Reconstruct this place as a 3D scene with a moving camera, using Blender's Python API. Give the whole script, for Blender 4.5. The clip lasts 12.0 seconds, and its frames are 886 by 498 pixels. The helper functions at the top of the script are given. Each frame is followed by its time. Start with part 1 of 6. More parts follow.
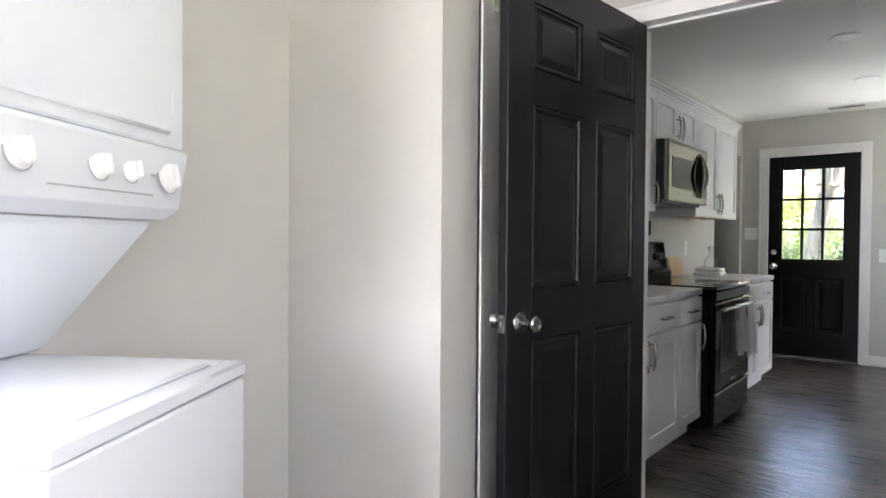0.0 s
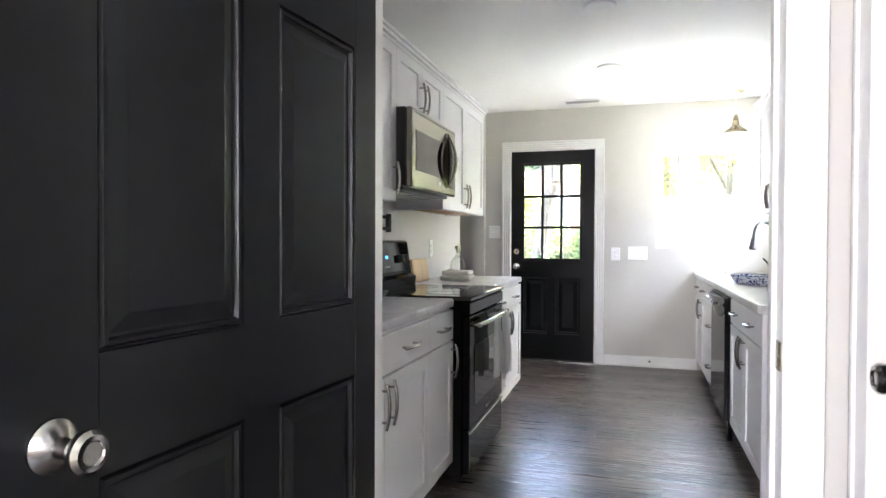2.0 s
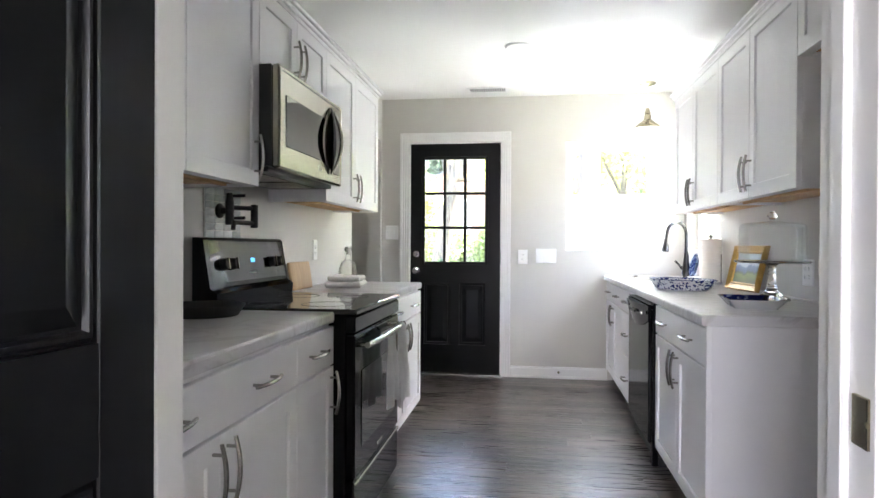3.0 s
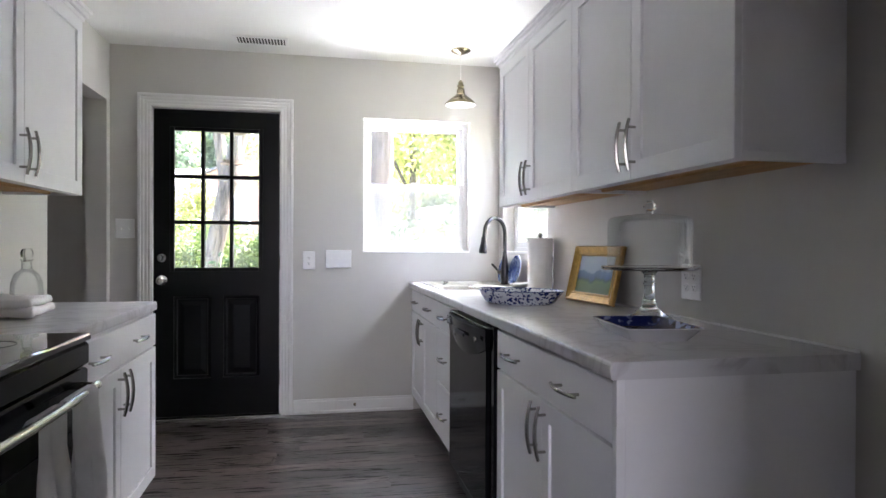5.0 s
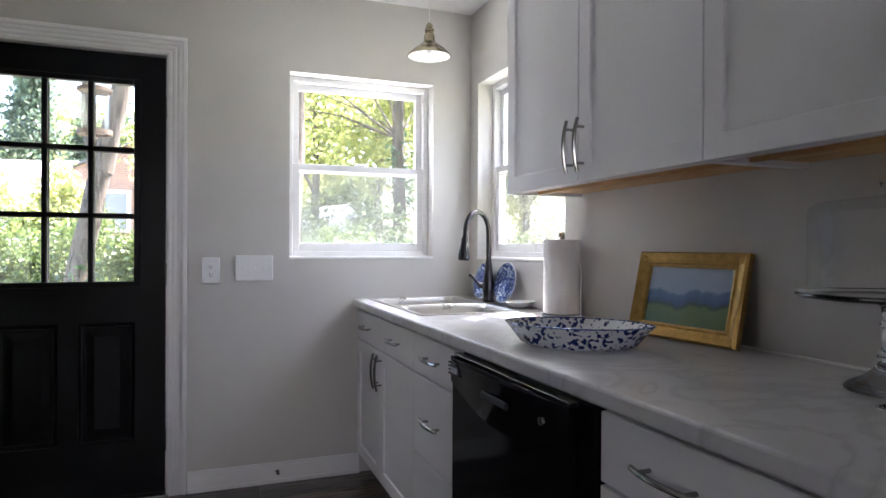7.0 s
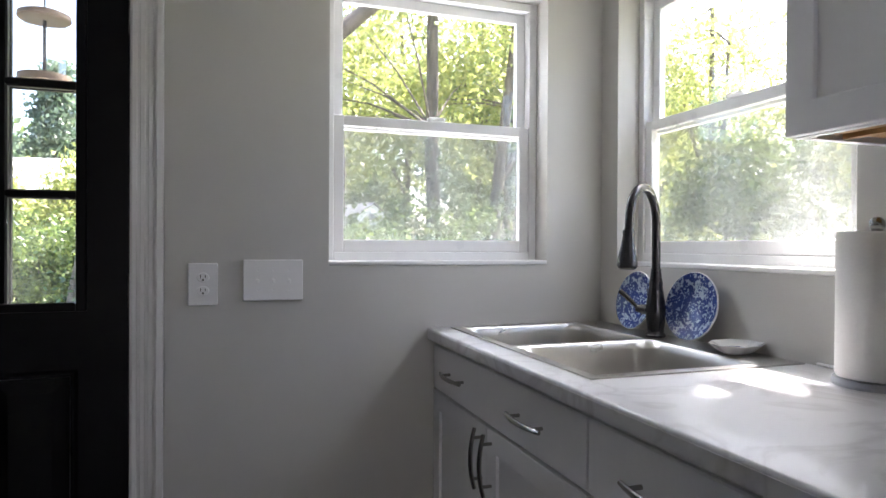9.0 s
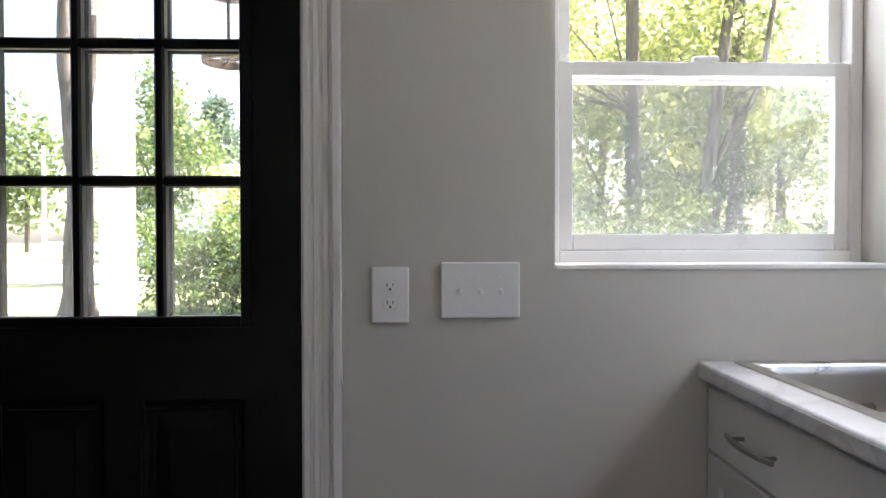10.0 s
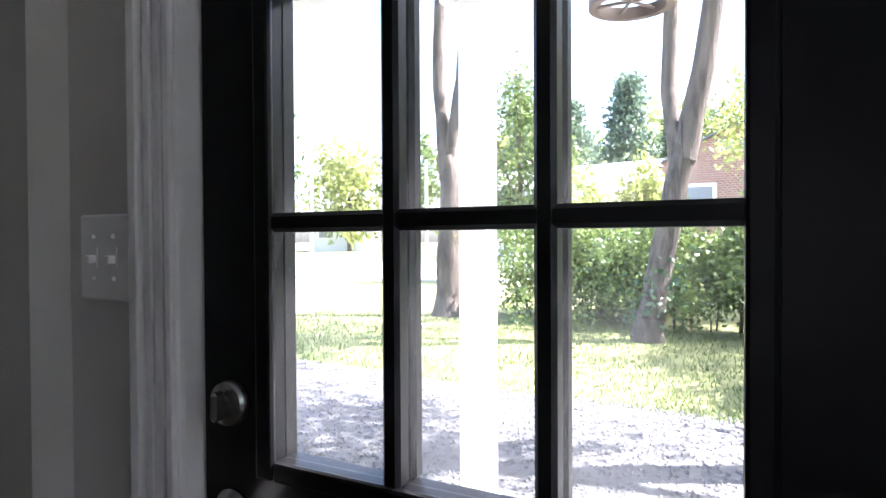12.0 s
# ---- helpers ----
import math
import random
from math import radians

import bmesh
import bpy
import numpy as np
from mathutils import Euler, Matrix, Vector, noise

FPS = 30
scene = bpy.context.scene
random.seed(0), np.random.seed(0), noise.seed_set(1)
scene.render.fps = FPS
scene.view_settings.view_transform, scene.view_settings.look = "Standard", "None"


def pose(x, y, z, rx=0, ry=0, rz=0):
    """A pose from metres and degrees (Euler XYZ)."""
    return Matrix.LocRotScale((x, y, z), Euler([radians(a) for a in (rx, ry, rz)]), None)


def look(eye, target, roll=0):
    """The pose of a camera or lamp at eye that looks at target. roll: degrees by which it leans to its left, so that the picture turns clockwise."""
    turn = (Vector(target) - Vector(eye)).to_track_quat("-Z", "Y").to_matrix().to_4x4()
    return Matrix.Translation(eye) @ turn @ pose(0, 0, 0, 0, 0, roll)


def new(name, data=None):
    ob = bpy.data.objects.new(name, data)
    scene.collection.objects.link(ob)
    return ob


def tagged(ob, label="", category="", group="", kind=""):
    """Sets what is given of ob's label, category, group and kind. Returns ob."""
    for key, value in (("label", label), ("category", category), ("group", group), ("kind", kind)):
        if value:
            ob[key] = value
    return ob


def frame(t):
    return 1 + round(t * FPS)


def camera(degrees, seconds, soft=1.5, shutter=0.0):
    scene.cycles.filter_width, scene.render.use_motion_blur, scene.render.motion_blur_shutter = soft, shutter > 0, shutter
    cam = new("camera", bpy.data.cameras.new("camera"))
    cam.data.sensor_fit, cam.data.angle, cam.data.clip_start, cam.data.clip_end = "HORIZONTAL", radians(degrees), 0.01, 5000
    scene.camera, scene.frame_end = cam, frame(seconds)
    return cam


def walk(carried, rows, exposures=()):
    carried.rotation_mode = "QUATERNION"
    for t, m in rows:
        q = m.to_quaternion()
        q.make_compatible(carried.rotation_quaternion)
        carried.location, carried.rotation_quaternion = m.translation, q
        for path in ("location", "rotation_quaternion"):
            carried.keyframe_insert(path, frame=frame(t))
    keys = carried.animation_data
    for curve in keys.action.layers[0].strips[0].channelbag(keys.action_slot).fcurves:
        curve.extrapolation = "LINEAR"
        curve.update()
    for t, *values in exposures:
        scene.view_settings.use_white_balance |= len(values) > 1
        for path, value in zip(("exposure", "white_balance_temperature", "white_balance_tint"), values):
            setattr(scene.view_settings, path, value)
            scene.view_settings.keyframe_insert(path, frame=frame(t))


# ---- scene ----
cam = camera(70.2, 12.0)
PATH = [
    (0, (0.269, -0.979, 1.191), (-0.999, 0.567, 1.156), 0.4),
    (0.5, (0.179, -0.794, 1.172), (-0.937, 0.865, 1.142), 0.2),
    (1, (0.094, -0.486, 1.191), (-0.926, 1.234, 1.162), 0.1),
    (1.5, (-0.029, -0.17, 1.181), (-0.799, 1.676, 1.148), 0.3),
    (2, (-0.115, 0.087, 1.179), (-0.695, 2.001, 1.15), 0.2),
    (2.5, (-0.155, 0.428, 1.176), (-0.659, 2.364, 1.153), 0.3),
    (3, (-0.216, 0.717, 1.15), (-0.491, 2.698, 1.137), 0.3),
    (3.5, (-0.232, 1.005, 1.157), (-0.234, 3.005, 1.142), 0.5),
    (5.5, (-0.234, 2.16, 1.153), (0.192, 4.115, 1.144), 0.2),
    (6, (-0.282, 2.493, 1.142), (0.212, 4.431, 1.136), 0.3),
    (6.5, (-0.326, 2.756, 1.16), (0.353, 4.637, 1.15), 0.2),
    (8.5, (-0.219, 3.999, 1.176), (0.512, 5.861, 1.17), 0.3),
    (9, (-0.212, 4.275, 1.166), (0.433, 6.168, 1.156), 0.3),
    (9.5, (-0.23, 4.546, 1.181), (0.323, 6.468, 1.155), 0.2),
    (10, (-0.21, 4.854, 1.172), (-0.145, 6.853, 1.142), -0.1),
    (10.5, (-0.226, 5.058, 1.184), (-0.634, 7.015, 1.116), -0.5),
    (11, (-0.379, 5.313, 1.173), (-1.049, 7.197, 1.142), -0.2),
    (11.5, (-0.491, 5.491, 1.187), (-1.365, 7.29, 1.167), -0.4),
    (12, (-0.58, 5.687, 1.281), (-1.551, 7.436, 1.251), -0.3),
]
EXPOSURES = [(0, 4.15, 6250, 14), (1.0, 4.65, 6250, 13), (2.0, 4.95, 6250, 13), (2.5, 4.95, 6250, 13), (3.5, 4.8, 6200, 14), (5.5, 3.85, 6100, 18), (6.5, 3.5, 6150, 18), (8.5, 2.75, 6150, 17), (9.5, 2.7, 6450, 15), (10.5, 3.2, 6500, 15), (11.0, 3.5, 6200, 18), (11.5, 3.45, 5900, 20), (12, 2.8, 5850, 19)]
walk(cam, [(t, look(eye, target, roll)) for t, eye, target, roll in PATH], EXPOSURES)

# ---- light ----
SUN_ELEVATION, SUN_AZIMUTH = 52.0, 63.0   # degrees; azimuth from +y towards +x
world = bpy.data.worlds.new("sky")
scene.world = world
world.use_nodes = True
wn = world.node_tree.nodes
wn.clear()
sky = wn.new("ShaderNodeTexSky")
sky.sky_type = "NISHITA"
sky.sun_disc = False
sky.sun_elevation = radians(SUN_ELEVATION)
sky.sun_rotation = radians(SUN_AZIMUTH)
sky.air_density, sky.dust_density, sky.ozone_density = 1.0, 3.0, 1.0
bg = wn.new("ShaderNodeBackground")
bg.inputs["Strength"].default_value = 0.15
wo = wn.new("ShaderNodeOutputWorld")
world.node_tree.links.new(sky.outputs[0], bg.inputs["Color"])
world.node_tree.links.new(bg.outputs[0], wo.inputs["Surface"])

sun_data = bpy.data.lights.new("sun", "SUN")
sun_data.energy, sun_data.angle, sun_data.color = 5.0, radians(0.5), (1.0, 0.95, 0.87)
sun = new("sun", sun_data)
ce, se = math.cos(radians(SUN_ELEVATION)), math.sin(radians(SUN_ELEVATION))
sun_way = Vector((ce * math.sin(radians(SUN_AZIMUTH)), ce * math.cos(radians(SUN_AZIMUTH)), se))
sun.matrix_world = look(tuple(sun_way * 40), (0, 0, 0))


def fill_lamp(name, place, target, width, height, watts, color=(0.86, 0.93, 1.0)):
    """An added area lamp that stands in for daylight at a window."""
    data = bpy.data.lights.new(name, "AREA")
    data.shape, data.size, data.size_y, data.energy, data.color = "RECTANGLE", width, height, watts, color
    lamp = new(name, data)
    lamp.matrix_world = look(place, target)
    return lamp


# lamps added outside above the window heads, in place of sky light
fill_lamp("sky_fill_back", (0.465, 6.86, 2.60), (0.3, 5.2, 1.15), 1.0, 0.6, 7.6)
fill_lamp("sky_fill_side", (1.68, 5.71, 2.60), (0.2, 5.3, 1.15), 1.0, 0.6, 3.9)
# lamps added out of sight below the two sills, in place of light off the sunlit lawn
fill_lamp("lawn_fill_back", (0.465, 6.95, 0.80), (-0.2, 3.2, 2.3), 1.0, 0.7, 6.7, (0.97, 1.0, 0.96))
fill_lamp("lawn_fill_side", (1.85, 5.71, 0.80), (-0.8, 4.3, 2.3), 1.0, 0.7, 3.1, (0.97, 1.0, 0.96))
# fill lamps at two invented windows of the unseen hall behind the laundry
fill_lamp("hall_fill_south", (-0.90, -2.36, 1.5), (0.6, 2.6, 1.2), 1.0, 1.1, 4.2, (1.0, 0.95, 1.0))
fill_lamp("hall_fill_east", (1.48, -1.2, 1.45), (-1.2, 0.2, 1.3), 1.3, 1.2, 0.85, (0.95, 0.98, 1.0))

# ---- materials ----
def material(name, color, rough=0.5, metal=0.0, vary=0.06, scale=6.0, fine=90.0, bump=0.05, coat=0.0, island=0.0, rough_vary=0.08, spec=0.5):
    """Plain painted, metal or stone surface: colour varied at two scales, with fine relief."""
    m = bpy.data.materials.new(name)
    m.use_nodes = True
    nodes, links = m.node_tree.nodes, m.node_tree.links
    bsdf = nodes["Principled BSDF"]
    geo = nodes.new("ShaderNodeTexCoord")
    big = nodes.new("ShaderNodeTexNoise")
    big.inputs["Scale"].default_value, big.inputs["Detail"].default_value = scale, 5.0
    small = nodes.new("ShaderNodeTexNoise")
    small.inputs["Scale"].default_value, small.inputs["Detail"].default_value = fine, 3.0
    links.new(geo.outputs["Object"], big.inputs["Vector"])
    links.new(geo.outputs["Object"], small.inputs["Vector"])
    mix = nodes.new("ShaderNodeMath")
    mix.operation = "MULTIPLY_ADD"
    links.new(small.outputs["Fac"], mix.inputs[0])
    mix.inputs[1].default_value = 0.4
    links.new(big.outputs["Fac"], mix.inputs[2])
    ramp = nodes.new("ShaderNodeValToRGB")
    ramp.color_ramp.elements[0].position, ramp.color_ramp.elements[1].position = 0.45, 0.95
    ramp.color_ramp.elements[0].color = (*[c * (1 - vary) for c in color], 1)
    ramp.color_ramp.elements[1].color = (*[min(1, c * (1 + vary)) for c in color], 1)
    links.new(mix.outputs[0], ramp.inputs["Fac"])
    out = ramp.outputs["Color"]
    if island:
        info = nodes.new("ShaderNodeObjectInfo")
        hsv = nodes.new("ShaderNodeHueSaturation")
        span = nodes.new("ShaderNodeMapRange")
        span.inputs["To Min"].default_value, span.inputs["To Max"].default_value = 1 - island, 1 + island
        links.new(info.outputs["Random"], span.inputs["Value"])
        links.new(span.outputs["Result"], hsv.inputs["Value"])
        links.new(out, hsv.inputs["Color"])
        out = hsv.outputs["Color"]
    links.new(out, bsdf.inputs["Base Color"])
    bsdf.inputs["Metallic"].default_value = metal
    bsdf.inputs["Specular IOR Level"].default_value = spec
    bsdf.inputs["Coat Weight"].default_value = coat
    rr = nodes.new("ShaderNodeMapRange")
    rr.inputs["To Min"].default_value, rr.inputs["To Max"].default_value = max(0.02, rough - rough_vary), min(1, rough + rough_vary)
    links.new(big.outputs["Fac"], rr.inputs["Value"])
    links.new(rr.outputs["Result"], bsdf.inputs["Roughness"])
    if bump:
        b = nodes.new("ShaderNodeBump")
        b.inputs["Strength"].default_value, b.inputs["Distance"].default_value = bump, 0.002
        links.new(small.outputs["Fac"], b.inputs["Height"])
        links.new(b.outputs["Normal"], bsdf.inputs["Normal"])
    return m


def streaked(name, dark, light, along=(1.2, 14.0, 14.0), rough=0.4, per_object=0.3, bump=0.15, distort=0.6, gaps=0.0):
    """Wood or laminate with grain stretched along its first axis."""
    m = bpy.data.materials.new(name)
    m.use_nodes = True
    nodes, links = m.node_tree.nodes, m.node_tree.links
    bsdf = nodes["Principled BSDF"]
    tc = nodes.new("ShaderNodeTexCoord")
    info = nodes.new("ShaderNodeObjectInfo")
    shift = nodes.new("ShaderNodeVectorMath")
    shift.operation = "MULTIPLY_ADD"
    shift.inputs[1].default_value = along
    comb = nodes.new("ShaderNodeCombineXYZ")
    times = nodes.new("ShaderNodeMath")
    times.operation = "MULTIPLY"
    times.inputs[1].default_value = 37.0
    links.new(info.outputs["Random"], times.inputs[0])
    for k in range(3):
        links.new(times.outputs[0], comb.inputs[k])
    links.new(tc.outputs["Object"], shift.inputs[0])
    links.new(comb.outputs[0], shift.inputs[2])
    grain = nodes.new("ShaderNodeTexNoise")
    grain.inputs["Scale"].default_value, grain.inputs["Detail"].default_value, grain.inputs["Distortion"].default_value = 1.5, 8.0, distort
    links.new(shift.outputs[0], grain.inputs["Vector"])
    fine = nodes.new("ShaderNodeTexNoise")
    fine.inputs["Scale"].default_value, fine.inputs["Detail"].default_value = 9.0, 4.0
    links.new(shift.outputs[0], fine.inputs["Vector"])
    add = nodes.new("ShaderNodeMath")
    add.operation = "MULTIPLY_ADD"
    add.inputs[1].default_value = 0.35
    links.new(fine.outputs["Fac"], add.inputs[0])
    links.new(grain.outputs["Fac"], add.inputs[2])
    ramp = nodes.new("ShaderNodeValToRGB")
    ramp.color_ramp.elements[0].position, ramp.color_ramp.elements[1].position = 0.48, 0.9
    ramp.color_ramp.elements[0].color, ramp.color_ramp.elements[1].color = (*dark, 1), (*light, 1)
    links.new(add.outputs[0], ramp.inputs["Fac"])
    hsv = nodes.new("ShaderNodeHueSaturation")
    span = nodes.new("ShaderNodeMapRange")
    span.inputs["To Min"].default_value, span.inputs["To Max"].default_value = 1 - per_object, 1 + per_object
    links.new(info.outputs["Random"], span.inputs["Value"])
    links.new(span.outputs["Result"], hsv.inputs["Value"])
    links.new(ramp.outputs["Color"], hsv.inputs["Color"])
    links.new(hsv.outputs["Color"], bsdf.inputs["Base Color"])
    rr = nodes.new("ShaderNodeMapRange")
    rr.inputs["To Min"].default_value, rr.inputs["To Max"].default_value = rough - 0.08, rough + 0.12
    links.new(fine.outputs["Fac"], rr.inputs["Value"])
    links.new(rr.outputs["Result"], bsdf.inputs["Roughness"])
    b = nodes.new("ShaderNodeBump")
    b.inputs["Strength"].default_value, b.inputs["Distance"].default_value = bump, 0.002
    links.new(add.outputs[0], b.inputs["Height"])
    links.new(b.outputs["Normal"], bsdf.inputs["Normal"])
    return m


def marble(name, base, vein, rough=0.28, scale=2.2):
    m = bpy.data.materials.new(name)
    m.use_nodes = True
    nodes, links = m.node_tree.nodes, m.node_tree.links
    bsdf = nodes["Principled BSDF"]
    tc = nodes.new("ShaderNodeTexCoord")
    warp = nodes.new("ShaderNodeTexNoise")
    warp.inputs["Scale"].default_value, warp.inputs["Detail"].default_value = scale, 6.0
    links.new(tc.outputs["Object"], warp.inputs["Vector"])
    n2 = nodes.new("ShaderNodeTexNoise")
    n2.inputs["Scale"].default_value, n2.inputs["Detail"].default_value, n2.inputs["Distortion"].default_value = scale * 1.4, 9.0, 1.6
    links.new(tc.outputs["Object"], n2.inputs["Vector"])
    dist = nodes.new("ShaderNodeMath")
    dist.operation = "SUBTRACT"
    dist.inputs[1].default_value = 0.5
    links.new(n2.outputs["Fac"], dist.inputs[0])
    ab = nodes.new("ShaderNodeMath")
    ab.operation = "ABSOLUTE"
    links.new(dist.outputs[0], ab.inputs[0])
    ramp = nodes.new("ShaderNodeValToRGB")
    e = ramp.color_ramp.elements
    e[0].position, e[0].color = 0.0, (*vein, 1)
    e[1].position, e[1].color = 0.055, (*base, 1)
    links.new(ab.outputs[0], ramp.inputs["Fac"])
    cloud = nodes.new("ShaderNodeValToRGB")
    c = cloud.color_ramp.elements
    c[0].position, c[0].color = 0.3, (0.84, 0.83, 0.84, 1)
    c[1].position, c[1].color = 0.7, (1, 1, 1, 1)
    links.new(warp.outputs["Fac"], cloud.inputs["Fac"])
    mix = nodes.new("ShaderNodeMix")
    mix.data_type, mix.blend_type = "RGBA", "MULTIPLY"
    mix.inputs["Factor"].default_value = 1.0
    links.new(ramp.outputs["Color"], mix.inputs["A"])
    links.new(cloud.outputs["Color"], mix.inputs["B"])
    links.new(mix.outputs["Result"], bsdf.inputs["Base Color"])
    bsdf.inputs["Roughness"].default_value = rough
    return m


def glass(name, rough=0.0, tint=(1, 1, 1), ior=1.45, dust_glare=0.0):
    """Clear glass with a share of thin pale film that stands for dust and for glare."""
    m = bpy.data.materials.new(name)
    m.use_nodes = True
    nodes, links = m.node_tree.nodes, m.node_tree.links
    bsdf = nodes["Principled BSDF"]
    bsdf.inputs["Base Color"].default_value = (*tint, 1)
    bsdf.inputs["Roughness"].default_value = rough
    bsdf.inputs["Transmission Weight"].default_value = 1.0
    bsdf.inputs["IOR"].default_value = ior
    if dust_glare:
        tc = nodes.new("ShaderNodeTexCoord")
        nz = nodes.new("ShaderNodeTexNoise")
        nz.inputs["Scale"].default_value, nz.inputs["Detail"].default_value = 5.0, 4.0
        links.new(tc.outputs["Object"], nz.inputs["Vector"])
        span = nodes.new("ShaderNodeMapRange")
        span.inputs["From Min"].default_value, span.inputs["From Max"].default_value = 0.3, 0.75
        span.inputs["To Min"].default_value, span.inputs["To Max"].default_value = dust_glare * 0.5, dust_glare * 1.6
        links.new(nz.outputs["Fac"], span.inputs["Value"])
        film = nodes.new("ShaderNodeBsdfTranslucent")
        film.inputs["Color"].default_value = (0.85, 0.86, 0.84, 1)
        mx = nodes.new("ShaderNodeMixShader")
        links.new(span.outputs["Result"], mx.inputs["Fac"])
        links.new(bsdf.outputs[0], mx.inputs[1])
        links.new(film.outputs[0], mx.inputs[2])
        links.new(mx.outputs[0], nodes["Material Output"].inputs["Surface"])
    return m


def thin_glass(name, tint=(0.97, 0.98, 0.98)):
    """A single thin sheet of clear glass: looks straight through, with gloss by angle."""
    m = bpy.data.materials.new(name)
    m.use_nodes = True
    nodes, links = m.node_tree.nodes, m.node_tree.links
    nodes.clear()
    t = nodes.new("ShaderNodeBsdfTransparent")
    t.inputs["Color"].default_value = (*tint, 1)
    g_ = nodes.new("ShaderNodeBsdfGlossy")
    g_.inputs["Roughness"].default_value = 0.02
    f = nodes.new("ShaderNodeFresnel")
    f.inputs["IOR"].default_value = 1.45
    f2 = nodes.new("ShaderNodeMath")
    f2.operation = "MULTIPLY"
    f2.inputs[1].default_value = 0.45
    links.new(f.outputs[0], f2.inputs[0])
    mx = nodes.new("ShaderNodeMixShader")
    o = nodes.new("ShaderNodeOutputMaterial")
    links.new(f2.outputs[0], mx.inputs["Fac"])
    links.new(t.outputs[0], mx.inputs[1])
    links.new(g_.outputs[0], mx.inputs[2])
    links.new(mx.outputs[0], o.inputs["Surface"])
    return m


def mesh_screen(name, cover=0.25):
    """Fine screen that hazes the view: mostly holes, the rest pale grey thread."""
    m = bpy.data.materials.new(name)
    m.use_nodes = True
    nodes, links = m.node_tree.nodes, m.node_tree.links
    nodes.clear()
    t = nodes.new("ShaderNodeBsdfTransparent")
    d = nodes.new("ShaderNodeBsdfDiffuse")
    d.inputs["Color"].default_value = (0.45, 0.46, 0.465, 1)
    mx = nodes.new("ShaderNodeMixShader")
    mx.inputs["Fac"].default_value = cover
    o = nodes.new("ShaderNodeOutputMaterial")
    links.new(t.outputs[0], mx.inputs[1])
    links.new(d.outputs[0], mx.inputs[2])
    links.new(mx.outputs[0], o.inputs["Surface"])
    return m


def leaf_material(name, dark, light, through_share=0.45):
    """Leaves: diffuse with light passing through, varied leaf by leaf."""
    m = bpy.data.materials.new(name)
    m.use_nodes = True
    nodes, links = m.node_tree.nodes, m.node_tree.links
    nodes.clear()
    geo = nodes.new("ShaderNodeNewGeometry")
    ramp = nodes.new("ShaderNodeValToRGB")
    ramp.color_ramp.elements[0].color, ramp.color_ramp.elements[1].color = (*dark, 1), (*light, 1)
    links.new(geo.outputs["Random Per Island"], ramp.inputs["Fac"])
    d = nodes.new("ShaderNodeBsdfDiffuse")
    tr = nodes.new("ShaderNodeBsdfTranslucent")
    gl = nodes.new("ShaderNodeBsdfGlossy")
    gl.inputs["Roughness"].default_value = 0.45
    mx = nodes.new("ShaderNodeMixShader")
    mx.inputs["Fac"].default_value = through_share
    m2 = nodes.new("ShaderNodeMixShader")
    m2.inputs["Fac"].default_value = 0.06
    links.new(ramp.outputs["Color"], d.inputs["Color"])
    links.new(ramp.outputs["Color"], tr.inputs["Color"])
    links.new(d.outputs[0], mx.inputs[1])
    links.new(tr.outputs[0], mx.inputs[2])
    links.new(mx.outputs[0], m2.inputs[1])
    links.new(gl.outputs[0], m2.inputs[2])
    o = nodes.new("ShaderNodeOutputMaterial")
    links.new(m2.outputs[0], o.inputs["Surface"])
    return m


WALL = material("greige wall paint", (0.585, 0.565, 0.53), 0.6, vary=0.025, scale=1.5, fine=220, bump=0.06)
CEILING = material("ceiling paint", (0.84, 0.84, 0.82), 0.75, vary=0.02, scale=1.2, fine=160, bump=0.08)
TRIM = material("white trim paint", (0.83, 0.82, 0.81), 0.35, vary=0.02, scale=3, fine=120, bump=0.03)
CABINET = material("white cabinet paint", (0.83, 0.82, 0.835), 0.38, vary=0.02, scale=3, fine=120, bump=0.03)
BLACK = material("black door paint", (0.0045, 0.0045, 0.0052), 0.34, vary=0.10, scale=4, fine=140, bump=0.02, spec=0.34, rough_vary=0.02)
# darker copy of the black paint, with the back door's shade in its colour
BLACK_DIM = material("black door paint darkened for shade", (0.0026, 0.0026, 0.0032), 0.36, vary=0.10, scale=4, fine=140, bump=0.02, spec=0.19, rough_vary=0.02)
PLANK = streaked("dark plank floor", (0.011, 0.008, 0.007), (0.125, 0.094, 0.079), (0.45, 8.0, 8.0), 0.27, 0.55, 0.006, 0.35)
PLANK.node_tree.nodes["Principled BSDF"].inputs["Specular IOR Level"].default_value = 0.8
OAK = streaked("oak plywood underside", (0.42, 0.22, 0.075), (0.64, 0.38, 0.15), (9, 1.2, 9), 0.5, 0.05, 0.05)
BOARD = streaked("maple cutting board", (0.46, 0.29, 0.15), (0.66, 0.46, 0.27), (9, 9, 1.2), 0.5, 0.05, 0.05)
COUNTER = marble("pale marbled laminate", (0.72, 0.71, 0.72), (0.585, 0.57, 0.575))
NICKEL = material("brushed nickel", (0.33, 0.32, 0.305), 0.22, 1.0, vary=0.05, scale=20, fine=300, bump=0.04)
CHROME = material("polished chrome", (0.72, 0.71, 0.70), 0.12, 1.0, vary=0.03, scale=20, fine=200, bump=0.0, rough_vary=0.04)
STEEL = material("stainless steel", (0.34, 0.33, 0.28), 0.24, 1.0, vary=0.05, scale=8, fine=400, bump=0.05)
SINKSTEEL = material("sink steel", (0.50, 0.485, 0.455), 0.30, 1.0, vary=0.06, scale=9, fine=300, bump=0.05)
GUNMETAL = material("dark gunmetal", (0.075, 0.072, 0.075), 0.22, 0.9, vary=0.1, scale=15, fine=150, bump=0.02)
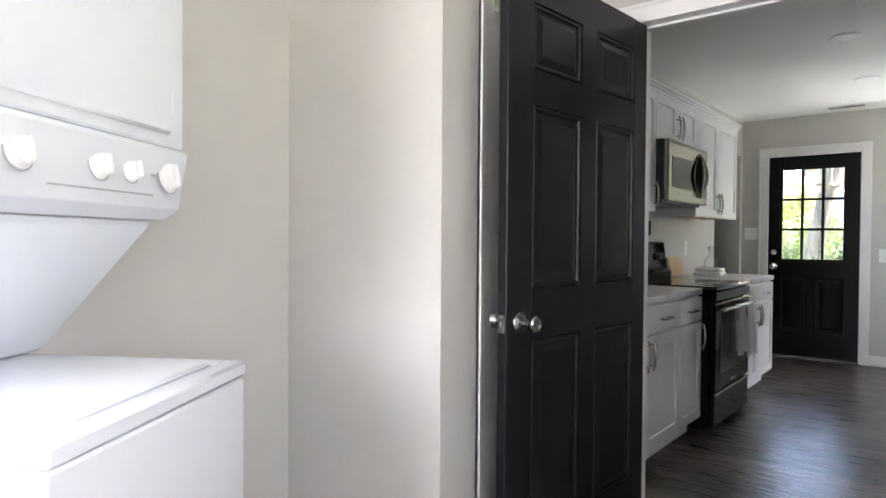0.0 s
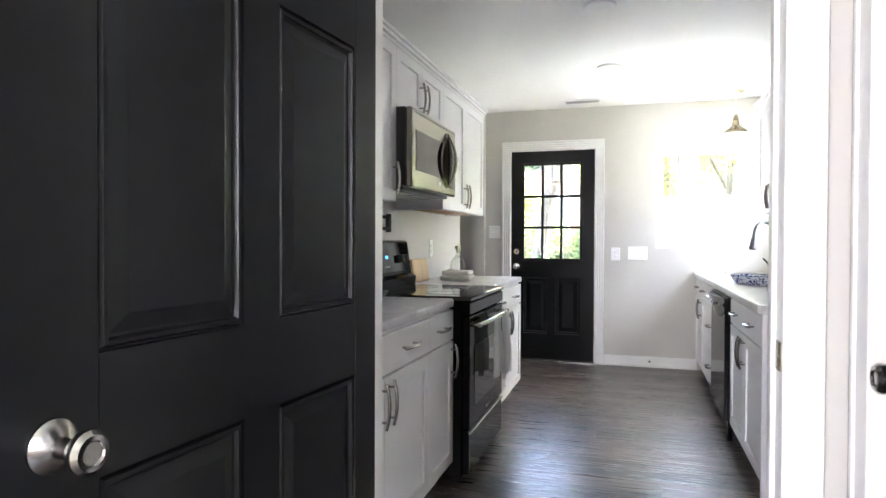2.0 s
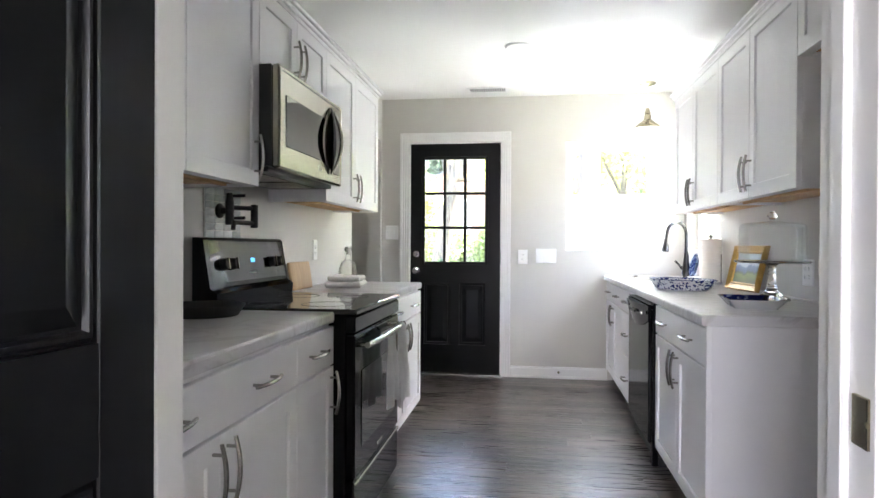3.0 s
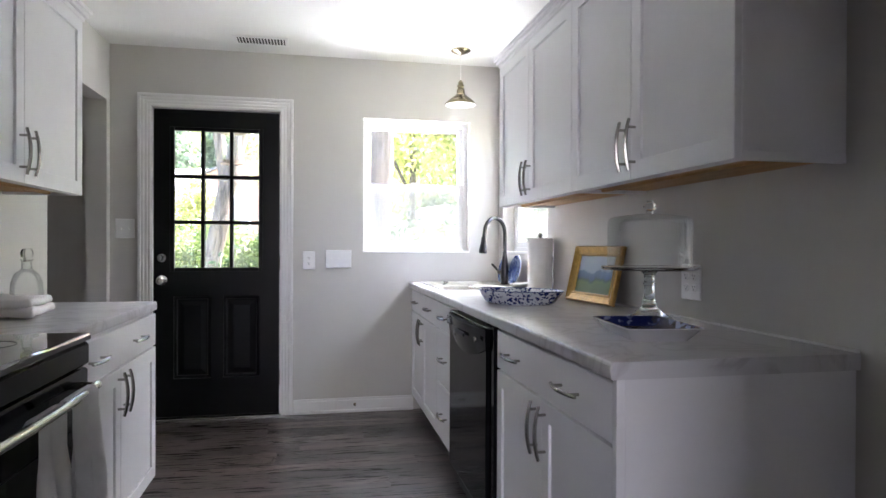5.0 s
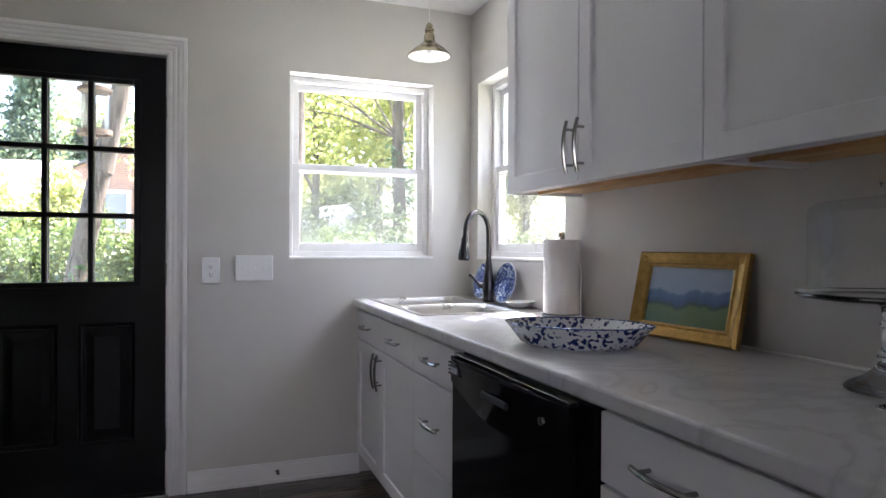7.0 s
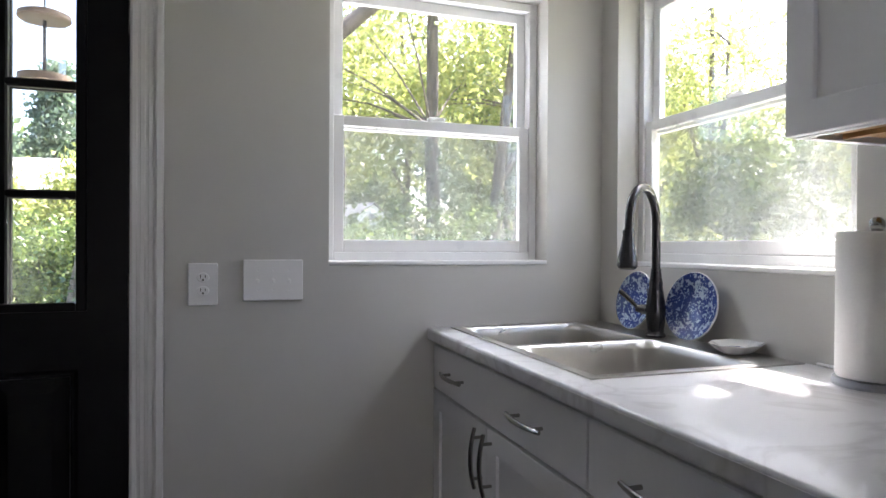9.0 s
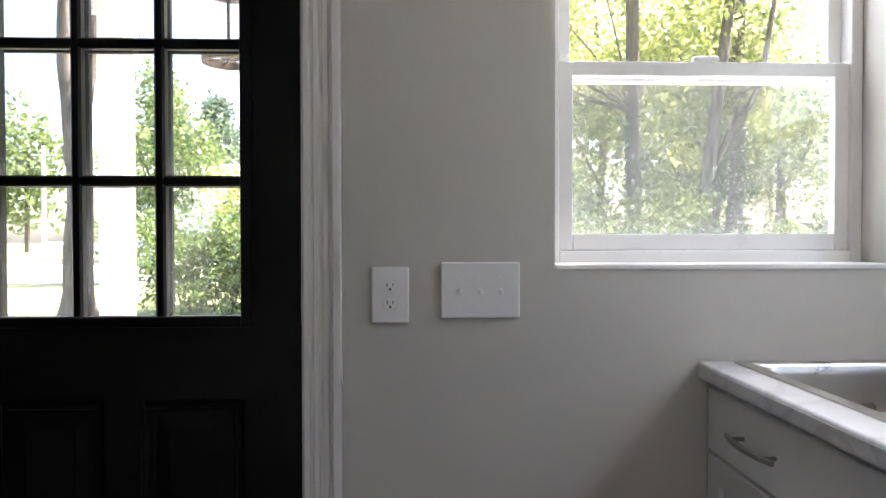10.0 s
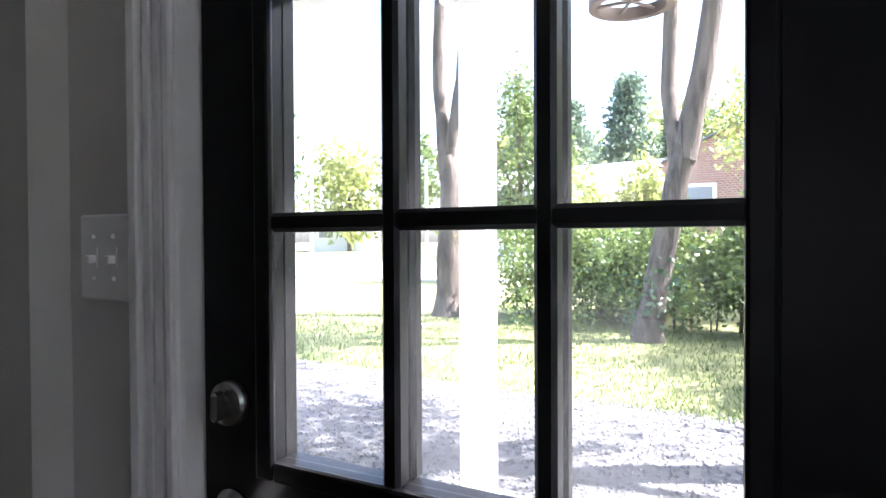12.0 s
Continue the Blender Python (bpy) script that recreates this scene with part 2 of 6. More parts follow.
BRASS = material("antique brass", (0.27, 0.23, 0.155), 0.26, 1.0, vary=0.15, scale=30, fine=200, bump=0.05)
GLOSSBLACK = material("black enamel", (0.006, 0.006, 0.007), 0.09, vary=0.2, scale=5, fine=80, bump=0.0, coat=0.0, rough_vary=0.02, spec=0.12)
MATTBLACK = material("matt black plastic", (0.012, 0.012, 0.013), 0.42, vary=0.1, scale=8, fine=200, bump=0.05)
DARKGLASS = material("dark oven glass", (0.004, 0.004, 0.005), 0.05, vary=0.1, scale=5, fine=60, bump=0.0, coat=0.2, rough_vary=0.02)
WHITEPLASTIC = material("white plastic", (0.86, 0.855, 0.85), 0.30, vary=0.02, scale=10, fine=200, bump=0.02)
ENAMEL = material("white enamel", (0.80, 0.82, 0.86), 0.22, vary=0.015, scale=4, fine=150, bump=0.02)
GREYMARK = material("grey print", (0.42, 0.43, 0.46), 0.5, vary=0.05, scale=20, bump=0)
SLOT = material("dark slot", (0.03, 0.03, 0.03), 0.6, vary=0.05, scale=20, bump=0)
TOWEL = material("white cotton towel", (0.86, 0.85, 0.84), 0.95, vary=0.04, scale=30, fine=420, bump=0.04)
PAPER = material("paper towel", (0.84, 0.83, 0.80), 0.9, vary=0.03, scale=20, fine=160, bump=0.15)
GILT = material("gilded wood", (0.44, 0.27, 0.075), 0.36, 0.75, vary=0.25, scale=40, fine=160, bump=0.35)
GLASS = glass("dusty window glass", dust_glare=0.004)
SIDEGLASS = glass("sun-struck dusty glass", dust_glare=0.022)
# here the film imitates the white glare over the door panes
DOORGLASS = glass("door pane glass with glare film", dust_glare=0.008)
THINGLASS = thin_glass("thin clear glass")
SCREEN = mesh_screen("hazing screen mesh")
CRYSTAL = glass("clear table glass", 0.0, (0.98, 0.99, 0.99), 1.48)
BLUEDISPLAY = material("blue clock display", (0.05, 0.3, 0.8), 0.3, bump=0)
BLUEDISPLAY.node_tree.nodes["Principled BSDF"].inputs["Emission Color"].default_value = (0.1, 0.5, 1.0, 1)
BLUEDISPLAY.node_tree.nodes["Principled BSDF"].inputs["Emission Strength"].default_value = 0.06

# ---- building tools ----
def box(bm, x0, y0, z0, x1, y1, z1, r=0.0, seg=1):
    """A box, with its edges rounded by r."""
    x0, x1, y0, y1, z0, z1 = min(x0, x1), max(x0, x1), min(y0, y1), max(y0, y1), min(z0, z1), max(z0, z1)
    m = Matrix.Translation(((x0 + x1) / 2, (y0 + y1) / 2, (z0 + z1) / 2)) @ Matrix.Diagonal((x1 - x0, y1 - y0, z1 - z0, 1))
    made = bmesh.ops.create_cube(bm, size=1.0, matrix=m)
    if r > 0:
        r = min(r, 0.45 * min(x1 - x0, y1 - y0, z1 - z0))
        edges = list({e for v in made["verts"] for e in v.link_edges})
        bmesh.ops.bevel(bm, geom=edges, offset=r, segments=seg, affect="EDGES", profile=0.5)
    return bm


def boxes(*rows, r=0.0):
    bm = bmesh.new()
    for row in rows:
        box(bm, *row, r=r)
    return bm


def lathe(bm, profile, seg=24, m=None):
    """Turns a profile of (radius, height) round the z axis."""
    m = m or Matrix()
    rings = []
    for rad, z in profile:
        if rad < 1e-6:
            rings.append([bm.verts.new(m @ Vector((0, 0, z)))])
        else:
            rings.append([bm.verts.new(m @ Vector((rad * math.cos(2 * math.pi * k / seg), rad * math.sin(2 * math.pi * k / seg), z))) for k in range(seg)])
    for a, b in zip(rings, rings[1:]):
        for k in range(seg):
            j = (k + 1) % seg
            if len(a) == 1 and len(b) > 1:
                bm.faces.new((a[0], b[k], b[j]))
            elif len(b) == 1 and len(a) > 1:
                bm.faces.new((a[k], a[j], b[0]))
            elif len(a) > 1:
                bm.faces.new((a[k], a[j], b[j], b[k]))
    return bm


def tube(bm, points, radius, seg=10):
    """A round bar along points; radius a number or one for each point."""
    pts = [Vector(p) for p in points]
    radii = radius if isinstance(radius, (list, tuple)) else [radius] * len(pts)
    rings, side = [], None
    for k, p in enumerate(pts):
        d = (pts[min(k + 1, len(pts) - 1)] - pts[max(k - 1, 0)]).normalized()
        if side is None:
            side = d.orthogonal().normalized()
        side = (side - d * side.dot(d)).normalized()
        up = d.cross(side)
        rings.append([bm.verts.new(p + radii[k] * (side * math.cos(2 * math.pi * j / seg) + up * math.sin(2 * math.pi * j / seg))) for j in range(seg)])
    for a, b in zip(rings, rings[1:]):
        for j in range(seg):
            bm.faces.new((a[j], a[(j + 1) % seg], b[(j + 1) % seg], b[j]))
    bm.faces.new(rings[0][::-1])
    bm.faces.new(rings[-1])
    return bm


def part(name, bm, mat, parent=None, label="", smooth=False, at=None):
    """Links a bmesh as one mesh object, under a thing or a part."""
    bmesh.ops.recalc_face_normals(bm, faces=bm.faces[:])
    me = bpy.data.meshes.new(name)
    bm.to_mesh(me)
    bm.free()
    me.materials.append(mat)
    if smooth:
        me.shade_smooth()
        me.set_sharp_from_angle(angle=radians(38))
    ob = new(name, me)
    if parent is not None:
        ob.parent = parent
    if at is not None:
        ob.matrix_basis = at
    if label:
        ob["label"] = label
    return ob


def thing(name, place, label, category, group="", kind="", turn=0.0):
    ob = new(name)
    ob.empty_display_size = 0.05
    ob.matrix_basis = pose(*place, 0, 0, turn)
    return tagged(ob, label, category, group, kind)


def arch(n, a0, a1, f):
    return [f(a0 + (a1 - a0) * k / (n - 1)) for k in range(n)]


# ---- the structure ----
XL, XR, YK, YB, CEIL = -1.54, 1.065, 1.62, 6.25, 2.447   # left and right wall, laundry wall, back wall, ceiling height
YD = 1.50                                               # laundry side of the doorway wall
DOOR_L, DOOR_R, DOOR_TOP = -0.750, 0.171, 2.06          # kitchen doorway


def wall_with_holes(name, axis, c0, c1, a0, a1, z0, z1, holes, mat, label):
    """A wall between c0 and c1 across axis, from a0 to a1, with real openings (a, b, low, high)."""
    bm = bmesh.new()

    def piece(p, q, lo, hi):
        if q - p < 1e-4 or hi - lo < 1e-4:
            return
        if axis == "y":
            box(bm, p, c0, lo, q, c1, hi)
        else:
            box(bm, c0, p, lo, c1, q, hi)
    at = a0
    for a, b, lo, hi in sorted(holes):
        piece(at, a, z0, z1)
        piece(a, b, z0, lo)
        piece(a, b, hi, z1)
        at = b
    piece(at, a1, z0, z1)
    return tagged(part(name, bm, mat), label, "wall", kind="structure")


BD_L, BD_R, BD_TOP = -1.297, -0.465, 2.065      # back door opening
W1 = (0.085, 0.845, 1.115, 2.04)                # back window
W2 = (5.27, 6.15, 1.115, 2.045)                 # side window
wall_with_holes("wall_north", "y", YB, YB + 0.16, XL - 0.12, XR + 0.16, -0.5, 2.9, [(BD_L, BD_R, 0.0, BD_TOP), W1], WALL, "greige painted wall with the back door and a window")
wall_with_holes("wall_east", "x", XR, XR + 0.16, YD, YB, -0.5, 2.9, [W2], WALL, "greige painted wall behind the sink counter with a window")
OPEN_A, OPEN_B, OPEN_TOP = 5.29, 6.19, 2.075
wall_with_holes("wall_west", "x", XL - 0.12, XL, YK, YB, 0, CEIL, [(OPEN_A, OPEN_B, 0.0, OPEN_TOP)], WALL, "greige painted wall behind the range with an open passage")
wall_with_holes("wall_south", "y", YD, YK, -2.1, XR, 0, CEIL, [(DOOR_L - 0.02, DOOR_R + 0.02, 0.0, DOOR_TOP + 0.02)], WALL, "greige wall between laundry and kitchen with a doorway")

# laundry walls
wall_with_holes("wall_laundry_north", "y", 0.565, 0.70, -2.1, -1.005, 0, CEIL, [], WALL, "greige wall beside the stacked washer")
wall_with_holes("wall_laundry_west", "x", -2.1, -1.79, -2.5, 0.565, 0, CEIL, [], WALL, "greige wall behind the stacked washer")
wall_with_holes("wall_laundry_side", "x", -1.11, -1.005, 0.70, YD, 0, CEIL, [(0.81, 1.42, 0.0, 2.05)], WALL, "greige wall behind the open black door")
wall_with_holes("wall_laundry_east", "x", 0.29, 0.39, 0.30, YD, 0, CEIL, [(0.60, 1.37, 0.0, 2.06)], WALL, "greige wall with a closed black door")
wall_with_holes("wall_hall_north", "y", 0.30, 0.40, 0.39, 1.6, 0, CEIL, [], WALL, "plain greige wall of the hall")
# the window holes in these two hall walls are added for the fill lamps
wall_with_holes("wall_hall_east", "x", 1.5, 1.6, -2.5, 0.30, 0, CEIL, [(-1.9, -0.5, 0.8, 2.1)], WALL, "plain greige wall of the unseen hall with an added window")
wall_with_holes("wall_hall_south", "y", -2.5, -2.38, -2.1, 1.6, 0, CEIL, [(-1.45, -0.35, 0.9, 2.1)], WALL, "plain greige wall of the unseen hall with an added window")
# room beyond the passage
wall_with_holes("wall_dining_west", "x", -4.3, -4.2, 3.5, 8.0, 0, CEIL, [], WALL, "plain greige wall of the next room")
wall_with_holes("wall_dining_north", "y", 6.41, 6.51, -4.2, XL - 0.12, 0, CEIL, [], WALL, "plain greige wall of the next room")
wall_with_holes("wall_dining_south", "y", 3.5, 3.6, -4.2, XL - 0.12, 0, CEIL, [], WALL, "plain greige wall of the next room")

tagged(part("ceiling", boxes((-4.3, -2.5, CEIL, XR, YB, CEIL + 0.1), (XR, -2.5, CEIL, 1.6, 0.4, CEIL + 0.1)), CEILING), "smooth off-white painted ceiling", "ceiling", kind="structure")
tagged(part("roof", boxes((-4.8, -3.0, 2.9, 1.5, 6.85, 3.0)), TRIM), "pale boarded soffit under the roof", "roof", kind="structure")
floor = tagged(part("floor", boxes((-4.3, -2.5, -0.12, XR, YB, -0.008), (XR, -2.5, -0.12, 1.6, 0.4, -0.008)), SLOT), "dark wood plank floor with a satin sheen", "floor", kind="structure")


def baseboard(x0, y0, x1, y1, nx, ny):
    """Moulded baseboard along a wall; (nx, ny) points into the room."""
    bm = bmesh.new()
    for depth, lo, hi in ((0.013, 0.0, 0.085), (0.009, 0.085, 0.10), (0.022, 0.0, 0.02)):
        if nx:
            box(bm, x0, y0, lo, x0 + nx * depth, y1, hi, r=0.002)
        else:
            box(bm, x0, y0, lo, x1, y0 + ny * depth, hi, r=0.002)
    return tagged(part("baseboard", bm, TRIM), "white moulded baseboard along the wall", "baseboard", kind="structure")


baseboard(-0.384, YB, 0.44, YB, 0, -1)
baseboard(XL, OPEN_B, XL, YB - 0.025, 1, 0)
baseboard(0.75, YD, XR, YD, 0, -1)
baseboard(-1.79, 0.565, -1.005, 0.565, 0, -1)
baseboard(0.29, 0.32, 0.29, 0.43, -1, 0)


def casing(name, axis, c, side, a, b, top, width=0.088, label="white fluted door casing", plain=False):
    """Stepped casing round a doorway in the wall face at c; side is the sign of the room's direction."""
    bm = bmesh.new()
    steps = ((0.0, 1.0, 0.012), (0.06, 0.22, 0.019), (0.30, 0.46, 0.017), (0.54, 0.70, 0.017), (0.78, 1.0, 0.023))
    if plain:
        steps = ((0.0, 1.0, 0.013), (0.80, 1.0, 0.019))
    for u0, u1, d in steps:
        p, q = u0 * width, u1 * width
        for row in ((a - q, a - p, 0.0, top + p), (b + p, b + q, 0.0, top + p), (a - q, b + q, top + p, top + q)):
            if axis == "y":
                box(bm, row[0], c, row[2], row[1], c + side * d, row[3], r=0.002)
            else:
                box(bm, c, row[0], row[2], c + side * d, row[1], row[3], r=0.002)
    return tagged(part(name, bm, TRIM), label, "trim", kind="structure")


casing("trim_back_door", "y", YB, -1, BD_L + 0.015, BD_R - 0.01, 2.052)
casing("trim_kitchen_door", "y", YD, -1, DOOR_L, DOOR_R, DOOR_TOP, 0.075, "flat white door casing", True)
casing("trim_kitchen_door_inside", "y", YK, 1, DOOR_L, DOOR_R, DOOR_TOP, 0.07, "flat white door casing", True)
casing("trim_closet_door", "x", -1.005, 1, 0.83, 1.40, 2.03, 0.075, "flat white door casing", True)
casing("trim_hall_door", "x", 0.29, -1, 0.62, 1.355, 2.04, 0.075, "flat white door casing", True)


def jamb(name, axis, c0, c1, a, b, top, stop_at, label):
    """Door lining with its stop."""
    bm = bmesh.new()
    rows = [(a - 0.02, a, 0, top), (b, b + 0.02, 0, top), (a - 0.02, b + 0.02, top, top + 0.02)]
    for p, q, lo, hi in rows:
        if axis == "y":
            box(bm, p, c0, lo, q, c1, hi)
        else:
            box(bm, c0, p, lo, c1, q, hi)
    s0, s1 = stop_at
    for p, q, lo, hi in ((a, a + 0.011, 0, top - 0.011), (b - 0.011, b, 0, top - 0.011), (a, b, top - 0.011, top)):
        if axis == "y":
            box(bm, p, s0, lo, q, s1, hi, r=0.002)
        else:
            box(bm, s0, p, lo, s1, q, hi, r=0.002)
    return tagged(part(name, bm, TRIM), label, "trim", kind="structure")


jamb("jamb_kitchen_door", "y", YD - 0.002, YK + 0.002, DOOR_L, DOOR_R, DOOR_TOP, (YD + 0.045, YD + 0.08), "white painted door lining with stop")
jamb("jamb_back_door", "y", YB - 0.002, YB + 0.165, BD_L + 0.008, BD_R - 0.008, BD_TOP - 0.008, (YB + 0.08, YB + 0.12), "white painted back door lining")
tagged(part("threshold", boxes((BD_L, YB - 0.03, -0.01, BD_R, YB + 0.16, 0.012), r=0.004), NICKEL), "bright metal threshold under the back door", "threshold", kind="structure")


# ---- doors ----
def knob(parent, place, way, mat=NICKEL):
    """Door knob with rosette; way is the outward direction along local axes."""
    m = Matrix.Translation(place) @ Vector(way).to_track_quat("Z", "Y").to_matrix().to_4x4()
    k = part("door_knob", lathe(bmesh.new(), [(0, 0), (0.033, 0), (0.033, 0.004), (0.026, 0.010), (0.013, 0.016), (0.011, 0.034), (0.017, 0.041), (0.025, 0.052), (0.026, 0.062), (0.021, 0.068), (0.015, 0.069), (0.013, 0.066), (0, 0.066)], 28, m), mat, parent, "satin nickel door knob", True)
    return k


def six_panel_leaf(parent, w, h, d, mat, latch_side=1):
    """Six-panel door leaf from (0,0,0) to (w, d, h) in local axes."""
    sh, sk, mid = 0.102, 0.132, 0.10        # stiles on the hinge and knob side, middle stile
    m0 = (sh + w - sk - mid) / 2
    rails = ((0.0, 0.235), (0.86, 1.02), (1.60, 1.71), (h - 0.115, h))
    bm = bmesh.new()
    box(bm, 0.01, d * 0.3, 0.01, w - 0.01, d * 0.7, h - 0.01)
    for a, b in ((0, sh), (w - sk, w)):
        box(bm, a, 0, 0, b, d, h, r=0.0025)
    for lo, hi in rails:
        box(bm, sh - 0.001, 0.0004, lo, w - sk + 0.001, d - 0.0004, hi)
    for (l0, h0), (l1, h1) in zip(rails, rails[1:]):
        box(bm, m0, 0.0004, h0, m0 + mid, d - 0.0004, l1)
    part("leaf", bm, mat, parent)
    for (l0, h0), (l1, h1) in zip(rails, rails[1:]):
        for a, b in ((sh, m0), (m0 + mid, w - sk)):
            for face, out in ((0.0, 1), (d, -1)):
                pm = bmesh.new()
                g, s = 0.004, 0.030
                # ogee edge all round, then the raised field
                outer = [(a + g, h0 + g), (b - g, h0 + g), (b - g, l1 - g), (a + g, l1 - g)]
                rings = []
                for inset, depth in ((0, 0.2), (0.004, 0.035), (0.010, 0.02), (0.013, 0.25), (0.018, 0.28), (s + 0.012, 0.06), (s + 0.014, 0.05)):
                    rings.append([pm.verts.new((x + (inset if k in (0, 3) else -inset), face + out * d * depth, z + (inset if k < 2 else -inset))) for k, (x, z) in enumerate(outer)])
                for r0, r1 in zip(rings, rings[1:]):
                    for k in range(4):
                        pm.faces.new((r0[k], r0[(k + 1) % 4], r1[(k + 1) % 4], r1[k]))
                pm.faces.new(rings[-1])
                part("panel", pm, mat, parent)


kd = thing("door_1", (-0.7485, YD + 0.003, 0.012), "black six-panel door standing open into the laundry", "door", kind="structure", turn=-94.2)
six_panel_leaf(kd, 0.903, 2.035, 0.035, BLACK)
knob(kd, (0.903 - 0.066, 0.035, 0.92), (0, 1, 0))
knob(kd, (0.903 - 0.066, 0.0, 0.92), (0, -1, 0))
lp = bmesh.new()
box(lp, 0.9025, 0.006, 0.892, 0.9055, 0.030, 0.948, r=0.001)
box(lp, 0.905, 0.011, 0.911, 0.914, 0.024, 0.929, r=0.003)
part("latch_plate", lp, NICKEL, kd, "nickel latch plate on the door edge")
for z in (0.25, 1.02, 1.80):
    part("hinge", tube(bmesh.new(), [(-0.004, -0.004, z - 0.045), (-0.004, -0.004, z + 0.045)], 0.006), NICKEL, kd, "nickel hinge", True)

rd = thing("door_2", (0.335, 1.355, 0.012), "black six-panel door, closed, beside the doorway", "door", kind="structure", turn=-90.0)
six_panel_leaf(rd, 0.73, 2.025, 0.035, BLACK)
knob(rd, (0.065, 0.0, 0.94), (0, -1, 0))

sp = bmesh.new()
box(sp, DOOR_R - 0.004, YD - 0.001, 0.915, DOOR_R + 0.002, YD + 0.034, 0.975, r=0.001)
tagged(part("strike_plate", sp, BRASS), "worn brass strike plate in the door lining", "strike plate")

cd = thing("door_3", (-1.06, 0.832, 0.01), "white panelled closet door, closed, behind the open door", "door", kind="structure", turn=90.0)
part("leaf", boxes((0, 0, 0, 0.566, 0.03, 2.015), r=0.002), TRIM, cd)


def back_door():
    w, h, d = 0.800, 2.035, 0.045
    ob = thing("door_4", (-1.282, YB + 0.03, 0.014), "black back door with nine glass panes above two panels, closed", "door", kind="structure")
    gx0, gx1, gz0, gz1 = 0.125, 0.672, 0.985, 1.898
    bm = bmesh.new()
    for row in ((0, 0, 0, gx0, d, h), (gx1, 0, 0, w, d, h), (gx0, 0, gz1, gx1, d, h), (gx0, 0, 0.80, gx1, d, gz0), (gx0, 0, 0, gx1, d, 0.25), (0.36, 0, 0.25, 0.44, d, 0.80), (gx0, 0.012, 0.25, gx1, d - 0.012, 0.80)):
        box(bm, *row)
    part("leaf", bm, BLACK_DIM, ob)
    for a, b in ((gx0, 0.36), (0.44, gx1)):
        pm = bmesh.new()
        rings = []
        outer = [(a + 0.003, 0.253), (b - 0.003, 0.253), (b - 0.003, 0.797), (a + 0.003, 0.797)]
        for inset, y in ((0, 0.011), (0.008, 0.001), (0.016, 0.002), (0.02, 0.011), (0.028, 0.0115), (0.058, 0.003), (0.06, 0.002)):
            rings.append([pm.verts.new((x + (inset if k in (0, 3) else -inset), y, z + (inset if k < 2 else -inset))) for k, (x, z) in enumerate(outer)])
        for r0, r1 in zip(rings, rings[1:]):
            for k in range(4):
                pm.faces.new((r0[k], r0[(k + 1) % 4], r1[(k + 1) % 4], r1[k]))
        pm.faces.new(rings[-1])
        part("panel", pm, BLACK_DIM, ob)
    fr = bmesh.new()
    f = 0.022
    for row in ((gx0 - f, -0.012, gz0 - f, gx0 + 0.006, 0.0, gz1 + f), (gx1 - 0.006, -0.012, gz0 - f, gx1 + f, 0.0, gz1 + f), (gx0 + 0.006, -0.0115, gz0 - f, gx1 - 0.006, 0.0, gz0 + 0.004), (gx0 + 0.006, -0.0115, gz1 - 0.004, gx1 - 0.006, 0.0, gz1 + f)):
        box(fr, *row, r=0.005, seg=2)
    part("glazing_frame", fr, BLACK_DIM, ob)
    px, pz = (gx1 - gx0) / 3, (gz1 - gz0) / 3
    for k in (1, 2):
        for front in (0.0, 1.0):
            y0, y1 = (-0.008, 0.018) if front == 0 else (0.028, 0.05)
            part("muntin", boxes((gx0 + k * px - 0.012, y0, gz0, gx0 + k * px + 0.012, y1, gz1), r=0.005), BLACK_DIM, ob)
            part("muntin", boxes((gx0, y0 + 0.0006, gz0 + k * pz - 0.012, gx1, y1 - 0.0006, gz0 + k * pz + 0.012), r=0.005), BLACK_DIM, ob)
    for i in range(3):
        for j in range(3):
            p = part("pane", boxes((gx0 + i * px, 0.0205, gz0 + j * pz, gx0 + (i + 1) * px, 0.0255, gz0 + (j + 1) * pz)), DOORGLASS, ob)
            p.visible_shadow = False
    m = Matrix.Translation((0.053, 0, 1.053)) @ Vector((0, -1, 0)).to_track_quat("Z", "Y").to_matrix().to_4x4()
    bolt = part("deadbolt", lathe(bmesh.new(), [(0, 0), (0.033, 0), (0.033, 0.006), (0.028, 0.014), (0.012, 0.016), (0.011, 0.02), (0, 0.02)], 28, m), NICKEL, ob, "nickel deadbolt", True)
    part("thumb_turn", boxes((0.047, -0.036, 1.034, 0.059, -0.016, 1.072), r=0.004), NICKEL, bolt)
    knob(ob, (0.053, 0, 0.905), (0, -1, 0))
    for z in (0.24, 1.02, 1.80):
        part("hinge", tube(bmesh.new(), [(w + 0.004, -0.006, z - 0.05), (w + 0.004, -0.006, z + 0.05)], 0.007), NICKEL, ob, "nickel hinge", True)


back_door()


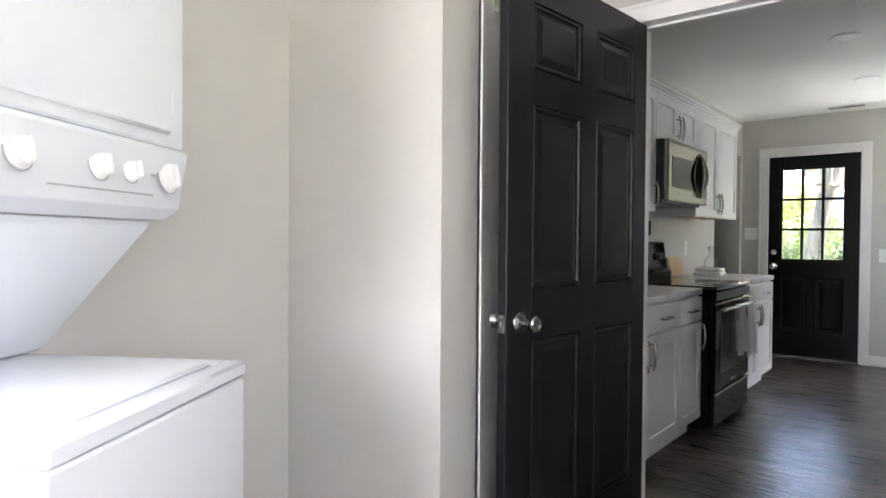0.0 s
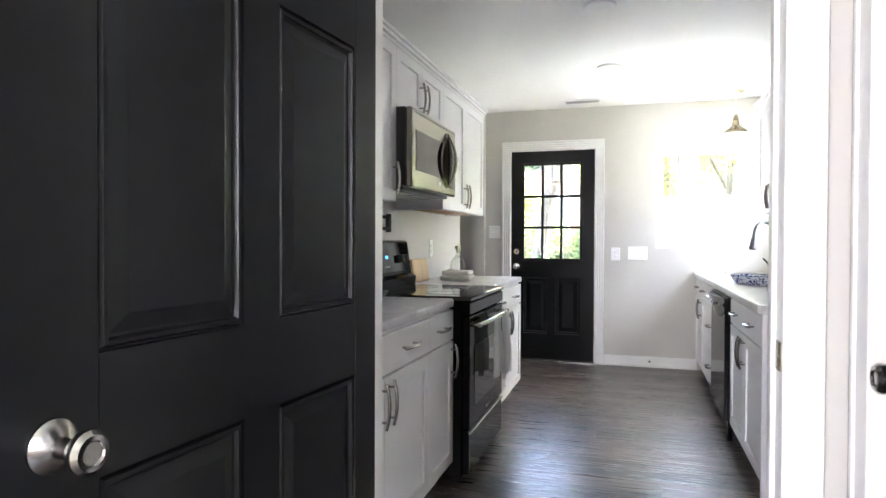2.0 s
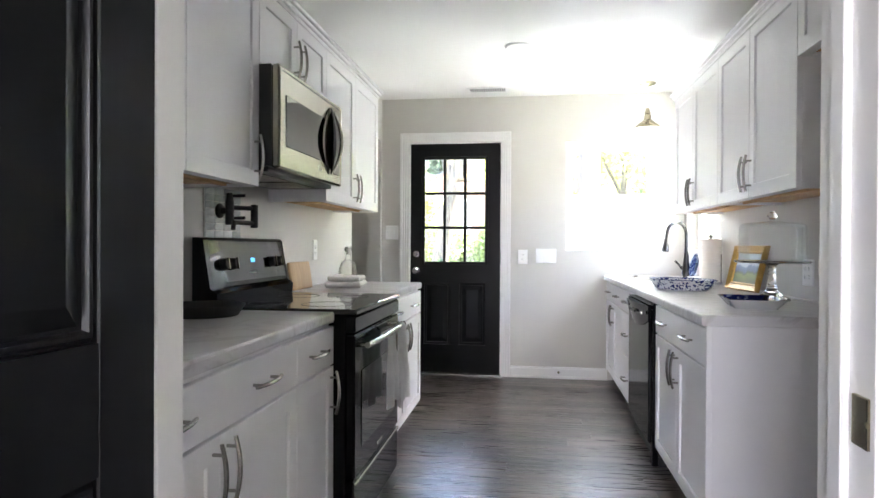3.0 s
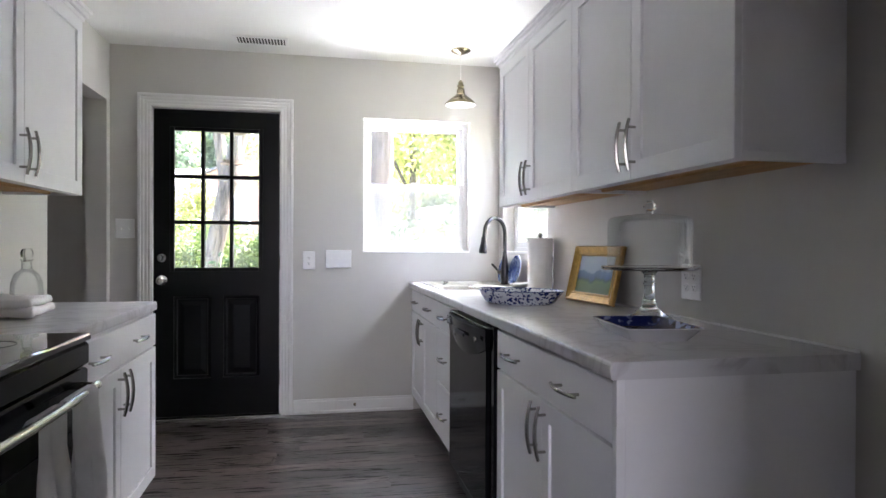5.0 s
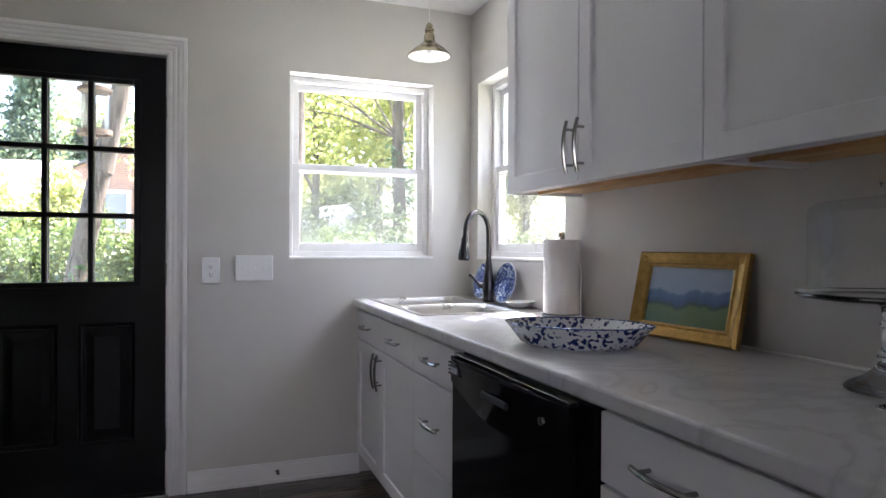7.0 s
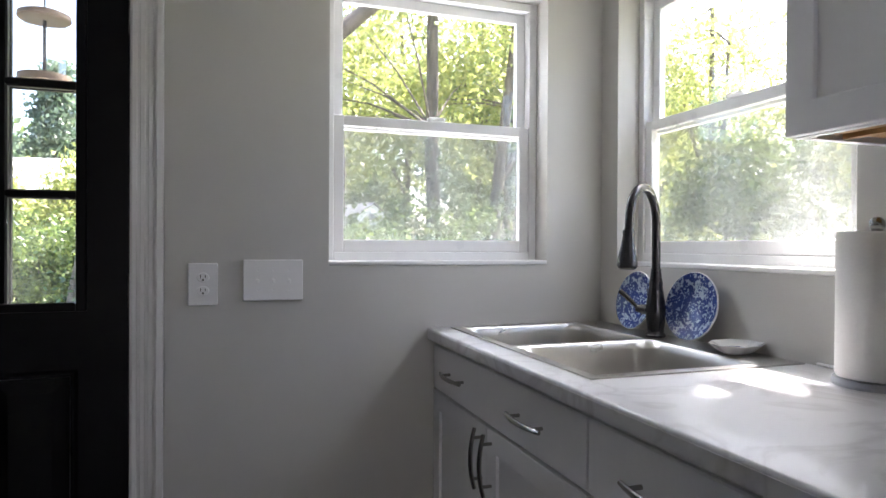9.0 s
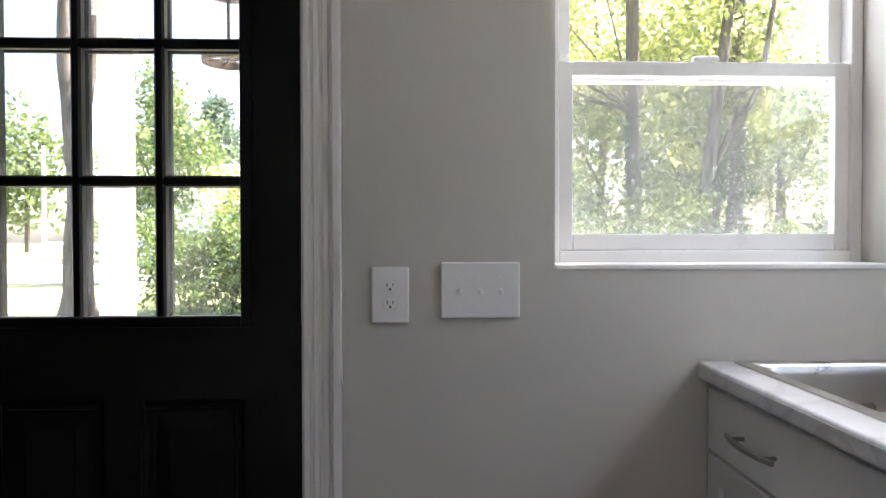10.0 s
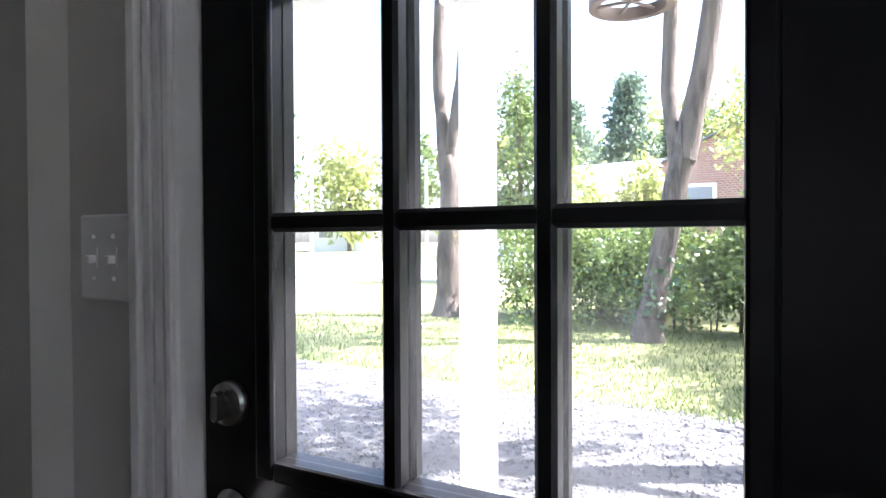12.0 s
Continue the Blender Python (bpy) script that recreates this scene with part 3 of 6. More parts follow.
# ---- windows ----
def double_hung(name, place, turn, w, h, label, pane=GLASS):
    """White double-hung window; local x along the wall, y outward, origin at the opening's lower corner."""
    ob = thing(name, place, label, "window", kind="structure", turn=turn)
    fw, y0 = 0.028, 0.085
    part("frame", boxes((0, y0, 0, fw, y0 + 0.07, h), (w - fw, y0, 0, w, y0 + 0.07, h), (fw, y0, 0, w - fw, y0 + 0.07, 0.03), (fw, y0, h - fw, w - fw, y0 + 0.07, h), r=0.002), WHITEPLASTIC, ob)
    mid = h * 0.495
    for nm, lo, hi, ya in (("lower_sash", 0.03, mid + 0.022, y0 + 0.008), ("upper_sash", mid - 0.02, h - fw, y0 + 0.038)):
        s = 0.034
        sash = part(nm, boxes((fw, ya, lo, fw + s, ya + 0.026, hi), (w - fw - s, ya, lo, w - fw, ya + 0.026, hi), (fw + s, ya + 0.0005, lo, w - fw - s, ya + 0.0255, lo + s + 0.006), (fw + s, ya + 0.0005, hi - s, w - fw - s, ya + 0.0255, hi), r=0.002), WHITEPLASTIC, ob)
        p = part("pane", boxes((fw + s - 0.004, ya + 0.011, lo + s, w - fw - s + 0.004, ya + 0.015, hi - s + 0.004)), pane if nm == "lower_sash" else GLASS, sash)
        p.visible_shadow = False
    # half-clear sheet added outside to give the lower sash its haze
    part("haze_screen", boxes((fw, y0 + 0.066, 0.03, w - fw, y0 + 0.067, mid)), SCREEN, ob, "fine grey screen added to haze the lower sash")
    part("sash_lock", boxes((w / 2 - 0.03, y0 - 0.004, mid + 0.02, w / 2 + 0.03, y0 + 0.02, mid + 0.034), r=0.004), WHITEPLASTIC, ob)
    part("sill", boxes((0, -0.004, -0.012, w, y0 + 0.09, 0.002), r=0.003), TRIM, ob)
    return ob


double_hung("window_1", (W1[0], YB, W1[2]), 0, W1[1] - W1[0], W1[3] - W1[2], "white double-hung window looking onto trees")
double_hung("window_2", (XR, W2[1], W2[2]), -90, W2[1] - W2[0], W2[3] - W2[2], "white double-hung window beside the sink", SIDEGLASS)
# window_4 and window_3 are invented, out of view, to go with the hall lamps
double_hung("window_4", (1.5, -0.5, 0.8), -90, 1.4, 1.3, "white double-hung window added in the unseen hall")
double_hung("window_3", (-0.35, -2.38, 0.9), 180, 1.1, 1.2, "white double-hung window added in the unseen hall")

# ---- cabinets ----
def pull(parent, place, out, length=0.13, upright=True):
    """Arched bar pull on two posts; out is +1 or -1 along local x."""
    bm = bmesh.new()
    n = 9
    pts, rad = [], []
    for k in range(n):
        u = -1 + 2 * k / (n - 1)
        depth = 0.022 + 0.012 * (1 - u * u)
        a = u * length * 0.62
        pts.append((place[0] + out * depth, place[1] + (0 if upright else a), place[2] + (a if upright else 0)))
        rad.append(0.0052 + 0.0012 * (1 - u * u))
    tube(bm, pts, rad, 8)
    for s in (-1, 1):
        a = s * length * 0.42
        y, z = place[1] + (0 if upright else a), place[2] + (a if upright else 0)
        tube(bm, [(place[0], y, z), (place[0] + out * 0.026, y, z)], 0.0045, 8)
    return part("handle", bm, NICKEL, parent, "brushed nickel bar pull", True)


def shaker(parent, x, out, y0, y1, z0, z1, hy=None, hz=None, name="door"):
    """Shaker door lying on the plane x, facing out (sign), with an optional upright pull."""
    t, s, g = 0.020, 0.058, 0.0015
    y0, y1, z0, z1 = y0 + g, y1 - g, z0 + g, z1 - g
    X = lambda d: x + out * d
    # one frame of stiles and rails with a small inner bevel, and the flat field set back in it
    bm = bmesh.new()
    rings = []
    for inset, depth in ((0.0, 0.0), (0.0, t - 0.0018), (0.0018, t), (s - 0.0015, t), (s, t - 0.0015), (s + 0.0005, t - 0.0095)):
        rings.append([bm.verts.new((X(depth), yy, zz)) for yy, zz in ((y0 + inset, z0 + inset), (y1 - inset, z0 + inset), (y1 - inset, z1 - inset), (y0 + inset, z1 - inset))])
    for r0, r1 in zip(rings, rings[1:]):
        for k in range(4):
            bm.faces.new((r0[k], r0[(k + 1) % 4], r1[(k + 1) % 4], r1[k]))
    bm.faces.new(rings[0][::-1])
    d = part(name, bm, CABINET, parent)
    part("panel", boxes((X(0.002), y0 + s - 0.003, z0 + s - 0.003, X(t - 0.009), y1 - s + 0.003, z1 - s + 0.003)), CABINET, d)
    if hy is not None:
        pull(d, (X(t), hy, hz), out)
    return d


def drawer(parent, x, out, y0, y1, z0, z1, handles):
    t, g = 0.020, 0.0015
    d = part("drawer_front", boxes((x, y0 + g, z0 + g, x + out * t, y1 - g, z1 - g), r=0.003), CABINET, parent)
    for hy in handles:
        pull(d, (x + out * t, hy, (z0 + z1) / 2), out, 0.135, False)
    return d


CT, CTH = 0.897, 0.04            # counter top height and thickness
BASE_TOP = CT - CTH


def base_cabinet(y0, y1, front, out, back, label, fronts, open_top=False):
    """A base unit from y0 to y1; front is the carcass front, out the way it faces."""
    ob = thing("base_cabinet", (front, y0, 0), label, "cabinet", "base cabinets")
    w, b = y1 - y0, back - front
    if open_top:
        t, s, top = 0.018, (1 if b > 0 else -1), BASE_TOP - 0.001
        part("body", boxes((0, 0.0008, 0.10, s * t, w - 0.0008, top), (b - s * t, 0.0008, 0.10, b, w - 0.0008, top), (s * t, 0.0008, 0.10, b - s * t, t, top), (s * t, w - t, 0.10, b - s * t, w - 0.0008, top), (s * t, t, 0.10, b - s * t, w - t, 0.118)), CABINET, ob)
    else:
        part("body", boxes((0, 0.0008, 0.10, b, w - 0.0008, BASE_TOP - 0.001), r=0.001), CABINET, ob)
    part("toe_kick", boxes((-out * 0.06, 0.001, 0.0, b, w - 0.001, 0.10)), CABINET, ob)
    for f in fronts:
        if f[0] == "door":
            _, a, c, lo, hi, hy = f
            shaker(ob, 0, out, a, c, lo, hi, hy, hi - 0.092)
        else:
            _, a, c, lo, hi, hs = f
            drawer(ob, 0, out, a, c, lo, hi, hs)
    return ob


def wall_cabinet(y0, y1, front, out, back, z0, z1, doors, label, handle_low=True):
    ob = thing("wall_cabinet", (front, y0, z0), label, "cabinet", "wall cabinets")
    w, b, h = y1 - y0, back - front, z1 - z0
    part("body", boxes((0, 0.0008, 0.022, b, w - 0.0008, h), r=0.001), CABINET, ob)
    part("light_rail", boxes((0, 0.0008, 0, -out * 0.018, w - 0.0008, 0.0218)), CABINET, ob)
    part("side_rail", boxes((-out * 0.0182, 0.0008, 0, b, 0.018, 0.0218)), CABINET, ob)
    part("side_rail", boxes((-out * 0.0182, w - 0.018, 0, b, w - 0.0008, 0.0218)), CABINET, ob)
    part("underside", boxes((-out * 0.018, 0.018, 0.012, b, w - 0.018, 0.0215), (-out * 0.10, 0.019, 0.003, -out * 0.118, w - 0.019, 0.012)), OAK, ob, "bare oak plywood underside")
    for a, c, hy in doors:
        shaker(ob, 0, out, a, c, 0.0, h, hy, 0.11)
    return ob


FR, FL = 0.45, -0.966            # carcass fronts of the right and left base units
# right run: sink unit, drawers, end unit
s0, s1 = 5.31, YB - 0.002
base_cabinet(s0, s1, FR, -1, XR - 0.002, "white sink cabinet with two shaker doors under a false drawer front", [
    ("drawer", 0, s1 - s0, 0.70, BASE_TOP - 0.012, ((s1 - s0) * 0.253, (s1 - s0) * 0.767)),
    ("door", 0, 0.487, 0.105, 0.695, 0.456), ("door", 0.487, s1 - s0, 0.105, 0.695, 0.518)], open_top=True)
d0, d1 = 4.867, 5.31
base_cabinet(d0, d1, FR, -1, XR - 0.002, "white narrow cabinet with three drawers", [
    ("drawer", 0, d1 - d0, 0.70, BASE_TOP - 0.012, ((d1 - d0) / 2,)), ("drawer", 0, d1 - d0, 0.405, 0.695, ((d1 - d0) / 2,)), ("drawer", 0, d1 - d0, 0.105, 0.40, ((d1 - d0) / 2,))])
e0, e1 = 3.163, 4.108
end = base_cabinet(e0, e1, FR, -1, XR - 0.002, "white end cabinet with a wide drawer over two shaker doors", [
    ("drawer", 0.01, e1 - e0, 0.70, BASE_TOP - 0.012, ((e1 - e0) * 0.272, (e1 - e0) * 0.780)),
    ("door", 0.01, (e1 - e0) / 2, 0.105, 0.695, (e1 - e0) / 2 - 0.035), ("door", (e1 - e0) / 2, e1 - e0, 0.105, 0.695, (e1 - e0) / 2 + 0.035)])
part("end_panel", boxes((0.0, -0.012, 0.0, XR - 0.004 - FR, 0.0, BASE_TOP - 0.002), r=0.001), CABINET, end, "plain white end panel")
part("corner_strip", boxes((-0.021, -0.012, 0.0, 0.0, 0.008, BASE_TOP - 0.002), r=0.001), CABINET, end)
# left run
n0, n1 = YK + 0.075, 2.63
base_cabinet(n0, n1, FL, 1, XL + 0.002, "white base cabinet with a wide drawer over two shaker doors", [
    ("drawer", 0, n1 - n0, 0.70, BASE_TOP - 0.012, ((n1 - n0) * 0.22, (n1 - n0) * 0.72)),
    ("door", 0, 2.13 - n0, 0.105, 0.695, 2.095 - n0), ("door", 2.13 - n0, n1 - n0, 0.105, 0.695, 2.165 - n0)])
base_cabinet(2.63, 3.005, FL, 1, XL + 0.002, "white narrow cabinet with a drawer over one shaker door", [
    ("drawer", 0, 0.375, 0.70, BASE_TOP - 0.012, (0.17,)), ("door", 0, 0.375, 0.105, 0.695, 0.335)])
f0, f1 = 3.815, 4.900
base_cabinet(f0, f1, FL, 1, XL + 0.002, "white base cabinet beyond the range with two shaker doors", [
    ("drawer", 0, f1 - f0, 0.70, BASE_TOP - 0.012, ((f1 - f0) * 0.26, (f1 - f0) * 0.72)),
    ("door", 0, 0.565, 0.105, 0.695, 0.53), ("door", 0.565, f1 - f0, 0.105, 0.695, 0.60)])

# wall cabinets, right then left
UR, UL, UZ0, UZ1 = 0.768, -1.252, 1.365, 2.127
UXB, UXL = XR - 0.002, XL + 0.002
wall_cabinet(4.175, 5.165, UR, -1, UXB, UZ0, UZ1, [(0, 0.512, 0.482), (0.512, 0.990, 0.542)], "white two-door wall cabinet beside the side window")
wall_cabinet(3.187, 4.175, UR, -1, UXB, UZ0, UZ1, [(0, 0.510, 0.480), (0.510, 0.988, 0.542)], "white two-door wall cabinet over the counter end")
wall_cabinet(2.21, 3.187, UR, -1, UXB, 1.845, UZ1, [(0, 0.488, 0.455), (0.488, 0.977, 0.521)], "short white wall cabinet over the empty fridge space")
wall_cabinet(YK + 0.075, 2.47, UL, 1, UXL, UZ0, UZ1, [(0, 0.42, 0.385), (0.42, 0.775, 0.455)], "white two-door wall cabinet by the laundry doorway")
wall_cabinet(2.47, 2.978, UL, 1, UXL, UZ0, UZ1, [(0, 0.508, 0.47)], "white single-door wall cabinet beside the microwave")
wall_cabinet(2.978, 3.768, UL, 1, UXL, 1.835, UZ1, [(0, 0.385, 0.35), (0.385, 0.79, 0.42)], "short white wall cabinet over the microwave")
wall_cabinet(3.768, 4.846, UL, 1, UXL, UZ0, UZ1, [(0, 0.52, 0.485), (0.52, 1.078, 0.555)], "white two-door wall cabinet beyond the microwave")


def crown(x, out, y0, y1, label):
    bm = bmesh.new()
    for d, lo, hi in ((0.022, 0.0, 0.02), (0.034, 0.02, 0.038), (0.046, 0.038, 0.056)):
        box(bm, x - out * 0.02, y0, UZ1 + lo, x + out * d, y1 + (d if out else 0), UZ1 + hi, r=0.003)
    return tagged(part("crown_trim", bm, CABINET), label, "trim", kind="structure")


crown(UR, -1, 1.625, 5.165, "white crown moulding on the cabinets")
crown(UL, 1, YK + 0.075, 4.846, "white crown moulding on the cabinets")

pan = thing("pantry_cabinet", (0.47, YK + 0.003, 0), "tall white pantry cabinet with two shaker doors", "cabinet")
part("body", boxes((0, 0, 0.1, XR - 0.003 - 0.47, 0.60, UZ1), (0.06, 0, 0, XR - 0.003 - 0.47, 0.60, 0.1), r=0.001), CABINET, pan)
shaker(pan, 0, -1, 0, 0.60, 0.105, 1.385, 0.565, 1.385 - 0.15)
shaker(pan, 0, -1, 0, 0.60, 1.39, UZ1, 0.565, 1.39 + 0.14)


# ---- counters with the sink cut-out ----
SX0, SX1, SY0, SY1 = 0.480, 1.045, 5.378, 6.225
def counter(name, rows, label):
    bm = bmesh.new()
    for row in rows:
        box(bm, *row, r=0.006, seg=2)
    return tagged(part(name, bm, COUNTER, smooth=True), label, "countertop")


CF = 0.409
bm = bmesh.new()
sx0, sx1, sy0, sy1 = SX0 + 0.02, SX1 - 0.02, SY0 + 0.02, SY1 - 0.02
y0, y1, x0, x1, zt, zb = 3.139, YB - 0.003, CF, XR - 0.003, CT, CT - CTH
grid = {}
xs, ys = (x0, sx0, sx1, x1), (y0, sy0, sy1, y1)
for z in (zt, zb):
    for x in xs:
        for y in ys:
            grid[x, y, z] = bm.verts.new((x, y, z))
for i in range(3):
    for j in range(3):
        if (i, j) != (1, 1):
            for z in (zt, zb):
                bm.faces.new([grid[xs[i + a], ys[j + b], z] for a, b in ((0, 0), (1, 0), (1, 1), (0, 1))])
for j in range(3):
    for x in (x0, x1):
        bm.faces.new([grid[x, ys[j], zt], grid[x, ys[j + 1], zt], grid[x, ys[j + 1], zb], grid[x, ys[j], zb]])
    for y in (y0, y1):
        bm.faces.new([grid[xs[j], y, zt], grid[xs[j + 1], y, zt], grid[xs[j + 1], y, zb], grid[xs[j], y, zb]])
for x in (sx0, sx1):
    bm.faces.new([grid[x, sy0, zt], grid[x, sy1, zt], grid[x, sy1, zb], grid[x, sy0, zb]])
for y in (sy0, sy1):
    bm.faces.new([grid[sx0, y, zt], grid[sx1, y, zt], grid[sx1, y, zb], grid[sx0, y, zb]])
edges = [e for e in bm.edges if all(abs(v.co.x - x0) < 1e-6 for v in e.verts) and abs(e.verts[0].co.z - e.verts[1].co.z) < 1e-6]
bmesh.ops.recalc_face_normals(bm, faces=bm.faces[:])
bmesh.ops.bevel(bm, geom=edges, offset=0.007, segments=3, affect="EDGES", profile=0.5)
top = tagged(part("countertop", bm, COUNTER, smooth=True), "pale marbled countertop with a sink cut-out", "countertop")
part("edge_band", boxes((CF - 0.0012, y0 + 0.004, CT - CTH + 0.008, CF + 0.004, y1, CT - 0.008)), COUNTER, top)
near_top = counter("countertop", [(XL + 0.003, YK + 0.004, CT - CTH, FL + 0.022, 3.003, CT)], "pale marbled countertop between the doorway and range")
far_top = counter("countertop", [(XL + 0.003, 3.818, CT - CTH, FL + 0.022, 4.915, CT)], "pale marbled countertop beyond the range")
part("edge_band", boxes((FL + 0.018, YK + 0.010, CT - CTH + 0.008, FL + 0.0232, 2.998, CT - 0.008)), COUNTER, near_top)
part("edge_band", boxes((FL + 0.018, 3.824, CT - CTH + 0.008, FL + 0.0232, 4.910, CT - 0.008)), COUNTER, far_top)
tagged(part("caulk_line", boxes((XR - 0.012, 3.14, CT + 0.0004, XR - 0.001, SY0 - 0.02, CT + 0.008), r=0.003), WHITEPLASTIC), "white caulk bead along the counter", "caulk", kind="structure")


# ---- appliances ----
def range_cooker():
    ob = thing("range", (-1.52, 3.010, 0), "black electric range with a glass cooktop and raised control panel", "range")
    w, f = 0.790, 0.625           # width along y, depth to the door
    part("body", boxes((0.0, 0.004, 0.03, f - 0.01, w - 0.004, 0.88), r=0.004), GLOSSBLACK, ob)
    part("cooktop", boxes((0.06, 0.0, 0.88, f + 0.035, w, 0.905), r=0.007), DARKGLASS, ob, "black glass cooktop", True)
    for cx, cy, r in ((0.22, 0.2, 0.075), (0.22, 0.57, 0.095), (0.48, 0.2, 0.105), (0.48, 0.57, 0.075)):
        part("burner_ring", lathe(bmesh.new(), [(r, 0), (r, 0.0006), (r - 0.0015, 0.0006), (r - 0.0015, 0)], 36, Matrix.Translation((cx, cy, 0.9052))), SLOT, ob)
    part("front_trim", boxes((f - 0.012, 0.002, 0.815, f + 0.03, w - 0.002, 0.878), r=0.006), GLOSSBLACK, ob)
    door = part("oven_door", boxes((f - 0.010, 0.006, 0.26, f + 0.028, w - 0.006, 0.808), r=0.006), GLOSSBLACK, ob, "glossy black oven door")
    part("window", boxes((f + 0.0275, 0.10, 0.36, f + 0.031, w - 0.10, 0.66), r=0.001), DARKGLASS, door, "dark oven window")
    hb = bmesh.new()
    tube(hb, [(f + 0.065 + 0.012 * (1 - u * u), 0.05 + (w - 0.10) * (u + 1) / 2, 0.765) for u in [-1 + k / 5 for k in range(11)]], 0.012, 12)
    for y in (0.06, w - 0.06):
        tube(hb, [(f + 0.025, y, 0.765), (f + 0.066, y, 0.765)], 0.010, 10)
    part("handle", hb, STEEL, door, "brushed steel bar handle", True)
    dr = part("drawer", boxes((f - 0.010, 0.006, 0.045, f + 0.026, w - 0.006, 0.250), r=0.006), GLOSSBLACK, ob)
    part("drawer_lip", boxes((f + 0.024, 0.01, 0.236, f + 0.034, w - 0.01, 0.250), r=0.003), STEEL, dr, "steel strip along the drawer")
    part("badge", boxes((f + 0.028, w / 2 - 0.05, 0.285, f + 0.0305, w / 2 + 0.05, 0.300), r=0.001), STEEL, door)
    for y in (0.05, w - 0.05):
        part("foot", lathe(bmesh.new(), [(0, 0), (0.018, 0), (0.018, 0.03), (0, 0.03)], 12, Matrix.Translation((f - 0.05, y, 0))), MATTBLACK, ob)
    # raised back panel, leaning back a little
    bp = bmesh.new()
    prof = [(0.0, 0.905), (0.10, 0.905), (0.105, 0.955), (0.075, 0.975), (0.045, 1.165), (0.03, 1.175), (0.0, 1.175)]
    a = [bp.verts.new((x, 0.002, z)) for x, z in prof]
    b = [bp.verts.new((x, w - 0.002, z)) for x, z in prof]
    bp.faces.new(a)
    bp.faces.new(b[::-1])
    for k in range(len(prof)):
        j = (k + 1) % len(prof)
        bp.faces.new((a[k], a[j], b[j], b[k]))
    panel = part("control_panel", bp, GLOSSBLACK, ob, "black control panel")
    tilt = Matrix.Translation((0.060, 0, 1.075)) @ Matrix.Rotation(radians(81.0), 4, "Y")
    part("panel_glass", boxes((-0.085, 0.03, 0.000, 0.085, w - 0.03, 0.003), r=0.001), DARKGLASS, panel, "glossy glass control face", at=tilt)
    for y in (0.12, 0.20, 0.60, 0.68):
        k = part("dial", lathe(bmesh.new(), [(0, 0), (0.026, 0), (0.025, 0.012), (0.020, 0.026), (0, 0.027)], 20), MATTBLACK, panel, "black control dial", True, at=tilt @ Matrix.Translation((0.01, y, 0.003)))
        part("pointer", boxes((-0.024, -0.004, 0.024, 0.024, 0.004, 0.034), r=0.002), STEEL, k)
    part("display", boxes((-0.012, 0.385, 0.0032, 0.006, 0.425, 0.0042)), BLUEDISPLAY, panel, "glowing blue clock digits", at=tilt)
    part("badge", boxes((0.048, 0.36, 0.0032, 0.056, 0.44, 0.0042)), GREYMARK, panel, at=tilt)


range_cooker()


def microwave():
    ob = thing("microwave", (XL + 0.004, 2.978, 1.425), "stainless over-range microwave with a black oval handle", "microwave")
    w, d, h = 0.785, 0.385, 0.405
    part("body", boxes((0, 0, 0.02, d - 0.035, w, h), r=0.003), MATTBLACK, ob)
    part("base", boxes((0.02, 0.01, 0.0, d - 0.05, w - 0.01, 0.02), r=0.004), MATTBLACK, ob)
    for k in range(2):
        part("filter", boxes((0.06, 0.08 + k * 0.32, -0.004, 0.28, 0.36 + k * 0.32, 0.001), r=0.001), STEEL, ob, "mesh grease filter")
    door = part("door", boxes((d - 0.035, 0, 0.012, d, w, h), r=0.008), STEEL, ob, "stainless steel door")
    part("top_vent", boxes((d - 0.03, 0.03, h - 0.022, d + 0.001, w - 0.03, h - 0.018)), SLOT, door)
    part("window", boxes((d - 0.002, 0.06, 0.10, d + 0.0025, 0.545, h - 0.105), r=0.002), DARKGLASS, door, "dark microwave window")
    part("keypad", boxes((d - 0.002, 0.655, 0.06, d + 0.002, 0.745, h - 0.07), r=0.002), DARKGLASS, door, "black keypad")
    hb = bmesh.new()
    us = [-1 + k / 7 for k in range(15)]
    tube(hb, [(d + 0.006 + 0.030 * (1 - u * u), 0.598 - 0.048 * (1 - u * u), 0.21 + u * 0.155) for u in us], [0.003 + 0.009 * (1 - u * u) for u in us], 10)
    handle = part("handle", hb, GUNMETAL, door, "dark lens-shaped handle", True)
    part("grip", tube(bmesh.new(), [(d + 0.006 + 0.034 * (1 - u * u), 0.602 + 0.050 * (1 - u * u), 0.21 + u * 0.155) for u in us], [0.003 + 0.006 * (1 - u * u) for u in us], 10), STEEL, handle, "bowed steel grip", True)
    li = bmesh.new()
    left_, right_ = [], []
    for u in us:
        left_.append(li.verts.new((d + 0.005, 0.599 - 0.046 * (1 - u * u), 0.21 + u * 0.15)))
        right_.append(li.verts.new((d + 0.005, 0.601 + 0.048 * (1 - u * u), 0.21 + u * 0.15)))
    for k in range(len(us) - 1):
        li.faces.new((left_[k], right_[k], right_[k + 1], left_[k + 1]))
    bmesh.ops.solidify(li, geom=li.faces[:], thickness=0.002)
    part("inset", li, STEEL, handle, smooth=True)
    part("badge", boxes((d, 0.44, 0.055, d + 0.003, 0.48, 0.080), r=0.001), GREYMARK, door)


microwave()


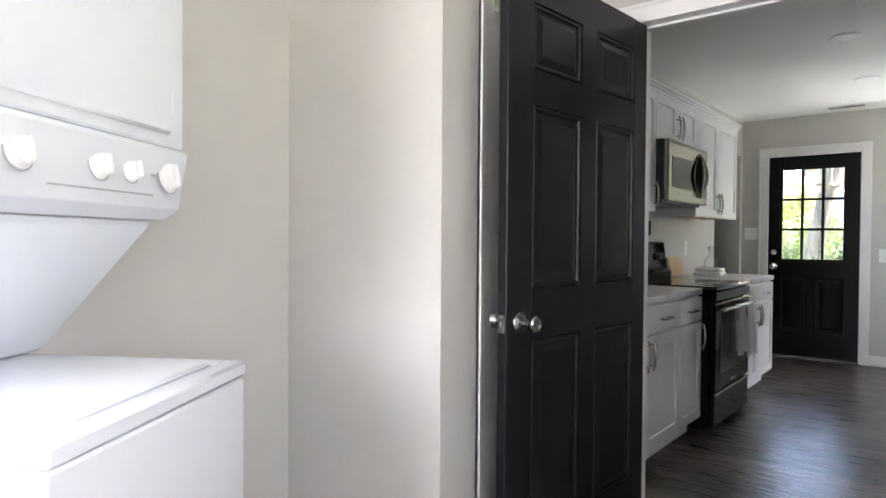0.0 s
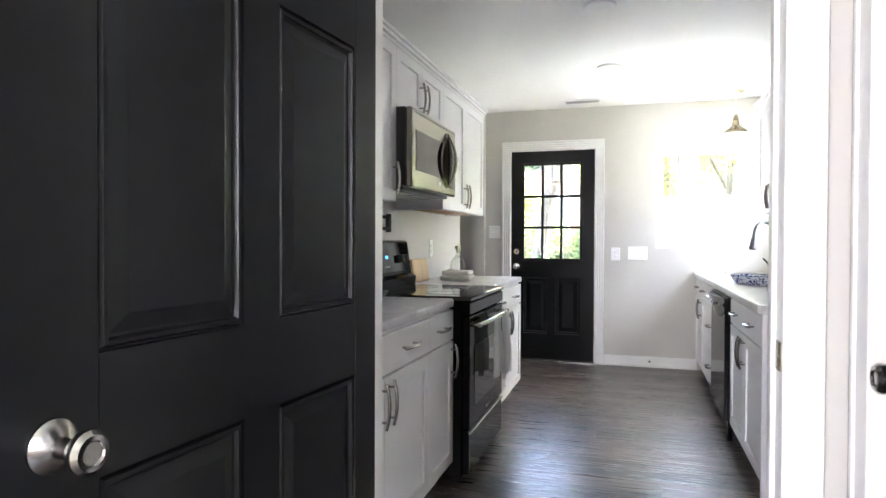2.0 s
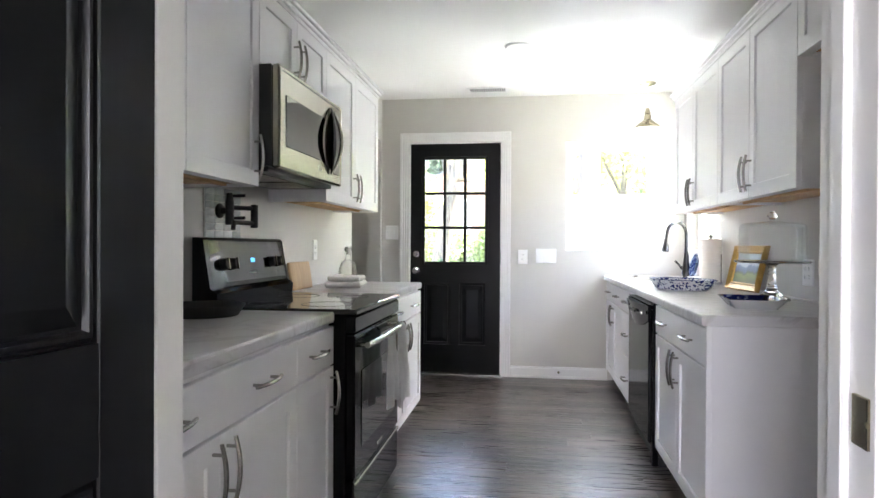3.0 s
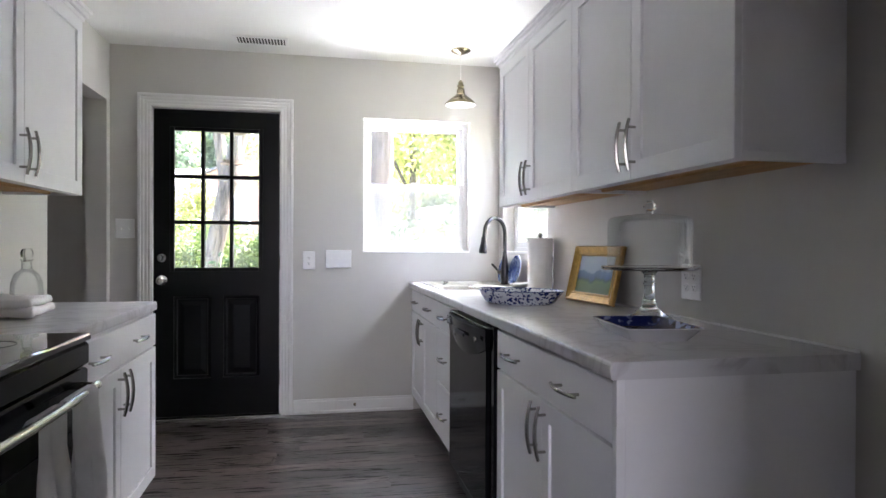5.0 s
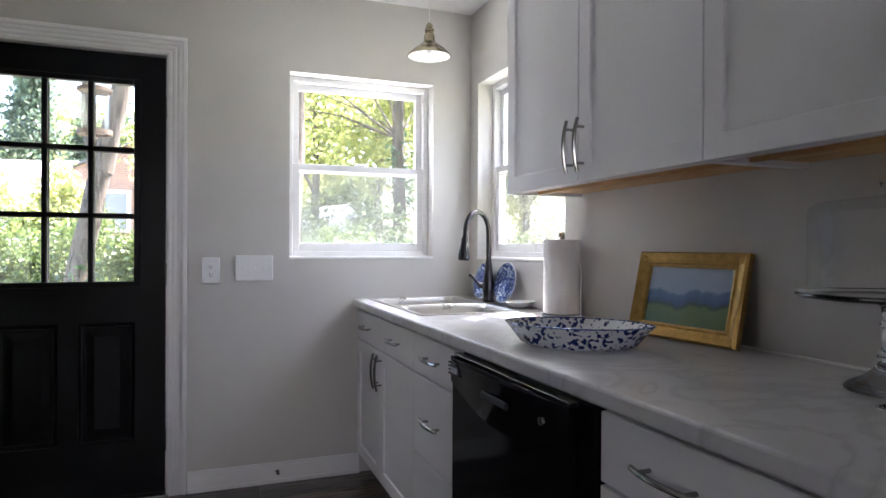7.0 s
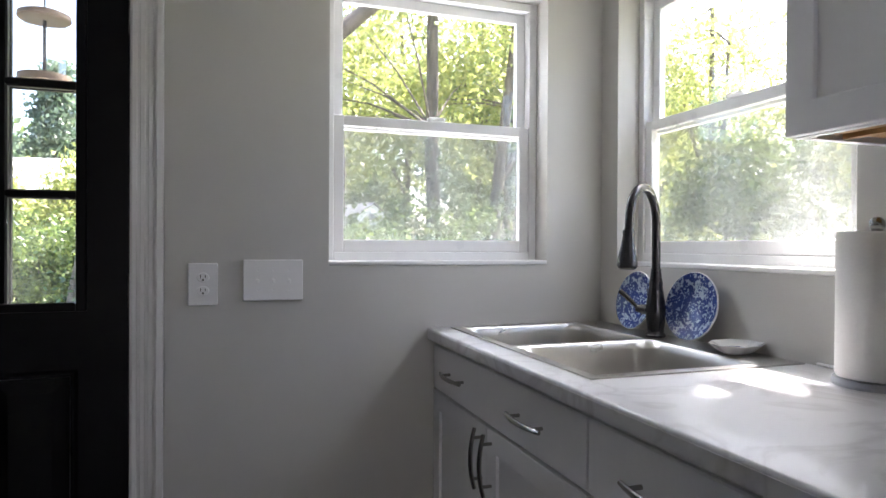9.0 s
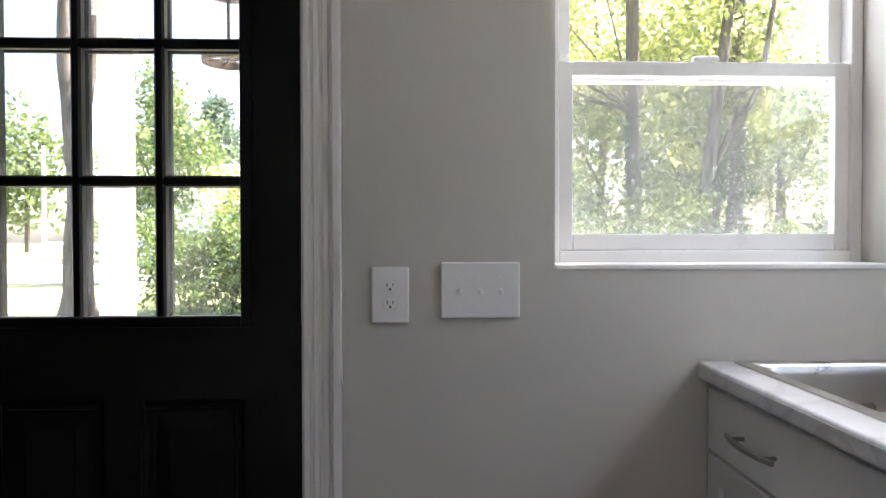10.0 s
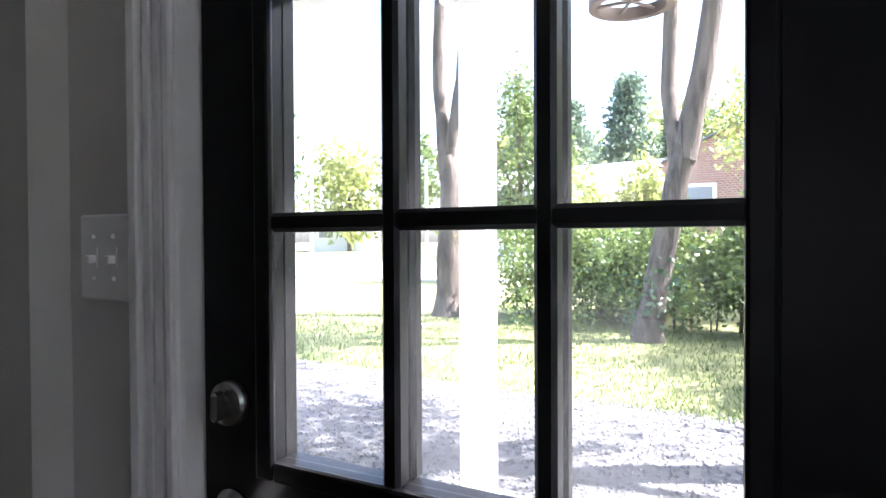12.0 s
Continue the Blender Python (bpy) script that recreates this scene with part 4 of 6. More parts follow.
def dishwasher():
    ob = thing("dishwasher", (FR - 0.030, 4.112, 0), "glossy black dishwasher with a curved control panel", "dishwasher")
    w = 0.750
    part("body", boxes((0.03, 0.0, 0.0, 0.58, w, BASE_TOP - 0.004)), MATTBLACK, ob)
    part("toe_panel", boxes((0.06, 0.004, 0.0, 0.08, w - 0.004, 0.10)), MATTBLACK, ob)
    part("door", boxes((-0.012, 0.07, 0.10, 0.028, w - 0.004, 0.775), r=0.006), GLOSSBLACK, ob, "glossy black door")
    part("side_filler", boxes((0.0, 0.004, 0.0, 0.03, 0.066, BASE_TOP - 0.006), r=0.002), GLOSSBLACK, ob)
    cp = bmesh.new()
    n = 13
    lo, hi = [], []
    for k in range(n):
        u = -1 + 2 * k / (n - 1)
        y = 0.07 + (w - 0.074) * k / (n - 1)
        out = -0.016 - 0.034 * (1 - u * u) ** 1.3
        low = 0.755 - 0.060 * (1 - u * u)
        lo.append([cp.verts.new((min(-0.0155, out * 0.45), y, low)), cp.verts.new((0.03, y, low))])
        hi.append([cp.verts.new((out, y, 0.832)), cp.verts.new((0.03, y, 0.836))])
    for k in range(n - 1):
        cp.faces.new((lo[k][0], lo[k + 1][0], hi[k + 1][0], hi[k][0]))
        cp.faces.new((lo[k][1], hi[k][1], hi[k + 1][1], lo[k + 1][1]))
        cp.faces.new((hi[k][0], hi[k + 1][0], hi[k + 1][1], hi[k][1]))
        cp.faces.new((lo[k][0], lo[k][1], lo[k + 1][1], lo[k + 1][0]))
    cp.faces.new((lo[0][0], hi[0][0], hi[0][1], lo[0][1]))
    cp.faces.new((lo[-1][0], lo[-1][1], hi[-1][1], hi[-1][0]))
    c = part("control_panel", cp, GLOSSBLACK, ob, "bowed black control panel", True)
    part("grip", boxes((-0.0505, 0.30, 0.772, -0.040, 0.45, 0.790), r=0.004), MATTBLACK, c, "dark finger grip")
    for k in range(4):
        part("vent_slat", boxes((-0.030, 0.655 + k * 0.006, 0.780 + k * 0.011, -0.016, 0.735, 0.786 + k * 0.011), r=0.002), MATTBLACK, c)
    # bright strip added in place of the highlight along the panel's top
    part("top_highlight", boxes((-0.012, 0.075, 0.837, 0.03, w - 0.008, 0.841), r=0.001), STEEL, ob, "thin steel strip for the highlight along the top")
    part("indicator", boxes((-0.0345, 0.66, 0.79, -0.030, 0.70, 0.806)), GREYMARK, c)
    part("dial", lathe(bmesh.new(), [(0, 0), (0.011, 0), (0.010, 0.006), (0, 0.007)], 18, Matrix.Translation((-0.0335, 0.15, 0.785)) @ Matrix.Rotation(radians(-92), 4, "Y")), STEEL, c, "small steel dial", True)


dishwasher()


def washer_stack():
    ob = thing("washer_dryer", (-1.372, -0.983, 0), "white stacked washer and dryer with round control dials", "washer", turn=32.0)
    w, f = 0.685, 0.68             # width along local y, depth of the washer
    part("washer_body", boxes((0.0, 0, 0.02, f - 0.004, w, 0.826), r=0.006), ENAMEL, ob)
    top = part("washer_top", boxes((0.0, -0.002, 0.830, f, w + 0.002, 0.870), r=0.008), ENAMEL, ob, smooth=True)
    part("lid", boxes((0.14, 0.05, 0.868, f - 0.050, w - 0.085, 0.884), r=0.010), ENAMEL, top, "white washer lid", True)
    part("lid_grip", boxes((f - 0.075, w - 0.085, 0.8702, f - 0.045, w - 0.03, 0.874), r=0.002), ENAMEL, top)
    d = 0.028                      # the dryer overhangs to one side
    def prism(prof, y0, y1):
        bm = bmesh.new()
        a = [bm.verts.new((x, y0, z)) for x, z in prof]
        b = [bm.verts.new((x, y1, z)) for x, z in prof]
        bm.faces.new(a)
        bm.faces.new(b[::-1])
        for k in range(len(prof)):
            j = (k + 1) % len(prof)
            bm.faces.new((a[k], a[j], b[j], b[k]))
        bmesh.ops.bevel(bm, geom=[e for e in bm.edges], offset=0.004, segments=2, affect="EDGES", profile=0.5)
        return bm
    part("column", prism([(0.0, 0.871), (0.065, 0.871), (0.085, 0.882), (0.395, 1.215), (0.40, 1.232), (0.0, 1.232)], 0.0, w + d - 0.006), ENAMEL, ob, "sloping white column")
    part("dryer_body", boxes((0.0, 0, 1.418, 0.492, w + d, 2.02), r=0.006), ENAMEL, ob)
    dd = part("dryer_door", boxes((0.488, 0.05, 1.447, 0.506, w + d - 0.072, 1.955), r=0.010), ENAMEL, ob, "white dryer door", True)
    part("door_hinge", boxes((0.490, w + d - 0.072, 1.50, 0.503, w + d - 0.062, 1.56), r=0.002), ENAMEL, dd)
    c = part("control_panel", prism([(0.0, 1.233), (0.435, 1.233), (0.478, 1.262), (0.503, 1.405), (0.495, 1.415), (0.0, 1.415)], -0.003, w + d + 0.004), ENAMEL, ob, "white control panel")
    lean = Matrix.Translation((0.4925, 0, 1.340)) @ Matrix.Rotation(radians(80.0), 4, "Y")
    for y, r in ((w - 0.528, 0.032), (w - 0.312, 0.030), (w - 0.204, 0.026), (w - 0.051, 0.040)):
        dial = part("dial", lathe(bmesh.new(), [(0, 0), (r, 0), (r, 0.003), (r * 0.82, 0.004), (r * 0.78, 0.020), (r * 0.6, 0.024), (0, 0.024)], 28), WHITEPLASTIC, c, "round white dial", True, at=lean @ Matrix.Translation((0, y, 0.001)))
        part("grip", boxes((-r * 0.7, -0.005, 0.022, r * 0.7, 0.005, 0.033), r=0.003), WHITEPLASTIC, dial)
        part("dial_ring", lathe(bmesh.new(), [(r + 0.001, 0), (r + 0.001, 0.0012), (r + 0.004, 0.0012), (r + 0.004, 0)], 28), GREYMARK, c, at=lean @ Matrix.Translation((0, y, 0.001)))
    mk = bmesh.new()
    for y, l in ((w - 0.528, 0.08), (w - 0.312, 0.10), (w - 0.204, 0.03)):
        box(mk, -0.054, y - l / 2, 0.001, -0.050, y + l / 2, 0.0016)
    box(mk, 0.050, w - 0.47, 0.001, 0.054, w - 0.13, 0.0016)
    box(mk, 0.0, w - 0.125, 0.001, 0.003, w - 0.10, 0.0016)
    part("print", mk, GREYMARK, c, "faint grey printing", at=lean)


washer_stack()

# ---- fixtures and small things ----
def patterned(name, base, ink, scale=26.0, cut=0.52, rough=0.12, fine=3.0):
    """Glazed china with a printed blue pattern."""
    m = bpy.data.materials.new(name)
    m.use_nodes = True
    nodes, links = m.node_tree.nodes, m.node_tree.links
    bsdf = nodes["Principled BSDF"]
    tc = nodes.new("ShaderNodeTexCoord")
    nz = nodes.new("ShaderNodeTexNoise")
    nz.inputs["Scale"].default_value, nz.inputs["Detail"].default_value, nz.inputs["Distortion"].default_value = scale, 2.0, 1.4
    vo = nodes.new("ShaderNodeTexVoronoi")
    vo.inputs["Scale"].default_value = scale * fine
    links.new(tc.outputs["Object"], nz.inputs["Vector"])
    links.new(tc.outputs["Object"], vo.inputs["Vector"])
    add = nodes.new("ShaderNodeMath")
    add.operation = "MULTIPLY_ADD"
    add.inputs[1].default_value = 0.35
    links.new(vo.outputs["Distance"], add.inputs[0])
    links.new(nz.outputs["Fac"], add.inputs[2])
    ramp = nodes.new("ShaderNodeValToRGB")
    e = ramp.color_ramp.elements
    e[0].position, e[0].color = cut + 0.08, (*ink, 1)
    e[1].position, e[1].color = cut + 0.15, (*base, 1)
    links.new(add.outputs[0], ramp.inputs["Fac"])
    links.new(ramp.outputs["Color"], bsdf.inputs["Base Color"])
    bsdf.inputs["Roughness"].default_value = rough
    bsdf.inputs["Coat Weight"].default_value = 0.3
    return m


CHINA = patterned("blue and white china", (0.70, 0.73, 0.79), (0.02, 0.035, 0.17), 34.0, 0.515, fine=2.2)
CHINABLUE = patterned("blue printed china", (0.34, 0.42, 0.57), (0.018, 0.04, 0.18), 52.0, 0.625, fine=3.2)
TRAYBLUE = patterned("dark blue glazed tray", (0.20, 0.24, 0.40), (0.008, 0.014, 0.095), 16.0, 0.66)
PORCELAIN = material("white glazed porcelain", (0.74, 0.74, 0.75), 0.12, vary=0.02, scale=12, fine=80, bump=0.0, coat=0.3)


def canvas():
    """A small landscape: pale sky, blue hills, green meadow."""
    m = bpy.data.materials.new("painted landscape")
    m.use_nodes = True
    nodes, links = m.node_tree.nodes, m.node_tree.links
    bsdf = nodes["Principled BSDF"]
    tc = nodes.new("ShaderNodeTexCoord")
    sep = nodes.new("ShaderNodeSeparateXYZ")
    nz = nodes.new("ShaderNodeTexNoise")
    nz.inputs["Scale"].default_value, nz.inputs["Detail"].default_value = 22.0, 5.0
    links.new(tc.outputs["Object"], sep.inputs[0])
    links.new(tc.outputs["Object"], nz.inputs["Vector"])
    a = nodes.new("ShaderNodeMath")
    a.operation = "MULTIPLY_ADD"
    a.inputs[1].default_value = 0.028
    links.new(nz.outputs["Fac"], a.inputs[0])
    hills = nodes.new("ShaderNodeTexNoise")
    hills.noise_dimensions = "1D"
    hills.inputs["Scale"].default_value, hills.inputs["Detail"].default_value = 11.0, 2.0
    links.new(sep.outputs["X"], hills.inputs["W"])
    ridge = nodes.new("ShaderNodeMath")
    ridge.operation = "MULTIPLY_ADD"
    ridge.inputs[1].default_value = -0.055
    links.new(hills.outputs["Fac"], ridge.inputs[0])
    links.new(sep.outputs["Z"], ridge.inputs[2])
    links.new(ridge.outputs[0], a.inputs[2])
    r = nodes.new("ShaderNodeMapRange")
    r.inputs["From Min"].default_value, r.inputs["From Max"].default_value = 0.040, 0.195
    links.new(a.outputs[0], r.inputs["Value"])
    ramp = nodes.new("ShaderNodeValToRGB")
    e = ramp.color_ramp.elements
    e[0].position, e[0].color = 0.0, (0.10, 0.15, 0.04, 1)
    e[1].position, e[1].color = 1.0, (0.42, 0.50, 0.60, 1)
    for p, c in ((0.26, (0.13, 0.20, 0.06, 1)), (0.34, (0.05, 0.09, 0.06, 1)), (0.42, (0.07, 0.12, 0.22, 1)), (0.56, (0.12, 0.20, 0.36, 1)), (0.62, (0.36, 0.45, 0.58, 1))):
        q = e.new(p)
        q.color = c
    links.new(r.outputs["Result"], ramp.inputs["Fac"])
    links.new(ramp.outputs["Color"], bsdf.inputs["Base Color"])
    bsdf.inputs["Roughness"].default_value = 0.3
    return m


CANVAS = canvas()


def sink():
    ob = thing("sink", (SX0, SY0, CT), "double-bowl stainless steel drop-in sink", "sink")
    w, l = SX1 - SX0, SY1 - SY0
    x0, x1, z = 0.024, w - 0.112, 0.004
    bowls = ((0.026, l / 2 - 0.011), (l / 2 + 0.011, l - 0.026))
    xs_, ys_ = (0, x0, x1, w), (0, bowls[0][0], bowls[0][1], bowls[1][0], bowls[1][1], l)
    bm = bmesh.new()
    v = {(i, j): bm.verts.new((xs_[i], ys_[j], z)) for i in range(4) for j in range(6)}
    for i in range(3):
        for j in range(5):
            if not (i == 1 and j in (1, 3)):
                bm.faces.new((v[i, j], v[i + 1, j], v[i + 1, j + 1], v[i, j + 1]))
    border = [e for e in bm.edges if e.is_boundary and all(min(c.co.x, w - c.co.x, c.co.y, l - c.co.y) < 1e-6 for c in e.verts)]
    ex = bmesh.ops.extrude_edge_only(bm, edges=border)
    for g_ in ex["geom"]:
        if isinstance(g_, bmesh.types.BMVert):
            g_.co.z = 0.0005
    part("rim", bm, SINKSTEEL, ob, "flat steel rim")
    for a, b in bowls:
        bb = bmesh.new()
        rings = []
        cx, cy, hx, hy = (x0 + x1) / 2, (a + b) / 2, (x1 - x0) / 2, (b - a) / 2
        for inset, depth, rr in ((0.0, z, 0.0015), (0.004, -0.004, 0.05), (0.010, -0.02, 0.06), (0.020, -0.165, 0.06), (0.045, -0.192, 0.05), (0.10, -0.198, 0.03)):
            ring = []
            for q in range(4):
                sx, sy = ((1, 1), (-1, 1), (-1, -1), (1, -1))[q]
                rad = rr
                for k in range(6):
                    t = math.pi / 2 * (q + k / 5)
                    ring.append(bb.verts.new((cx + sx * (hx - inset - rad) + rad * math.cos(t), cy + sy * (hy - inset - rad) + rad * math.sin(t), depth)))
            rings.append(ring)
        for r0, r1 in zip(rings, rings[1:]):
            m_ = len(r0)
            for k in range(m_):
                bb.faces.new((r0[k], r0[(k + 1) % m_], r1[(k + 1) % m_], r1[k]))
        bb.faces.new(rings[-1])
        bowl = part("bowl", bb, SINKSTEEL, ob, "brushed steel bowl", True)
        part("drain", lathe(bmesh.new(), [(0, 0.001), (0.02, 0.001), (0.032, 0.004), (0.038, 0.003), (0.04, 0)], 20, Matrix.Translation((cx, cy, -0.198))), CHROME, bowl)
    return ob


sink()


def faucet():
    ob = thing("faucet", (0.985, 5.835, CT + 0.0045), "dark gunmetal pull-down kitchen faucet with a high arc", "faucet")
    part("body", lathe(bmesh.new(), [(0, 0), (0.028, 0), (0.029, 0.006), (0.024, 0.012), (0.0235, 0.02), (0.028, 0.05), (0.029, 0.08), (0.023, 0.125), (0.019, 0.15), (0.0205, 0.155), (0.019, 0.162), (0.016, 0.18), (0.0145, 0.20), (0, 0.20)], 24), GUNMETAL, ob, smooth=True)
    d = Vector((-0.85, -0.53, 0)).normalized()
    r = 0.098
    pts = [(0, 0, 0.19), (0, 0, 0.25), (0, 0, 0.325)]
    pts += [tuple(d * (r - r * math.cos(a)) + Vector((0, 0, 0.335 + r * math.sin(a)))) for a in [math.pi * k / 12 for k in range(1, 12)]]
    tipc = d * (2 * r)
    pts.append((tipc.x, tipc.y, 0.335))
    pts.append((tipc.x + d.x * 0.004, tipc.y + d.y * 0.004, 0.30))
    part("spout", tube(bmesh.new(), pts, 0.0125, 14), GUNMETAL, ob, smooth=True)
    m = Matrix.Translation((tipc.x + d.x * 0.006, tipc.y + d.y * 0.006, 0.31)) @ Matrix.Rotation(radians(175), 4, Vector((-d.y, d.x, 0)))
    head = part("spray_head", lathe(bmesh.new(), [(0, 0), (0.0145, 0), (0.0165, 0.006), (0.0155, 0.012), (0.018, 0.04), (0.026, 0.080), (0.0275, 0.098), (0.023, 0.104), (0, 0.104)], 24, m), GUNMETAL, ob, "flared spray head", True)
    part("nozzle", lathe(bmesh.new(), [(0, 0.1045), (0.021, 0.1045), (0.020, 0.107), (0, 0.107)], 20, m), STEEL, head)
    lv = bmesh.new()
    tube(lv, [(0, 0, 0.075), (-0.02, 0.035, 0.078), (-0.028, 0.052, 0.08)], [0.016, 0.015, 0.011], 12)
    tube(lv, [(-0.026, 0.048, 0.08), (-0.05, 0.075, 0.115), (-0.062, 0.090, 0.13)], [0.006, 0.0075, 0.008], 10)
    part("lever", lv, GUNMETAL, ob, "side lever", True)


faucet()


def wall_plate(place, turn, width, kind, label):
    """Cover plate on a wall; local -y faces the room. kind: list of 'outlet' or 'switch' gangs."""
    ob = thing("outlet" if kind[0] == "outlet" else "light_switch", place, label, "outlet" if kind[0] == "outlet" else "light switch", turn=turn)
    h = 0.124
    part("cover", boxes((-width / 2, -0.007, -h / 2, width / 2, 0.0, h / 2), r=0.004), WHITEPLASTIC, ob)
    n_ = len(kind)
    for k, what in enumerate(kind):
        x = (k - (n_ - 1) / 2) * 0.046
        if what == "outlet":
            for z in (-0.0195, 0.0195):
                f = bmesh.new()
                lathe(f, [(0, 0.0095), (0.0155, 0.0095), (0.017, 0.008), (0.0175, 0.005)], 24, Matrix.Translation((x, 0, z)) @ Matrix.Diagonal((1, 1, 0.84, 1)) @ Matrix.Rotation(radians(90), 4, "X"))
                face = part("receptacle", f, WHITEPLASTIC, ob)
                part("slot", boxes((x - 0.0075, -0.0099, z - 0.001, x - 0.0055, -0.0090, z + 0.008)), SLOT, face)
                part("slot", boxes((x + 0.0055, -0.0099, z, x + 0.0075, -0.0090, z + 0.007)), SLOT, face)
                part("slot", boxes((x - 0.0025, -0.0099, z - 0.009, x + 0.0025, -0.0090, z - 0.004)), SLOT, face)
        else:
            part("toggle_frame", boxes((x - 0.0075, -0.0078, -0.014, x + 0.0075, -0.0055, 0.014)), WHITEPLASTIC, ob)
            part("toggle", boxes((x - 0.0045, -0.019, -0.009, x + 0.0045, -0.0055, 0.003), r=0.0015), WHITEPLASTIC, ob)
            for z in (-0.03, 0.03):
                part("screw", lathe(bmesh.new(), [(0, -0.001), (0.003, 0), (0.003, 0.001)], 8, Matrix.Translation((x, -0.0075, z)) @ Matrix.Rotation(radians(90), 4, "X")), WHITEPLASTIC, ob)
    return ob


wall_plate((-0.2815, YB - 0.0005, 1.050), 0, 0.083, ["outlet"], "white duplex outlet on the back wall")
wall_plate((-0.0825, YB - 0.0005, 1.060), 0, 0.176, ["switch"] * 3, "white triple toggle switch on the back wall")
wall_plate((-1.446, YB - 0.0005, 1.258), 0, 0.116, ["switch"] * 2, "white double toggle switch beside the back door")
wall_plate((XR - 0.0005, 3.845, 1.030), -90, 0.117, ["outlet"] * 2, "white double outlet over the counter")
wall_plate((XL + 0.0005, 4.47, 1.116), 90, 0.071, ["outlet"], "white outlet over the far counter")


def pendant():
    ob = thing("pendant_lamp", (0.70, 5.91, 2.085), "antique brass pendant lamp with a small flared shade", "lamp")
    h = CEIL - 2.085
    part("canopy", lathe(bmesh.new(), [(0, h), (0.064, h), (0.066, h - 0.006), (0.055, h - 0.016), (0.02, h - 0.024), (0.008, h - 0.032), (0, h - 0.032)], 28), BRASS, ob, smooth=True)
    part("cord", tube(bmesh.new(), [(0, 0, 0.15), (0, 0, h - 0.03)], 0.0022, 6), WHITEPLASTIC, ob)
    part("socket", lathe(bmesh.new(), [(0, 0.165), (0.008, 0.16), (0.016, 0.15), (0.017, 0.135), (0.023, 0.13), (0.023, 0.118), (0.018, 0.112), (0.026, 0.10), (0.027, 0.075), (0.032, 0.066), (0, 0.066)], 24), BRASS, ob, smooth=True)
    part("shade", lathe(bmesh.new(), [(0.030, 0.068), (0.045, 0.055), (0.075, 0.034), (0.103, 0.006), (0.105, 0.0), (0.102, 0.0), (0.073, 0.031), (0.044, 0.051), (0.029, 0.064)], 36), BRASS, ob, "flared brass shade", True)
    part("shade_lining", lathe(bmesh.new(), [(0.028, 0.0625), (0.043, 0.0495), (0.072, 0.0295), (0.101, -0.001)], 36), WHITEPLASTIC, ob, "white enamel lining", True)
    part("bulb", lathe(bmesh.new(), [(0, 0.0), (0.018, 0.006), (0.026, 0.024), (0.02, 0.045), (0.012, 0.06)], 20), WHITEPLASTIC, ob, "frosted bulb, off", True)


pendant()

vent = thing("ceiling_vent", (-0.577, 5.985, CEIL), "white louvred ceiling vent", "vent")
# dark sheet on the closed ceiling, painted as the duct's shade
part("backing", boxes((-0.15, -0.065, -0.003, 0.15, 0.065, -0.0005)), SLOT, vent, "dark sheet for the shade inside the duct")
fr = bmesh.new()
for row in ((-0.17, -0.085, 0.17, -0.06), (-0.17, 0.06, 0.17, 0.085), (-0.17, -0.06, -0.145, 0.06), (0.145, -0.06, 0.17, 0.06)):
    box(fr, row[0], row[1], -0.007, row[2], row[3], -0.0005, r=0.002)
part("frame", fr, WHITEPLASTIC, vent)
slat_mesh = None
for k in range(15):
    x = -0.133 + k * 0.019
    if slat_mesh is None:
        s_ = part("slat", boxes((-0.006, -0.06, -0.0015, 0.006, 0.06, 0.0)), WHITEPLASTIC, vent, at=Matrix.Translation((x, 0, -0.004)) @ Matrix.Rotation(radians(35), 4, "Y"))
        slat_mesh = s_.data
    else:
        s_ = new("slat", slat_mesh)
        s_.parent = vent
        s_.matrix_basis = Matrix.Translation((x, 0, -0.004)) @ Matrix.Rotation(radians(35), 4, "Y")

for y in (3.60, 4.86):
    ob = thing("ceiling_light", (-0.30, y, CEIL), "round white flush ceiling light, off", "ceiling light", "ceiling lights")
    part("trim_ring", lathe(bmesh.new(), [(0.062, -0.0005), (0.088, -0.0005), (0.088, -0.006), (0.080, -0.012), (0.062, -0.010)], 36), WHITEPLASTIC, ob, smooth=True)
    part("diffuser", lathe(bmesh.new(), [(0, -0.009), (0.063, -0.009), (0.063, -0.006)], 32), WHITEPLASTIC, ob, "frosted lens")


# things on the sink counter
def plate(place, turn, lean, r, label):
    ob = thing("plate", place, label, "plate", "blue plates")
    m = Matrix.Translation((0, 0, r * math.cos(radians(lean)) + 0.0)) @ Matrix.Rotation(radians(turn), 4, "Z") @ Matrix.Rotation(radians(-90 + lean), 4, "Y")
    part("dish", lathe(bmesh.new(), [(0, 0.004), (r * 0.55, 0.004), (r * 0.64, 0.009), (r * 0.96, 0.016), (r, 0.014), (r * 0.97, 0.011), (r * 0.62, 0.003), (r * 0.5, 0.0), (0, 0.0)], 40), CHINABLUE, ob, smooth=True, at=m)
    part("gilt_edge", lathe(bmesh.new(), [(r * 0.975, 0.0163), (r * 1.004, 0.0145), (r * 0.985, 0.0115)], 40), PORCELAIN, ob, at=m)


plate((1.030, 5.985, CT + 0.0045), 0, 12, 0.094, "blue and white plate leaning on the wall behind the faucet")
plate((1.030, 5.725, CT + 0.0045), 4, 12, 0.098, "blue and white plate leaning on the wall beside the faucet")

